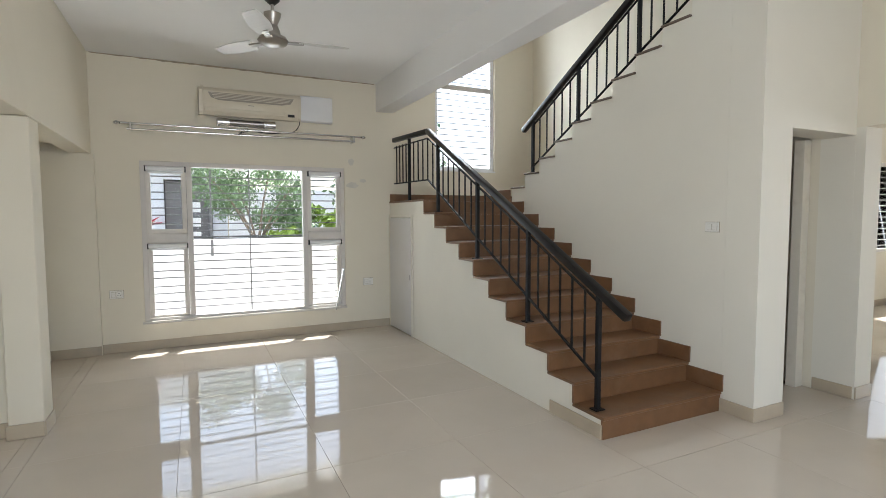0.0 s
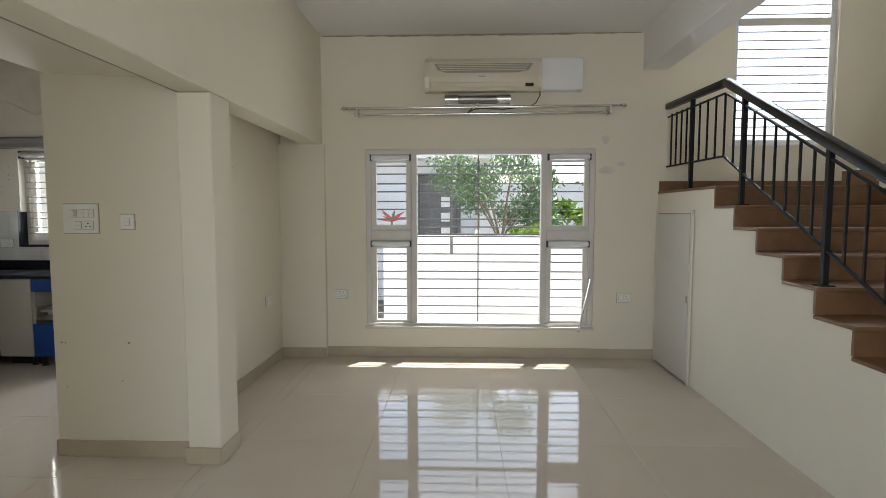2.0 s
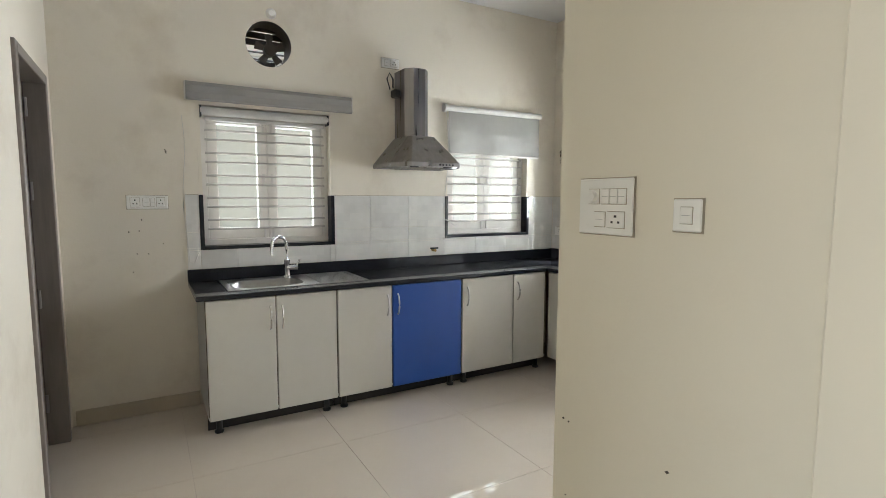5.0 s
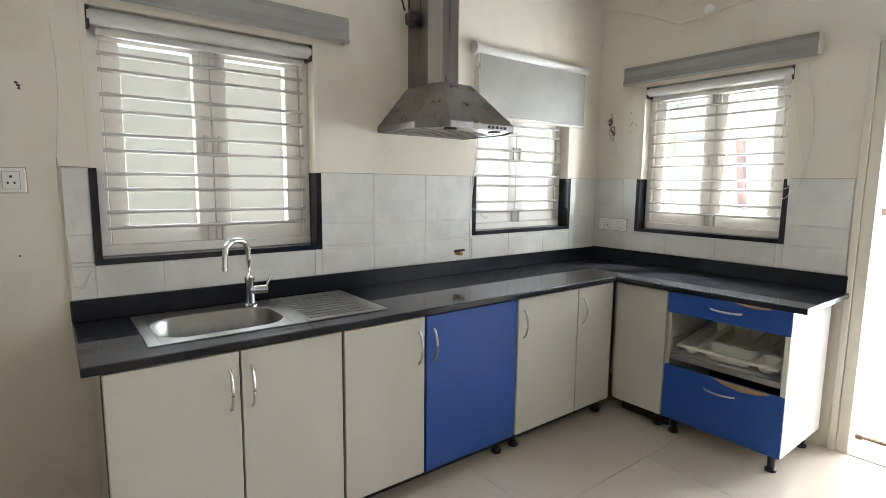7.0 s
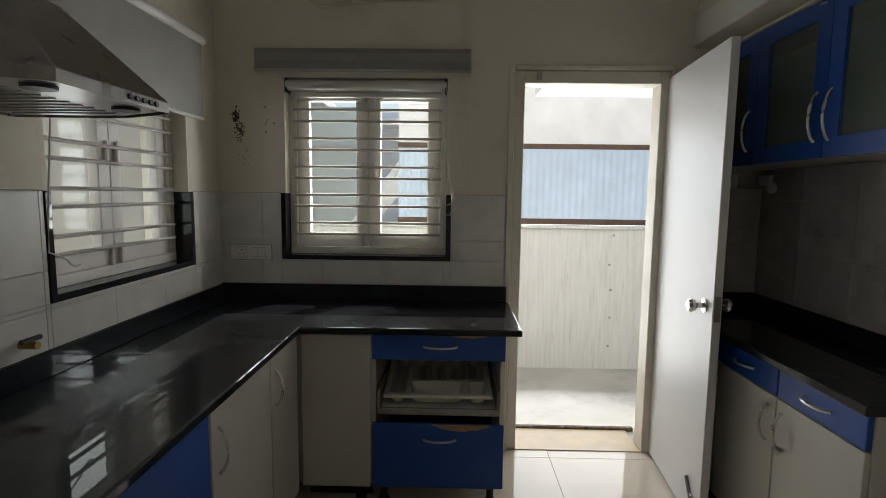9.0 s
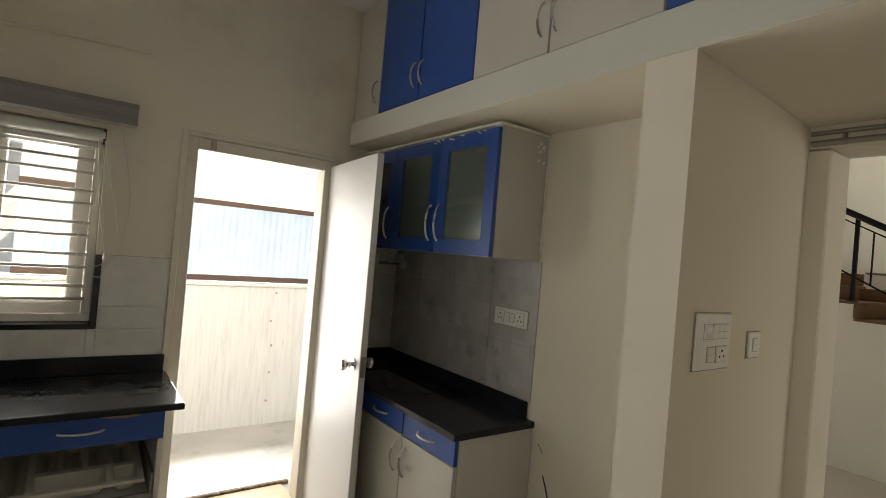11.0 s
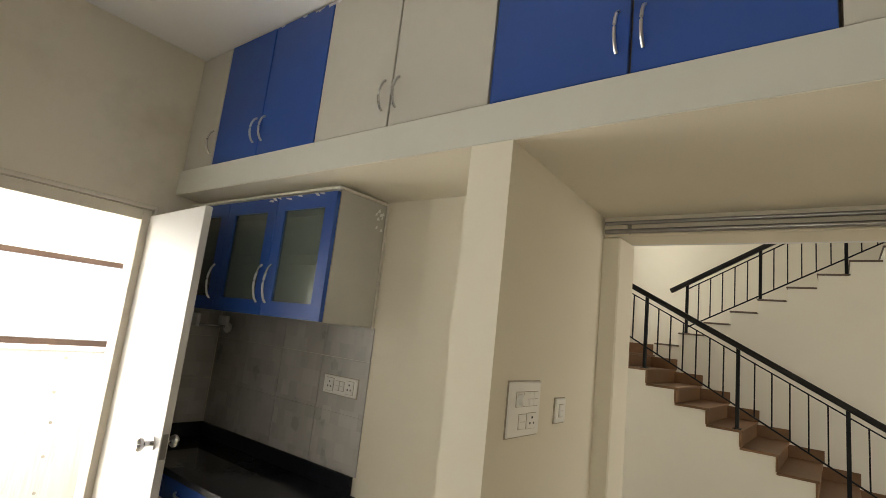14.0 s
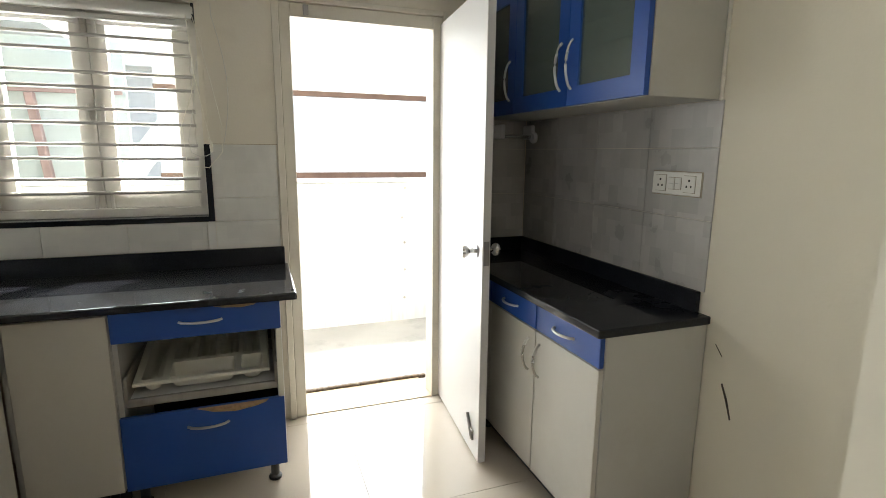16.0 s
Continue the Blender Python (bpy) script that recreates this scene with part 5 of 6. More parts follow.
def wall_unit():
    x0, x1, z0, z1 = -2.202, KEX - 0.001, 1.588, 2.17
    c = thing("wall_cabinet", "wall cabinet with blue framed ribbed-glass doors", "wall cabinet", (-2.04, 5.95, z0))
    part("side_panel", bx(x0 + 0.022, x1, 5.292, 5.31, z0, z1, 0.001), M_CABSIDE, c, "grey laminate side")
    part("side_panel", bx(x0 + 0.022, x1, KNY - 0.02, KNY - 0.002, z0, z1), M_CABSIDE, c)
    part("bottom_panel", bx(x0 + 0.022, x1, 5.31, KNY - 0.02, z0, z0 + 0.018), M_CABSIDE, c)
    part("top_panel", bx(x0 + 0.022, x1, 5.31, KNY - 0.02, z1 - 0.018, z1), M_CABSIDE, c)
    part("back_panel", bx(x1 - 0.01, x1, 5.31, KNY - 0.02, z0 + 0.018, z1 - 0.018), M_CABSIDE, c)
    part("shelf", bx(x0 + 0.04, x1 - 0.011, 5.311, KNY - 0.021, 1.88, 1.898), M_CABSIDE, c)
    for y0, y1, hy in ((5.295, 5.722, 5.69), (5.726, 6.155, 5.765), (6.159, 6.59, 6.20)):
        za, zb, w = z0 + 0.002, z1 - 0.012, 0.068
        bm = wall("y", y0, y1, x0, x0 + 0.02, za, zb, [(y0 + w, y1 - w, za + w, zb - w)])
        d = part("door", bm, M_BLUE, c, "blue framed glass door")
        part("pane", bx(x0 + 0.008, x0 + 0.012, y0 + w, y1 - w, za + w, zb - w), M_FLUTED, d, "ribbed dim glass")
        bow_handle((x0, hy, z0 + 0.06), (x0, hy, z0 + 0.24), (-1, 0, 0), d)
    part("sealant", bx(x0 + 0.004, x1, 5.285, KNY - 0.003, z1 + 0.0005, z1 + 0.014, 0.003), M_CAULK, c, "uneven white sealant strip")
    part("sealant", bx(x1 - 0.011, x1, 5.279, 5.2915, z0 - 0.004, z1 + 0.012, 0.003), M_CAULK, c)
    rnd = random.Random(14)
    for k in range(9):
        x, z = x1 - 0.03 - 0.05 * rnd.random(), z1 - 0.02 - 0.16 * rnd.random()
        part("scuff", prism([(x, z), (x + 0.008 + 0.012 * rnd.random(), z + 0.004), (x + 0.012, z + 0.018), (x + 0.003, z + 0.013)], "y", 5.2912, 5.293), M_PLASTICW, c, "scraped white spot")
    rnd = random.Random(4)
    for k in range(12):
        y, z = 5.30 + 0.5 * rnd.random(), z1 - 0.02 - 0.015 * rnd.random()
        part("chip", prism([(y, z), (y + 0.02 + 0.02 * rnd.random(), z + 0.006), (y + 0.03, z + 0.012), (y + 0.008, z + 0.01)], "x", x0 - 0.0008, x0 + 0.001), M_PLASTICW, c, "chipped laminate spot")


wall_unit()


def loft_cupboards():
    x0 = LOFT_X
    cuts = [6.595, 6.27, 5.85, 5.40, 4.955, 4.49, 4.03, 3.565, 3.10, 2.74]
    looks = [M_CAB, M_BLUE, M_BLUE, M_CAB, M_CAB, M_BLUE, M_BLUE, M_CAB, M_CAB]
    edges = [(b + 0.002, a - 0.002, m, "l" if k == 0 or k % 2 else "r") for k, (a, b, m) in enumerate(zip(cuts, cuts[1:], looks))]
    pairs = [edges[0:1], edges[1:3], edges[3:5], edges[5:7], edges[7:9]]
    for pr in pairs:
        ya, yb = min(e[0] for e in pr), max(e[1] for e in pr)
        blue = pr[0][2] is M_BLUE
        c = thing("loft_cupboard", ("blue" if blue else "pale grey") + " laminate loft cupboard below the ceiling", "loft cupboard", (-2.0, (ya + yb) / 2, 2.356), "loft cupboards")
        # carcass coloured dark to put shade between the loft doors
        part("carcass", bx(x0 + 0.032, -1.895, ya - 0.001, yb + 0.001, 2.356, KCEIL - 0.001), M_BOARD, c, "dark board carcass that puts shade in the door gaps")
        for y0, y1, m, hs in pr:
            d = part("door", bx(x0 + 0.012, x0 + 0.030, y0 + 0.0025, y1 - 0.0025, 2.362, KCEIL - 0.012, 0.002), m, c)
            hy = y0 + 0.035 if hs == "l" else y1 - 0.035
            bow_handle((x0 + 0.012, hy, 2.43), (x0 + 0.012, hy, 2.56), (-1, 0, 0), d)
    rnd = random.Random(8)
    c = thing("laminate_chips", "flaked white laminate edge on the loft cupboard", "chipped edge", (x0, 5.5, KCEIL - 0.03))
    for k in range(12):
        y = 5.28 + 0.5 * rnd.random()
        part("flake", prism([(y, KCEIL - 0.014), (y + 0.04, KCEIL - 0.014), (y + 0.03, KCEIL - 0.02 - 0.012 * rnd.random()), (y + 0.008, KCEIL - 0.022)], "x", x0 + 0.0105, x0 + 0.0125), M_PLASTICW, c)


loft_cupboards()


# ---- hood, sink, taps ----
def hood():
    h = thing("cooker_hood", "brushed steel chimney cooker hood", "cooker hood", (-4.55, 4.94, 1.643))
    yc, xw, up = 5.02, KWX + 0.002, 0.043
    lo = [(xw, yc - 0.29), (xw + 0.33, yc - 0.29), (xw + 0.50, yc - 0.20), (xw + 0.50, yc + 0.20), (xw + 0.33, yc + 0.29), (xw, yc + 0.29)]
    hi = [(xw, yc - 0.11), (xw + 0.25, yc - 0.11), (xw + 0.30, yc - 0.09), (xw + 0.30, yc + 0.09), (xw + 0.25, yc + 0.11), (xw, yc + 0.11)]
    b = bmesh.new()
    r0 = [b.verts.new((x, y, 1.605 + up)) for x, y in lo]
    r1 = [b.verts.new((x, y, 1.635 + up)) for x, y in lo]
    r2 = [b.verts.new((x, y, 1.845 + up)) for x, y in hi]
    for ra, rb in ((r0, r1), (r1, r2)):
        for k in range(6):
            b.faces.new((ra[k], ra[(k + 1) % 6], rb[(k + 1) % 6], rb[k]))
    b.faces.new(r2)
    bmesh.ops.recalc_face_normals(b, faces=b.faces[:])
    bmesh.ops.bevel(b, geom=b.edges[:], offset=0.003, segments=1, affect="EDGES")
    part("canopy", b, M_HOOD, h)
    fl = [(xw + 0.01 + (x - xw) * 0.955, yc + (y - yc) * 0.96) for x, y in lo]
    part("underside", prism(fl, "z", 1.610 + up, 1.614 + up), M_STEEL, h, "grey steel filter panel")
    for k in range(11):
        part("filter_rib", bx(xw + 0.05, xw + 0.34, yc - 0.22 + 0.044 * k, yc - 0.212 + 0.044 * k, 1.6065 + up, 1.6098 + up), M_STEEL, h)
    for y in (yc - 0.14, yc + 0.14):
        part("lamp", rod((xw + 0.42, y, 1.602 + up), (xw + 0.42, y, 1.6105 + up), 0.033, seg=18), M_BLACKP, h, "dark recessed lamp")
    for k in range(5):
        part("button", rod((xw + 0.50, yc + 0.03 + 0.027 * k, 1.62 + up), (xw + 0.505, yc + 0.03 + 0.027 * k, 1.62 + up), 0.007, seg=10), M_BLACKP, h)
    pr = [(xw, yc - 0.10), (xw + 0.18, yc - 0.10), (xw + 0.235, yc - 0.05), (xw + 0.235, yc + 0.05), (xw + 0.18, yc + 0.10), (xw, yc + 0.10)]
    part("chimney", prism(pr, "z", 1.846 + up, 2.40), M_HOOD, h, "faceted steel chimney")
    part("plug", bx(xw + 0.06, xw + 0.13, yc - 0.165, yc - 0.101, 2.19, 2.25, 0.01), M_BLACKP, h, "black plug")
    pts = [(xw + 0.09, yc - 0.18, 2.25), (xw + 0.08, yc - 0.20, 2.33), (xw + 0.06, yc - 0.17, 2.38), (xw + 0.09, yc - 0.155, 2.33), (xw + 0.1, yc - 0.16, 2.26)]
    part("cord", sweep(pts, 0.006, 6), M_BLACKP, h)


hood()


def sink():
    x0, x1, y0, y1, z = -4.752, -4.29, 3.58, 4.48, 0.8555
    s = thing("kitchen_sink", "stainless steel sink with a ribbed drainer", "sink", ((x0 + x1) / 2, (y0 + y1) / 2, z))
    bxa, bxb, bya, byb = -4.650, -4.340, 3.62, 4.07
    b = bmesh.new()

    def oval(xa, xb, ya, yb, zz, r, n=6):
        pts = []
        for cx, cy, a0 in ((xb - r, yb - r, 0), (xa + r, yb - r, 90), (xa + r, ya + r, 180), (xb - r, ya + r, 270)):
            for k in range(n + 1):
                a = radians(a0 + 90 * k / n)
                pts.append(b.verts.new((cx + r * math.cos(a), cy + r * math.sin(a), zz)))
        return pts
    loops = [oval(bxa, bxb, bya, byb, z + 0.003, 0.10), oval(bxa + 0.006, bxb - 0.006, bya + 0.006, byb - 0.006, z - 0.012, 0.10), oval(bxa + 0.014, bxb - 0.014, bya + 0.014, byb - 0.014, z - 0.13, 0.09), oval(bxa + 0.05, bxb - 0.05, bya + 0.05, byb - 0.05, z - 0.155, 0.06)]
    for la, lb in zip(loops, loops[1:]):
        for k in range(len(la)):
            b.faces.new((la[k], la[(k + 1) % len(la)], lb[(k + 1) % len(lb)], lb[k]))
    b.faces.new(loops[-1])
    bmesh.ops.recalc_face_normals(b, faces=b.faces[:])
    bmesh.ops.reverse_faces(b, faces=b.faces[:])
    part("basin", b, M_SINK, s, "deep oval steel basin", smooth=True)
    bm = bx(x0, x1, y0, bya - 0.0005, z, z + 0.004, 0.001)
    bx(x0, x1, byb + 0.0005, 4.12, z, z + 0.004, 0.001, bm)
    bx(x0, bxa - 0.0005, bya - 0.0005, byb + 0.0005, z, z + 0.004, 0.001, bm)
    bx(bxb + 0.0005, x1, bya - 0.0005, byb + 0.0005, z, z + 0.004, 0.001, bm)
    # corner fillets of the basin mouth
    for cx, cy, sx, sy in ((bxa, bya, 1, 1), (bxb, bya, -1, 1), (bxa, byb, 1, -1), (bxb, byb, -1, -1)):
        poly = [(cx, cy)] + [(cx + sx * (0.1 - 0.1 * math.sin(radians(a))), cy + sy * (0.1 - 0.1 * math.cos(radians(a)))) for a in (0, 18, 36, 54, 72, 90)]
        prism(poly, "z", z + 0.0005, z + 0.004, bm)
    part("deck", bm, M_SINK, s)
    dr = part("drainer", bx(x0 + 0.03, x1 - 0.03, 4.121, y1 - 0.03, z, z + 0.0022), M_SINK, s, "ribbed steel drainer")
    bm = bx(x0, x1, y1 - 0.03, y1, z, z + 0.006, 0.002)
    bx(x0, x0 + 0.03, 4.121, y1 - 0.03, z, z + 0.006, 0.002, bm)
    bx(x1 - 0.03, x1, 4.121, y1 - 0.03, z, z + 0.006, 0.002, bm)
    part("drainer_rim", bm, M_SINK, s)
    for k in range(9):
        x = x0 + 0.06 + 0.0425 * k
        part("rib", bx(x, x + 0.016, 4.15, y1 - 0.05, z + 0.0023, z + 0.0065, 0.002), M_SINK, dr)
    part("drain", lathe([(0.035, z - 0.1545), (0.04, z - 0.152), (0.02, z - 0.1535)], (-4.5, 3.85, 0), 16), M_CHROME, s, smooth=True)


sink()


def tap():
    bx0, by0 = -4.668, 4.018
    t = thing("kitchen_tap", "chrome swan-neck kitchen tap on the sink deck", "tap", (bx0, by0, 0.86))
    part("base", lathe([(0.027, 0.8598), (0.027, 0.868), (0.019, 0.874), (0.018, 0.97), (0.021, 0.975), (0.021, 0.985), (0.014, 0.99)], (bx0, by0, 0), 18), M_CHROME, t, smooth=True)
    pts = [(bx0, by0, 0.985), (bx0, by0, 1.06), (bx0 + 0.005, by0 - 0.003, 1.11)]
    for k in range(9):
        a = radians(180 - 20 * k)
        pts.append((bx0 + 0.01 + 0.025 * (1 + math.cos(a)), by0 - 0.006 - 0.052 * (1 + math.cos(a)), 1.105 + 0.045 * math.sin(a)))
    pts += [(bx0 + 0.061, by0 - 0.113, 1.07), (bx0 + 0.062, by0 - 0.115, 1.03)]
    part("spout", sweep(pts, 0.0115, 12), M_CHROME, t, smooth=True)
    k = part("lever_body", rod((bx0 + 0.005, by0, 0.93), (bx0 + 0.02, by0 + 0.07, 0.93), 0.018, seg=14), M_CHROME, t, smooth=True)
    part("lever", sweep([(bx0 + 0.018, by0 + 0.06, 0.935), (bx0 + 0.02, by0 + 0.075, 0.965), (bx0 + 0.02, by0 + 0.085, 0.985)], 0.006, 8), M_CHROME, k, smooth=True)


tap()
g = thing("gas_valve", "small brass gas valve on the wall", "valve", (KWX + 0.03, 5.26, 0.985))
part("body", rod((KWX + 0.0005, 5.26, 0.985), (KWX + 0.06, 5.26, 0.985), 0.012, seg=12), M_BRASS, g, smooth=True)
part("handle", bx(KWX + 0.03, KWX + 0.045, 5.225, 5.30, 0.995, 1.008, 0.003), M_BLACKP, g, "dark lever")

# ---- exhaust hole and wall fittings ----
def exhaust():
    yc, zc, r = 3.966, 2.48, 0.155
    e = thing("exhaust_opening", "round exhaust hole with dark fan and louvres in the wall", "exhaust vent", (KWX - 0.1, yc, zc - r))
    b = bmesh.new()
    n = 40
    inner, outer = [], []
    for k in range(n):
        a = 2 * math.pi * k / n
        c, s = math.cos(a), math.sin(a)
        q = 0.18 / max(abs(c), abs(s))
        inner.append(b.verts.new((KWX - 0.0005, yc + r * c, zc + r * s)))
        outer.append(b.verts.new((KWX - 0.0005, yc + q * c, zc + q * s)))
    for k in range(n):
        j = (k + 1) % n
        b.faces.new((inner[k], inner[j], outer[j], outer[k]))
    bmesh.ops.recalc_face_normals(b, faces=b.faces[:])
    part("collar", b, M_WALLK, e)
    b = bmesh.new()
    rings = [[b.verts.new((x, yc + (r - 0.002) * math.cos(2 * math.pi * k / n), zc + (r - 0.002) * math.sin(2 * math.pi * k / n))) for k in range(n)] for x in (KWX - 0.004, KWX - 0.22)]
    for k in range(n):
        b.faces.new((rings[0][k], rings[1][k], rings[1][(k + 1) % n], rings[0][(k + 1) % n]))
    part("sleeve", b, M_SLEEVE, e, "dark brown inner sleeve", smooth=True)
    for k in range(6):
        z = zc - 0.125 + 0.05 * k
        half = math.sqrt(max(0.0, 0.150 ** 2 - (abs(z - zc) + 0.004) ** 2))
        rise = 0.012 if k in (1, 2) else 0.046
        bm = prism([(KWX - 0.192, z + rise), (KWX - 0.188, z + rise + 0.002), (KWX - 0.152, z - 0.004), (KWX - 0.156, z - 0.006)], "y", yc - half, yc + half)
        part("louvre", bm, M_SLEEVE, e)
    part("motor", rod((KWX - 0.15, yc + 0.03, zc - 0.01), (KWX - 0.09, yc + 0.03, zc - 0.01), 0.045, seg=16), M_SLEEVE, e, "dark fan motor", smooth=True)
    for k in range(5):
        a = radians(72 * k + 20)
        u, v = math.cos(a), math.sin(a)
        pts = [(yc + 0.03 + 0.04 * u - 0.018 * v, zc - 0.01 + 0.04 * v + 0.018 * u), (yc + 0.03 + 0.04 * u + 0.018 * v, zc - 0.01 + 0.04 * v - 0.018 * u), (yc + 0.03 + 0.105 * u + 0.03 * v, zc - 0.01 + 0.105 * v - 0.03 * u), (yc + 0.03 + 0.105 * u - 0.03 * v, zc - 0.01 + 0.105 * v + 0.03 * u)]
        part("blade", prism(pts, "x", KWX - 0.125, KWX - 0.121), M_SLEEVE, e)


exhaust()
solid("ceiling_rose", lathe([(0.001, 0.03), (0.02, 0.028), (0.034, 0.012), (0.036, 0.0005)], (KWX, 3.985, 2.685), 18, "x"), M_PLASTIC, "round cream cable cap above the exhaust hole", "cable cap", smooth=True)
plate("cream double socket on the wall beside the sink", "+x", 3.07, 3.30, 1.345, 1.43, KWX, [("socket", 0.2, 0.5, 0.22, 0.7), ("switch", 0.47, 0.5, 0.16, 0.6), ("switch", 0.62, 0.5, 0.1, 0.6), ("socket", 0.82, 0.5, 0.2, 0.7)])
plate("cream socket above the cooker hood", "+x", 4.807, 4.956, 2.432, 2.505, KWX, [("switch", 0.3, 0.5, 0.24, 0.6), ("socket", 0.7, 0.5, 0.36, 0.7)])
plate("cream socket plate on the tiles beside the corner", "-y", -4.747, -4.523, 1.073, 1.154, KNY - 0.008, [("socket", 0.28, 0.5, 0.24, 0.7), ("switch", 0.6, 0.5, 0.14, 0.6), ("switch", 0.78, 0.5, 0.14, 0.6)])
plate("white double socket on the tiles over the worktop", "-x", 5.325, 5.555, 1.262, 1.345, KEX - 0.008, [("socket", 0.2, 0.5, 0.22, 0.7), ("switch", 0.43, 0.5, 0.12, 0.5), ("switch", 0.57, 0.5, 0.12, 0.5), ("socket", 0.8, 0.5, 0.22, 0.7)])


def towel_hook():
    h = thing("wall_hook", "white plastic towel bar under the wall cabinet", "hook", (-2.0, 6.56, 1.485))
    part("arm", bx(-1.915, -1.893, 6.49, KNY - 0.009, 1.485, 1.56, 0.006), M_PLASTICW, h)
    part("bar", rod((-2.08, 6.50, 1.497), (-1.90, 6.50, 1.497), 0.009, seg=10), M_CHROME, h, smooth=True)
    part("knob", lathe([(0.026, -0.012), (0.031, 0), (0.026, 0.012)], (-1.904, 6.485, 1.492), 14, "x"), M_PLASTICW, h, smooth=True)
    part("arm", bx(-2.095, -2.073, 6.49, KNY - 0.009, 1.485, 1.56, 0.006), M_PLASTICW, h)


towel_hook()


def blind_cord():
    c = thing("pull_cord", "cream looped pull cord hanging beside the kitchen window", "cord", (-3.53, KNY - 0.03, 1.30))
    part("strand", sweep([(-3.60, KNY - 0.045, 1.985), (-3.585, KNY - 0.04, 1.75), (-3.555, KNY - 0.035, 1.55), (-3.535, KNY - 0.035, 1.44)], 0.0022, 6), M_CORD, c)
    part("strand", sweep([(-3.575, KNY - 0.045, 1.985), (-3.52, KNY - 0.04, 1.72), (-3.485, KNY - 0.035, 1.52), (-3.49, KNY - 0.035, 1.40), (-3.55, KNY - 0.035, 1.33), (-3.64, KNY - 0.04, 1.34)], 0.0022, 6), M_CORD, c)
    part("strand", sweep([(-3.575, KNY - 0.04, 1.80), (-3.60, KNY - 0.04, 1.66), (-3.65, KNY - 0.04, 1.52), (-3.64, KNY - 0.04, 1.34)], 0.002, 6), M_CORD, c)
    part("cord_end", lathe([(0.001, -0.03), (0.006, -0.028), (0.008, 0.0), (0.004, 0.02)], (-3.535, KNY - 0.035, 1.43), 10, "z"), M_CORD, c, smooth=True)


blind_cord()


# ---- utility door ----
def utility_door():
    f = thing("door_1", "white flush door standing open to the utility yard", "door", (-2.42, 6.28, 0), kind="structure")
    bm = bx(-3.212, -3.16, 6.602, 6.72, 0.0, 2.094, 0.003)
    bx(-2.448, -2.398, 6.602, 6.72, 0.0, 2.094, 0.003, bm)
    bx(-3.16, -2.448, 6.602, 6.72, 2.03, 2.094, 0.003, bm)
    part("door_frame", bm, M_DOORFR, f, "chipped cream door frame")
    bm = bx(-3.245, -3.2125, 6.586, 6.5995, 0.0, 2.12, 0.003)
    bx(-2.3975, -2.378, 6.586, 6.5995, 0.94, 2.12, 0.003, bm)
    bx(-3.2125, -2.3975, 6.586, 6.5995, 2.096, 2.12, 0.003, bm)
    part("architrave", bm, M_DOORFR, f)
    leaf = part("door_leaf", bx(-2.452, -2.416, 5.885, 6.655, 0.012, 2.06, 0.002), M_DOORW, f, "white laminate leaf with worn edge")
    for z in (1.75, 1.0, 0.3):
        part("hinge", rod((-2.446, 6.66, z - 0.05), (-2.446, 6.66, z + 0.05), 0.008, seg=8), M_STEEL, leaf)
    for s, xa in ((-1, -2.452), (1, -2.416)):
        prof = [(0.03, 0.0), (0.03, 0.006), (0.012, 0.01), (0.012, 0.035), (0.026, 0.045), (0.030, 0.06), (0.022, 0.072), (0.002, 0.075)]
        part("knob", lathe([(r, s * h) for r, h in prof], (xa, 5.965, 0.988), 18, "x"), M_CHROME, leaf, "polished steel door knob", smooth=True)
    part("latch_plate", bx(-2.446, -2.422, 5.8835, 5.8855, 0.935, 1.04), M_STEEL, leaf)
    part("floor_bolt", join(bx(-2.462, -2.4525, 5.95, 5.975, 0.09, 0.14, 0.002), rod((-2.462, 5.95, 0.10), (-2.458, 6.03, 0.19), 0.008, seg=8)), M_STEEL, leaf, "kick-down door stopper")
    part("top_bolt", bx(-3.10, -3.075, 6.585, 6.602, 2.04, 2.085, 0.002), M_STEEL, f)

    # the leaf stands a little past square to the wall
    for piece in (leaf, *leaf.children):
        for v in piece.data.vertices:
            v.co.x += 0.047 - 0.082 * (6.655 - 6.28 - v.co.y)


utility_door()


def side_door():
    d = thing("door_3", "grey side door standing open beside the kitchen corner", "door", (-4.2, 2.6, 0), kind="structure")
    part("door_leaf", bx(-4.60, -4.56, 1.80, 2.56, 0.01, 2.04, 0.003), M_DOORW, d)
    bm = bx(-4.62, -4.57, 2.63, 2.735, 0.0, 2.08, 0.003)
    bx(-3.87, -3.82, 2.63, 2.735, 0.0, 2.08, 0.003, bm)
    bx(-4.57, -3.87, 2.63, 2.735, 2.03, 2.08, 0.003, bm)
    fr = part("door_frame", bm, M_DOORB, d, "grey-brown door frame")
    for z in (0.25, 0.85, 1.45, 1.9):
        part("hinge", rod((-4.565, 2.64, z - 0.05), (-4.565, 2.64, z + 0.05), 0.009, seg=8), M_STEEL, fr, "steel hinge")


side_door()

# ---- wear on the walls ----
rnd = random.Random(12)


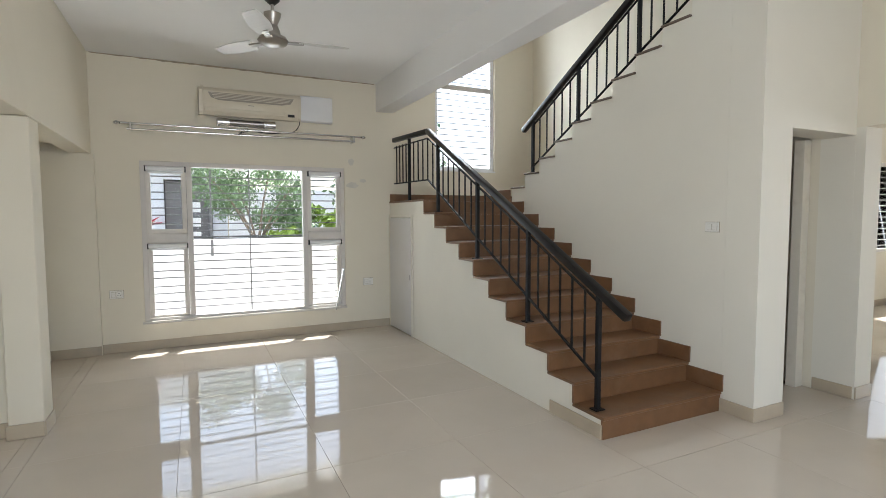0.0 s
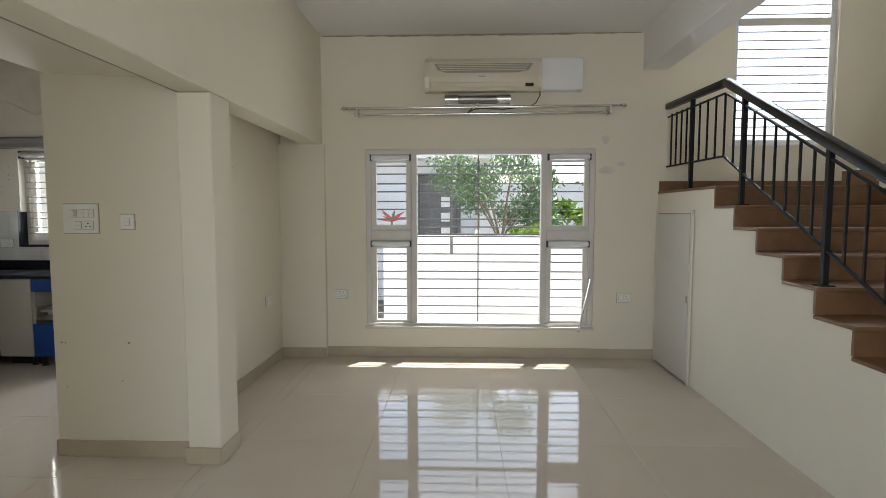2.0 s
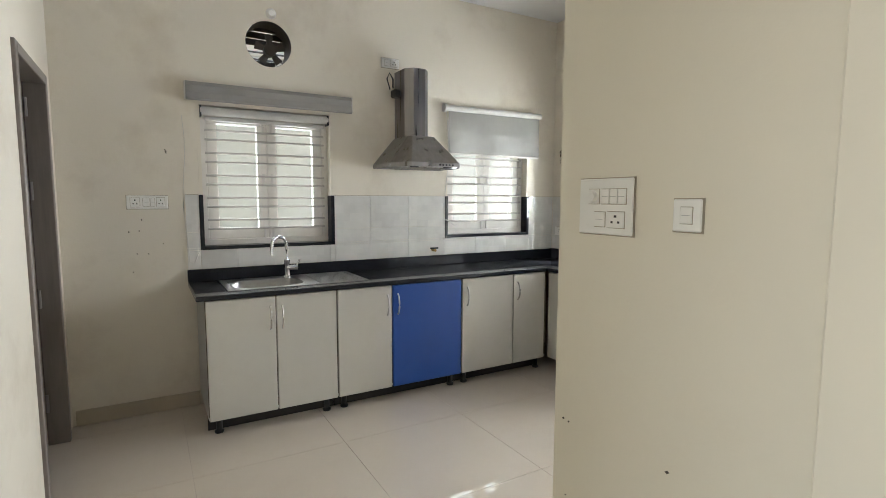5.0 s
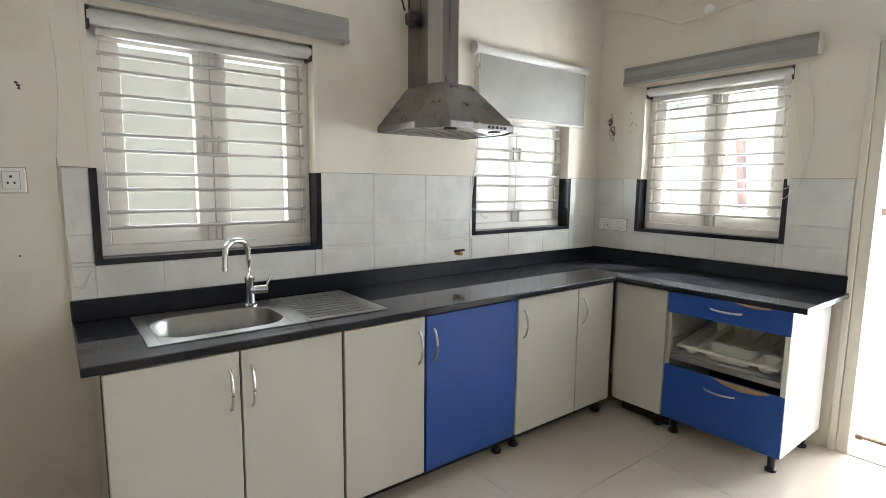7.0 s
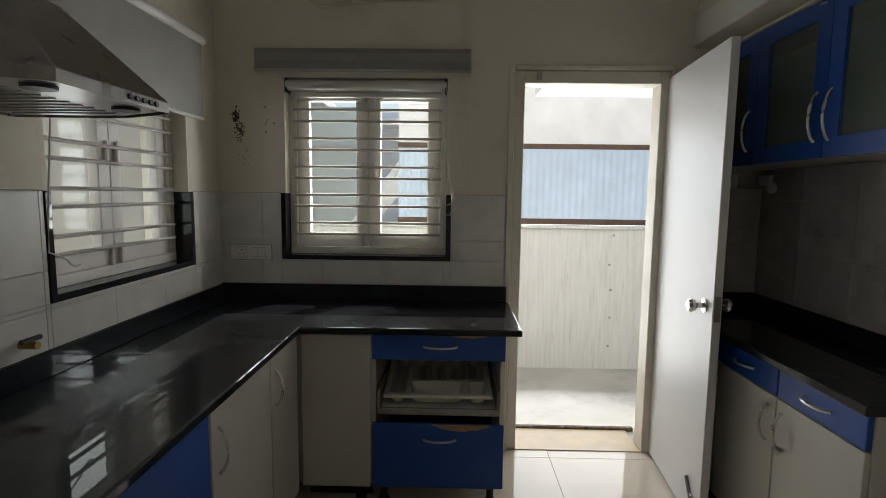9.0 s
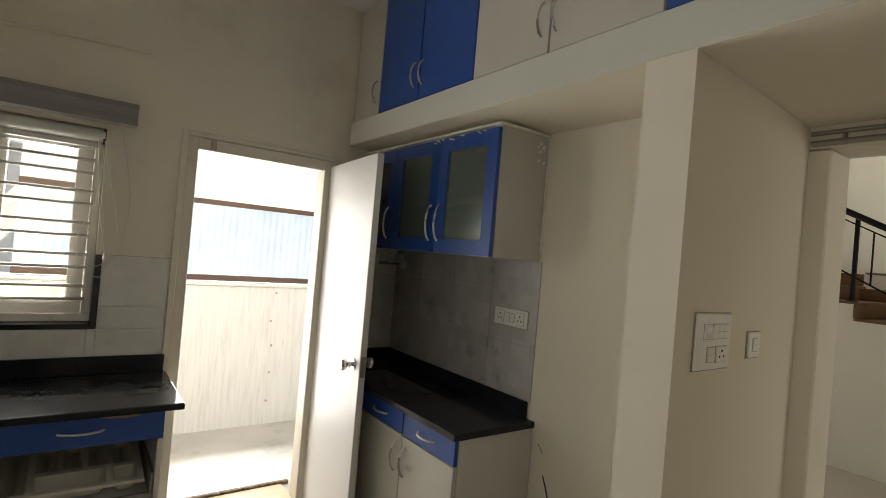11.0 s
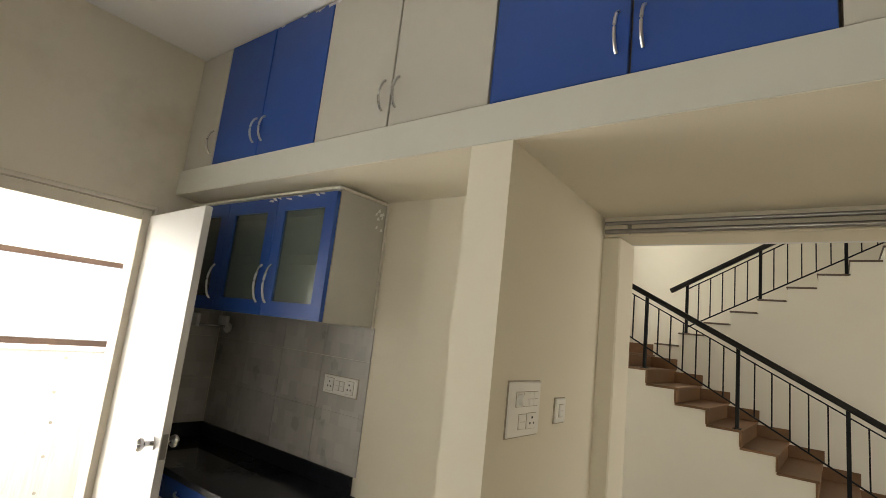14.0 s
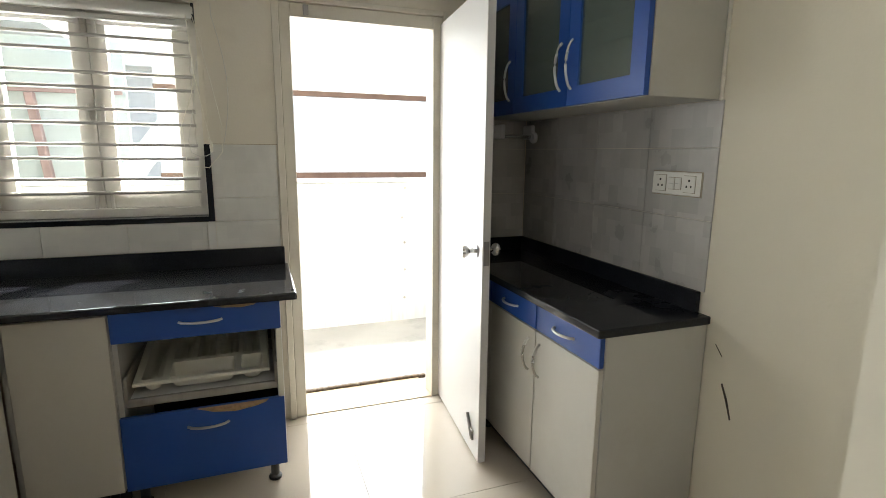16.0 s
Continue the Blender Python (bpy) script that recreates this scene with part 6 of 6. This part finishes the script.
def blotch(name, label, side, u, z, count, spread, size, category="stain"):
    bm = bmesh.new()
    for k in range(count):
        a, q = u + rnd.gauss(0, spread * 0.5), z + rnd.gauss(0, spread)
        n = 7
        pts = [(a + size * (0.4 + 0.6 * rnd.random()) * math.cos(2 * math.pi * j / n), q + size * (0.4 + 0.6 * rnd.random()) * math.sin(2 * math.pi * j / n)) for j in range(n)]
        if side == "n":
            prism(pts, "y", KNY - 0.0012, KNY - 0.0002, bm)
        elif side == "w":
            prism(pts, "x", KWX + 0.0002, KWX + 0.0012, bm)
        elif side == "e":
            prism(pts, "x", KEX - 0.0012, KEX - 0.0002, bm)
        else:
            prism(pts, "y", NY - 0.0012, NY - 0.0002, bm)
    solid(name, bm, M_STAIN, label, category, kind="stuff")


def filler(x, z, w, hgt, seed):
    r = random.Random(seed)
    n = 14
    pts = [(x + w * (0.6 + 0.4 * r.random()) * math.cos(2 * math.pi * j / n), z + hgt * (0.6 + 0.4 * r.random()) * math.sin(2 * math.pi * j / n)) for j in range(n)]
    solid("wall_filler_patch", prism(pts, "y", NY - 0.0012, NY - 0.0002), M_PATCH, "pale filler patch on the cream wall", "wall patch", kind="stuff")


filler(1.43, 2.12, 0.05, 0.055, 1)
filler(1.44, 1.83, 0.09, 0.05, 2)
filler(1.58, 1.89, 0.05, 0.03, 3)
blotch("mould_spot", "dark mould streak on the cream kitchen wall", "n", -4.705, 1.845, 60, 0.022, 0.006)
blotch("mould_spot", "dark mould streak on the cream kitchen wall", "n", -4.685, 1.765, 60, 0.026, 0.0055)
blotch("mould_spot", "faint dark specks below the mould streak", "n", -4.66, 1.64, 12, 0.03, 0.004)
blotch("mould_spot", "few dark specks beside the end window", "n", -4.53, 1.84, 6, 0.03, 0.006)
blotch("nail_holes", "small nail holes in the wall beside the sink", "w", 3.13, 1.15, 7, 0.12, 0.006)
blotch("nail_holes", "old screw holes by the sink window", "w", 3.30, 1.72, 3, 0.01, 0.007)
bm = bmesh.new()
for x, z, r in ((-2.26, 0.677, 0.006), (-2.235, 0.674, 0.005), (-1.859, 0.677, 0.007), (-2.24, 0.413, 0.004), (-1.908, 0.453, 0.005)):
    prism([(x - r, z), (x, z - 0.7 * r), (x + r, z + 0.2 * r), (x + 0.2 * r, z + 0.8 * r)], "y", 4.3708, 4.3718, bm)
solid("nail_holes", bm, M_STAIN, "few small nail holes in the cream pier", "nail hole", kind="stuff")
bm = prism([(5.164, 0.640), (5.168, 0.632), (5.146, 0.585), (5.122, 0.522), (5.117, 0.526), (5.138, 0.59)], "x", KEX - 0.0012, KEX - 0.0002)
prism([(5.206, 0.765), (5.208, 0.763), (5.178, 0.728), (5.176, 0.731)], "x", KEX - 0.0012, KEX - 0.0002, bm)
solid("wall_scuff", bm, M_STAIN, "dark scuff mark low on the kitchen wall", "scuff", kind="stuff")
pts = [(-4.75, KNY - 0.012, 2.62)] + [(-4.75 + 0.13 * k, KNY - 0.012, 2.60 - 0.045 * k + 0.02 * math.sin(k)) for k in range(1, 5)] + [(-3.9, KNY - 0.012, 2.44), (-3.4, KNY - 0.012, 2.46)]
solid("wall_conduit", sweep(pts, 0.008, 6), M_WALLK, "thin painted conduit across the end wall", "conduit", smooth=True)
solid("conduit_cap", lathe([(0.028, 0.0), (0.028, -0.016), (0.02, -0.022)], (-4.05, KNY - 0.0005, 2.45), 14, "y"), M_PLASTIC, "round cream conduit cap", "cable cap", smooth=True)

def band_line(x0, x1, z, depth, seed):
    """A ragged brown band that hangs from the ceiling's edge."""
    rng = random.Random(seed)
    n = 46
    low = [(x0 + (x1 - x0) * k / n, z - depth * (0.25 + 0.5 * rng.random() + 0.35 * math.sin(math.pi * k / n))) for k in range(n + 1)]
    solid("soot_stain", prism(low + [(x1, z), (x0, z)], "y", NY - 0.0012, NY - 0.0002), M_BAND, "ragged brown band along the ceiling edge", "stain", kind="stuff")


band_line(-1.28, 1.74, CEIL - 0.001, 0.020, 3)
bm = bmesh.new()
for y, z in ((5.456, 1.774), (6.149, 1.906), (5.9, 1.20)):
    prism([(y - 0.006, z), (y, z - 0.004), (y + 0.006, z + 0.002), (y, z + 0.005)], "x", -1.712, -1.7108, bm)
solid("nail_holes", bm, M_STAIN, "few small nail holes in the alcove wall", "nail hole", kind="stuff")

# ---- outside ----
structure("ground", bx(-60, 60, -60, 60, -0.9, -0.60), M_SOIL, "bare earth ground around the house", "ground")
structure("pavement_yard", bx(-5.6, -1.4, 6.896, 8.15, -0.598, -0.05), M_YARDFLOOR, "stained grey concrete yard floor", "yard floor")
structure("wall_yard", bx(-5.2, -1.2, 8.15, 8.30, -0.598, 1.165, 0.008), M_YARD, "streaked white yard wall", "wall")
structure("wall_yard_coping", bx(-5.2, -1.2, 8.12, 8.32, 1.166, 1.19, 0.005), M_YARD, "mossy coping of the yard wall", "coping")
structure("wall_yard_side", bx(-1.39, -1.2, 6.84, 8.149, -0.598, 2.3), M_OUTW, "white side wall of the yard", "wall")
structure("yard_canopy", bx(-2.95, -1.2, 6.84, 7.62, 2.15, 2.25), M_OUTW, "white concrete canopy over the yard door", "canopy")
y = thing("yard_screen", "blue translucent sheet screen on brown steel rails", "screen", (-3.6, 8.2, 1.19))
part("rail", bx(-4.0, -1.2, 8.17, 8.21, 1.20, 1.245, 0.003), M_RUST, y)
part("rail", bx(-4.0, -1.2, 8.17, 8.21, 1.83, 1.87, 0.003), M_RUST, y)
bm = bmesh.new()
n = 240
vs = [[bm.verts.new((-4.0 + 2.8 * k / n, 8.235 + 0.003 * math.sin(k * 1.3), z)) for k in range(n + 1)] for z in (1.2, 1.86)]
for k in range(n):
    bm.faces.new((vs[0][k], vs[0][k + 1], vs[1][k + 1], vs[1][k]))
part("sheet", bm, M_SHEETB, y, "blue corrugated translucent sheet", smooth=True)
# its unseen upper part is added to hold direct sun off the floor
part("upper_sheet", bx(-4.0, -1.2, 8.222, 8.226, 1.872, 3.5), M_SHEETW, y, "white translucent sheet")
for x in (-3.4, -1.3):
    part("post", bx(x - 0.02, x + 0.02, 8.172, 8.212, 1.246, 3.5, 0.003), M_RUST, y)
rnd = random.Random(5)
bm = bmesh.new()
for k in range(5):
    q = (-2.2 + 0.03 * rnd.random(), 8.15, 0.12 + 0.24 * k + 0.05 * rnd.random())
    rod(q, (q[0], 8.142, q[2]), 0.011, bm, 8)
solid("wall_pegs", bm, M_CONC, "row of plugged holes in the yard wall", "wall plug", kind="stuff")

# neighbour's shed behind the end window
h = thing("shed", "neighbour's grey sheet shed with a sloping white roof", "shed", (-5.0, 11.0, -0.6))
part("wall", bx(-8.5, -4.72, 11.0, 11.1, -0.6, 2.62), M_SHED, h, "pale teal sheet wall")
part("beam", bx(-8.5, -4.75, 10.94, 10.99, 2.03, 2.07), M_REDSTEEL, h, "red-brown steel beam")
part("strut", rail_bar((-5.62, 10.9, 2.02), (-5.36, 10.9, -0.6), 0.09, 0.09), M_REDSTEEL, h, "leaning red-brown strut")
b = bmesh.new()
pts = [(-4.7, 9.6, 0.72), (-3.46, 9.6, 2.3), (-3.46, 10.3, 2.55), (-4.7, 10.3, 0.97)]
lo = [b.verts.new(p) for p in pts]
hi = [b.verts.new((p[0] - 0.10, p[1], p[2] + 0.14)) for p in pts]
b.faces.new(lo[::-1])
b.faces.new(hi)
for k in range(4):
    b.faces.new((lo[k], lo[(k + 1) % 4], hi[(k + 1) % 4], hi[k]))
bmesh.ops.recalc_face_normals(b, faces=b.faces[:])
part("roof", b, M_OUTW, h, "sloping white sheet roof")
part("post", bx(-3.52, -3.46, 9.62, 9.68, -0.6, 2.28), M_RUST, h)
part("post", bx(-4.7, -4.64, 9.62, 9.68, -0.6, 0.78), M_RUST, h)

structure("wall_neighbour_west", bx(-6.75, -6.6, -2, 16, -0.6, 2.85), M_NEIGH, "pale plaster wall of the neighbouring house", "wall")

# made-up overhang, reaches out to keep sun off the neighbouring wall
structure("roof_neighbour_west", bx(-9.0, -5.6, -2, 16, 2.851, 2.97), M_OUTW, "flat slab added to shade the neighbouring wall", "roof")

# garden side
structure("window_canopy", bx(-1.4, 1.8, 6.751, 7.5, 2.17, 2.27), M_OUTW, "white concrete sunshade over the hall window", "canopy")
# unseen slab, added to keep a sun patch off the hall floor
structure("stair_window_canopy", bx(2.2, 5.2, 6.751, 8.2, 4.42, 4.52), M_OUTW, "unseen white slab added to block sun at the stair window", "canopy")
structure("terrace", bx(-1.19, 5.0, 6.76, 9.55, -0.598, -0.46), M_TERR, "pale concrete terrace outside the hall", "terrace")
structure("wall_compound", bx(-1.19, 12.0, 9.6, 9.78, -0.598, 1.06, 0.01), M_OUTW, "sunlit white compound wall", "wall")


def house():
    h = thing("neighbour_house", "pale grey neighbouring house with dark openings", "house", (-2.0, 14.0, -0.6))
    part("wall", wall("x", -7.0, 0.35, 13.2, 13.4, -0.6, 2.95, [(-0.95, -0.02, 0.4, 2.28)]), M_HOUSE, h)
    part("roof", bx(-7.2, 0.9, 12.7, 17.0, 2.6, 2.72), M_OUTW, h, "flat white roof slab")
    part("side_wall", bx(0.2, 0.35, 13.4, 17.0, -0.6, 2.59), M_HOUSE, h)
    part("back_wall", bx(-7.0, 0.2, 15.0, 15.1, -0.6, 2.59), M_HOUSED, h, "dark inside wall")
    w = part("window", bx(-0.93, -0.04, 13.28, 13.33, 0.45, 2.26), M_HOUSED, h, "dark window front")
    for x0, z0, z1 in ((-0.42, 1.55, 1.78), (-0.42, 1.22, 1.42), (-0.42, 0.92, 1.1)):
        part("pane", bx(x0, x0 + 0.2, 13.27, 13.279, z0, z1), M_OUTW, w)
    part("drain_pipe", rod((-0.02, 13.12, 0.45), (-0.02, 13.12, 2.55), 0.05, seg=10), M_HOUSED, h)


house()
structure("wall_far_house", bx(0.6, 14, 17.0, 17.2, -0.6, 2.3), M_OUTW, "white wall behind the garden", "wall")


def leaves_mesh(centres, count, size, rng, droop=0.4, aspect=0.45):
    vs, fs = [], []
    for c, r in centres:
        for k in range(int(count * r)):
            d = Vector((rng.gauss(0, 1), rng.gauss(0, 1), rng.gauss(0, 0.8))).normalized() * r * (0.35 + 0.65 * rng.random())
            p = Vector(c) + d
            a = Vector((rng.gauss(0, 1), rng.gauss(0, 1), -droop - rng.random())).normalized()
            s = a.cross(Vector((rng.gauss(0, 1), rng.gauss(0, 1), rng.gauss(0, 1)))).normalized()
            L = size * (0.6 + 0.8 * rng.random())
            i = len(vs)
            vs += [p, p + a * L * 0.5 + s * L * aspect * 0.5, p + a * L, p + a * L * 0.5 - s * L * aspect * 0.5]
            fs.append((i, i + 1, i + 2, i + 3))
    me = bpy.data.meshes.new("leaves")
    me.from_pydata(vs, [], fs)
    return me


def tree(name, label, base, height, spread, leaf, count, size, seed, trunk_r=0.07, centre_shift=(0, 0, 0)):
    rng = random.Random(seed)
    t = thing(name, label, "tree", base)
    b = Vector(base)
    bm = rod(b, b + Vector((0.05, 0, height * 0.45)), trunk_r, None, 10, trunk_r * 0.7)
    top = b + Vector((0.05, 0, height * 0.45))
    cents = []
    for k in range(9):
        a = 2 * math.pi * k / 9 + rng.random()
        e = top + Vector((math.cos(a) * spread * rng.uniform(0.3, 0.9), math.sin(a) * spread * rng.uniform(0.3, 0.9), height * rng.uniform(0.02, 0.5))) + Vector(centre_shift)
        sweep([top - Vector((0, 0, 0.1)), top.lerp(e, 0.5) + Vector((0, 0, 0.08)), e], trunk_r * 0.3, 6, bm)
        cents.append((e, spread * rng.uniform(0.28, 0.5)))
    part("trunk", bm, M_BARK, t)
    me = leaves_mesh([(c - b, r) for c, r in cents], count, size, rng)
    me.materials.append(leaf)
    cr = new("crown", me)
    cr.parent = t
    cr["kind"] = "stuff"
    return t


tree("tree", "leafy green garden tree behind the compound wall", (0.75, 11.3, -0.6), 3.45, 1.15, M_LEAF, 2300, 0.075, 3)
tree("tree", "yellow-green garden palm shrub beside the wall", (2.0, 11.6, -0.6), 2.50, 0.7, M_LEAFY, 700, 0.20, 7, 0.04)
tree("tree", "low yellow-green shrub behind the wall", (1.35, 11.0, -0.6), 2.05, 0.45, M_LEAFY, 600, 0.16, 9, 0.03)
tree("tree", "tall green tree above the dining garden", (13.5, 6.7, -0.6), 3.60, 1.9, M_LEAFY, 150, 0.2, 15, 0.1)
tree("tree", "pale green tree in the dining garden", (16.5, 7.6, -0.6), 3.80, 1.7, M_LEAFY, 150, 0.18, 16, 0.1)
tree("tree", "green tree beyond the stair window", (4.6, 13.5, -0.6), 4.90, 1.6, M_LEAF, 350, 0.16, 21, 0.1)
tree("tree", "thin young tree in front of the compound wall", (1.95, 9.2, -0.46), 1.65, 0.22, M_LEAF, 160, 0.07, 31, 0.018)


def red_plant():
    b = Vector((-1.1, 9.95, -0.6))
    p = thing("red_plant", "cordyline with red strap leaves over the wall", "plant", b)
    part("stem", rod(b, b + Vector((0, 0, 1.9)), 0.018), M_BARK, p)
    rng = random.Random(2)
    for k in range(24):
        a, up = 2 * math.pi * k / 24 + rng.random(), rng.uniform(0.2, 1.1)
        d = Vector((math.cos(a), math.sin(a), up)).normalized()
        s = d.cross(Vector((0, 0, 1))).normalized() * 0.028
        o = b + Vector((0, 0, 1.87))
        L = rng.uniform(0.22, 0.38)
        bm = bmesh.new()
        q = [o, o + d * L * 0.5 + s, o + d * L - Vector((0, 0, 0.05)), o + d * L * 0.5 - s]
        bm.faces.new([bm.verts.new(v) for v in q])
        part("leaf", bm, M_LEAFR if k % 3 else M_LEAF, p)


red_plant()

bk = thing("wall_bracket", "dark steel bracket fixed on the white compound wall", "bracket", (-0.105, 9.58, 0.78))
part("flat_bar", bx(-0.128, -0.084, 9.572, 9.599, 0.78, 1.055, 0.003), M_HOUSED, bk)
part("arm", bx(-0.118, -0.094, 9.575, 9.70, 1.0605, 1.085, 0.003), M_HOUSED, bk)
part("upright", bx(-0.118, -0.094, 9.66, 9.70, 1.0855, 2.2, 0.003), M_HOUSED, bk)

# ---- tiles, last ----
def tile_mesh(w, d, h, bev):
    bm = bx(0, w, 0, d, -h, 0)
    bmesh.ops.bevel(bm, geom=[e for e in bm.edges if e.verts[0].co.z > -1e-6 and e.verts[1].co.z > -1e-6], offset=bev, segments=1, affect="EDGES")
    me = bpy.data.meshes.new("tile")
    bm.to_mesh(me)
    bm.free()
    me.materials.append(M_FLOOR)
    return me


def floor_field(name, label, x0, x1, y0, y1, ox, oy, size, holes=()):
    f = structure(name, bx(x0, x1, y0, y1, -0.598, -0.004), M_GROUT, label, "floor")
    cache = {}
    loc = Vector(f.location)
    i0, i1 = math.floor((x0 - ox) / size), math.ceil((x1 - ox) / size)
    j0, j1 = math.floor((y0 - oy) / size), math.ceil((y1 - oy) / size)
    g = 0.0008
    for i in range(i0, i1):
        for j in range(j0, j1):
            xa, xb, ya, yb = max(x0, ox + i * size) + g, min(x1, ox + (i + 1) * size) - g, max(y0, oy + j * size) + g, min(y1, oy + (j + 1) * size) - g
            if xb - xa < 0.01 or yb - ya < 0.01:
                continue
            if any(xa >= hx0 and xb <= hx1 and ya >= hy0 and yb <= hy1 for hx0, hx1, hy0, hy1 in holes):
                continue
            key = (round(xb - xa, 4), round(yb - ya, 4))
            if key not in cache:
                cache[key] = tile_mesh(xb - xa, yb - ya, 0.0038, 0.0008)
            t = new("tile", cache[key])
            t.parent = f
            t.location = Vector((xa, ya, 0)) - loc


floor_field("floor", "glossy beige vitrified floor tiles of the hall", -1.395, 4.315, -1.90, 6.52, -1.30, 4.63, 0.8, [(1.94, 4.3, 2.7, 6.6)])
floor_field("floor_kitchen", "glossy beige vitrified kitchen floor tiles", -4.95, -1.395, 1.0, 6.74, -3.78, 4.12, 0.8)
floor_field("floor_dining", "glossy beige vitrified dining floor tiles", 4.315, 10.3, -1.90, 4.5, 4.315, 4.5, 0.8)
structure("door_sill_floor", bx(-3.2, -2.4, 6.741, 6.865, -0.598, -0.004), M_CONC, "concrete bed under the yard door sill", "sill")
structure("door_sill", bx(-3.158, -2.45, 6.60, 6.865, 0.0006, 0.005, 0.002), M_SILL, "worn yellow stone sill at the yard door", "sill")
structure("door_sill_edge", bx(-3.2, -2.4, 6.866, 6.895, -0.598, 0.018, 0.004), M_SILLEDGE, "broken rusty edge of the yard door sill", "sill")


def wall_tiles(name, label, side, u0, u1, z0, z1, ou, oz, w, h, holes=(), material=M_WTILE):
    """Glazed tiles set on a wall. side: 'w', 'n' or 'e'."""
    f = thing(name, label, "wall tiles", {"w": (KWX, (u0 + u1) / 2, z0), "n": ((u0 + u1) / 2, KNY, z0), "e": (KEX, (u0 + u1) / 2, z0)}[side], kind="structure")
    loc = Vector(f.location)
    cells = []
    us = sorted({u0, u1, *[e for hh in holes for e in hh[:2] if u0 < e < u1], *[ou + k * w for k in range(-60, 60) if u0 < ou + k * w < u1]})
    zs = sorted({z0, z1, *[e for hh in holes for e in hh[2:] if z0 < e < z1], *[oz + k * h for k in range(-20, 20) if z0 < oz + k * h < z1]})
    g = 0.0009
    k = 0
    for a, b in zip(us, us[1:]):
        for c, d in zip(zs, zs[1:]):
            if b - a < 0.006 or d - c < 0.006 or any(hh[0] < (a + b) / 2 < hh[1] and hh[2] < (c + d) / 2 < hh[3] for hh in holes):
                continue
            t = 0.0075
            if side == "w":
                bm = bx(KWX + 0.0003, KWX + t, a + g, b - g, c + g, d - g, 0.0009)
            elif side == "n":
                bm = bx(a + g, b - g, KNY - t, KNY - 0.0003, c + g, d - g, 0.0009)
            else:
                bm = bx(KEX - t, KEX - 0.0003, a + g, b - g, c + g, d - g, 0.0009)
            part("tile", bm, material, f)


wall_tiles("wall_tiles_sink", "pale grey glazed tiles behind the sink", "w", 3.40, KNY - 0.009, 0.938, 1.437, 4.704, 1.187, 0.33, 0.25, [(3.482, 4.413, 1.065, 1.5), (5.383, 6.297, 1.081, 1.5)])
wall_tiles("wall_tiles_end", "pale grey glazed tiles on the end wall", "n", KWX + 0.009, -3.246, 0.942, 1.437, -3.25, 1.187, 0.33, 0.25, [(-4.467, -3.542, 1.076, 1.5)])
wall_tiles("wall_tiles_right", "grey glazed tiles over the worktop by the door", "e", 5.272, KNY - 0.009, 0.931, 1.587, 5.272, 1.181, 0.33, 0.25, material=M_WTILED)
wall_tiles("wall_tiles_door", "grey glazed tiles behind the open door", "n", -2.376, KEX - 0.009, 0.931, 1.587, KEX - 0.009, 1.181, 0.33, 0.25, material=M_WTILED)


def tile_edges():
    """Grimy grout line along the top of the tiled bands."""
    runs = [("w", 3.40, 3.482), ("w", 4.413, 5.383), ("w", 6.297, KNY - 0.009), ("n", KWX + 0.009, -4.467), ("n", -3.542, -3.246)]
    for side, a, b in runs:
        bm = bx(KWX + 0.0004, KWX + 0.0078, a, b, 1.4372, 1.4402, 0.0008) if side == "w" else bx(a, b, KNY - 0.0078, KNY - 0.0004, 1.4372, 1.4402, 0.0008)
        structure("trim", bm, M_EDGE, "grimy grout line on top of the wall tiles", "trim")


tile_edges()
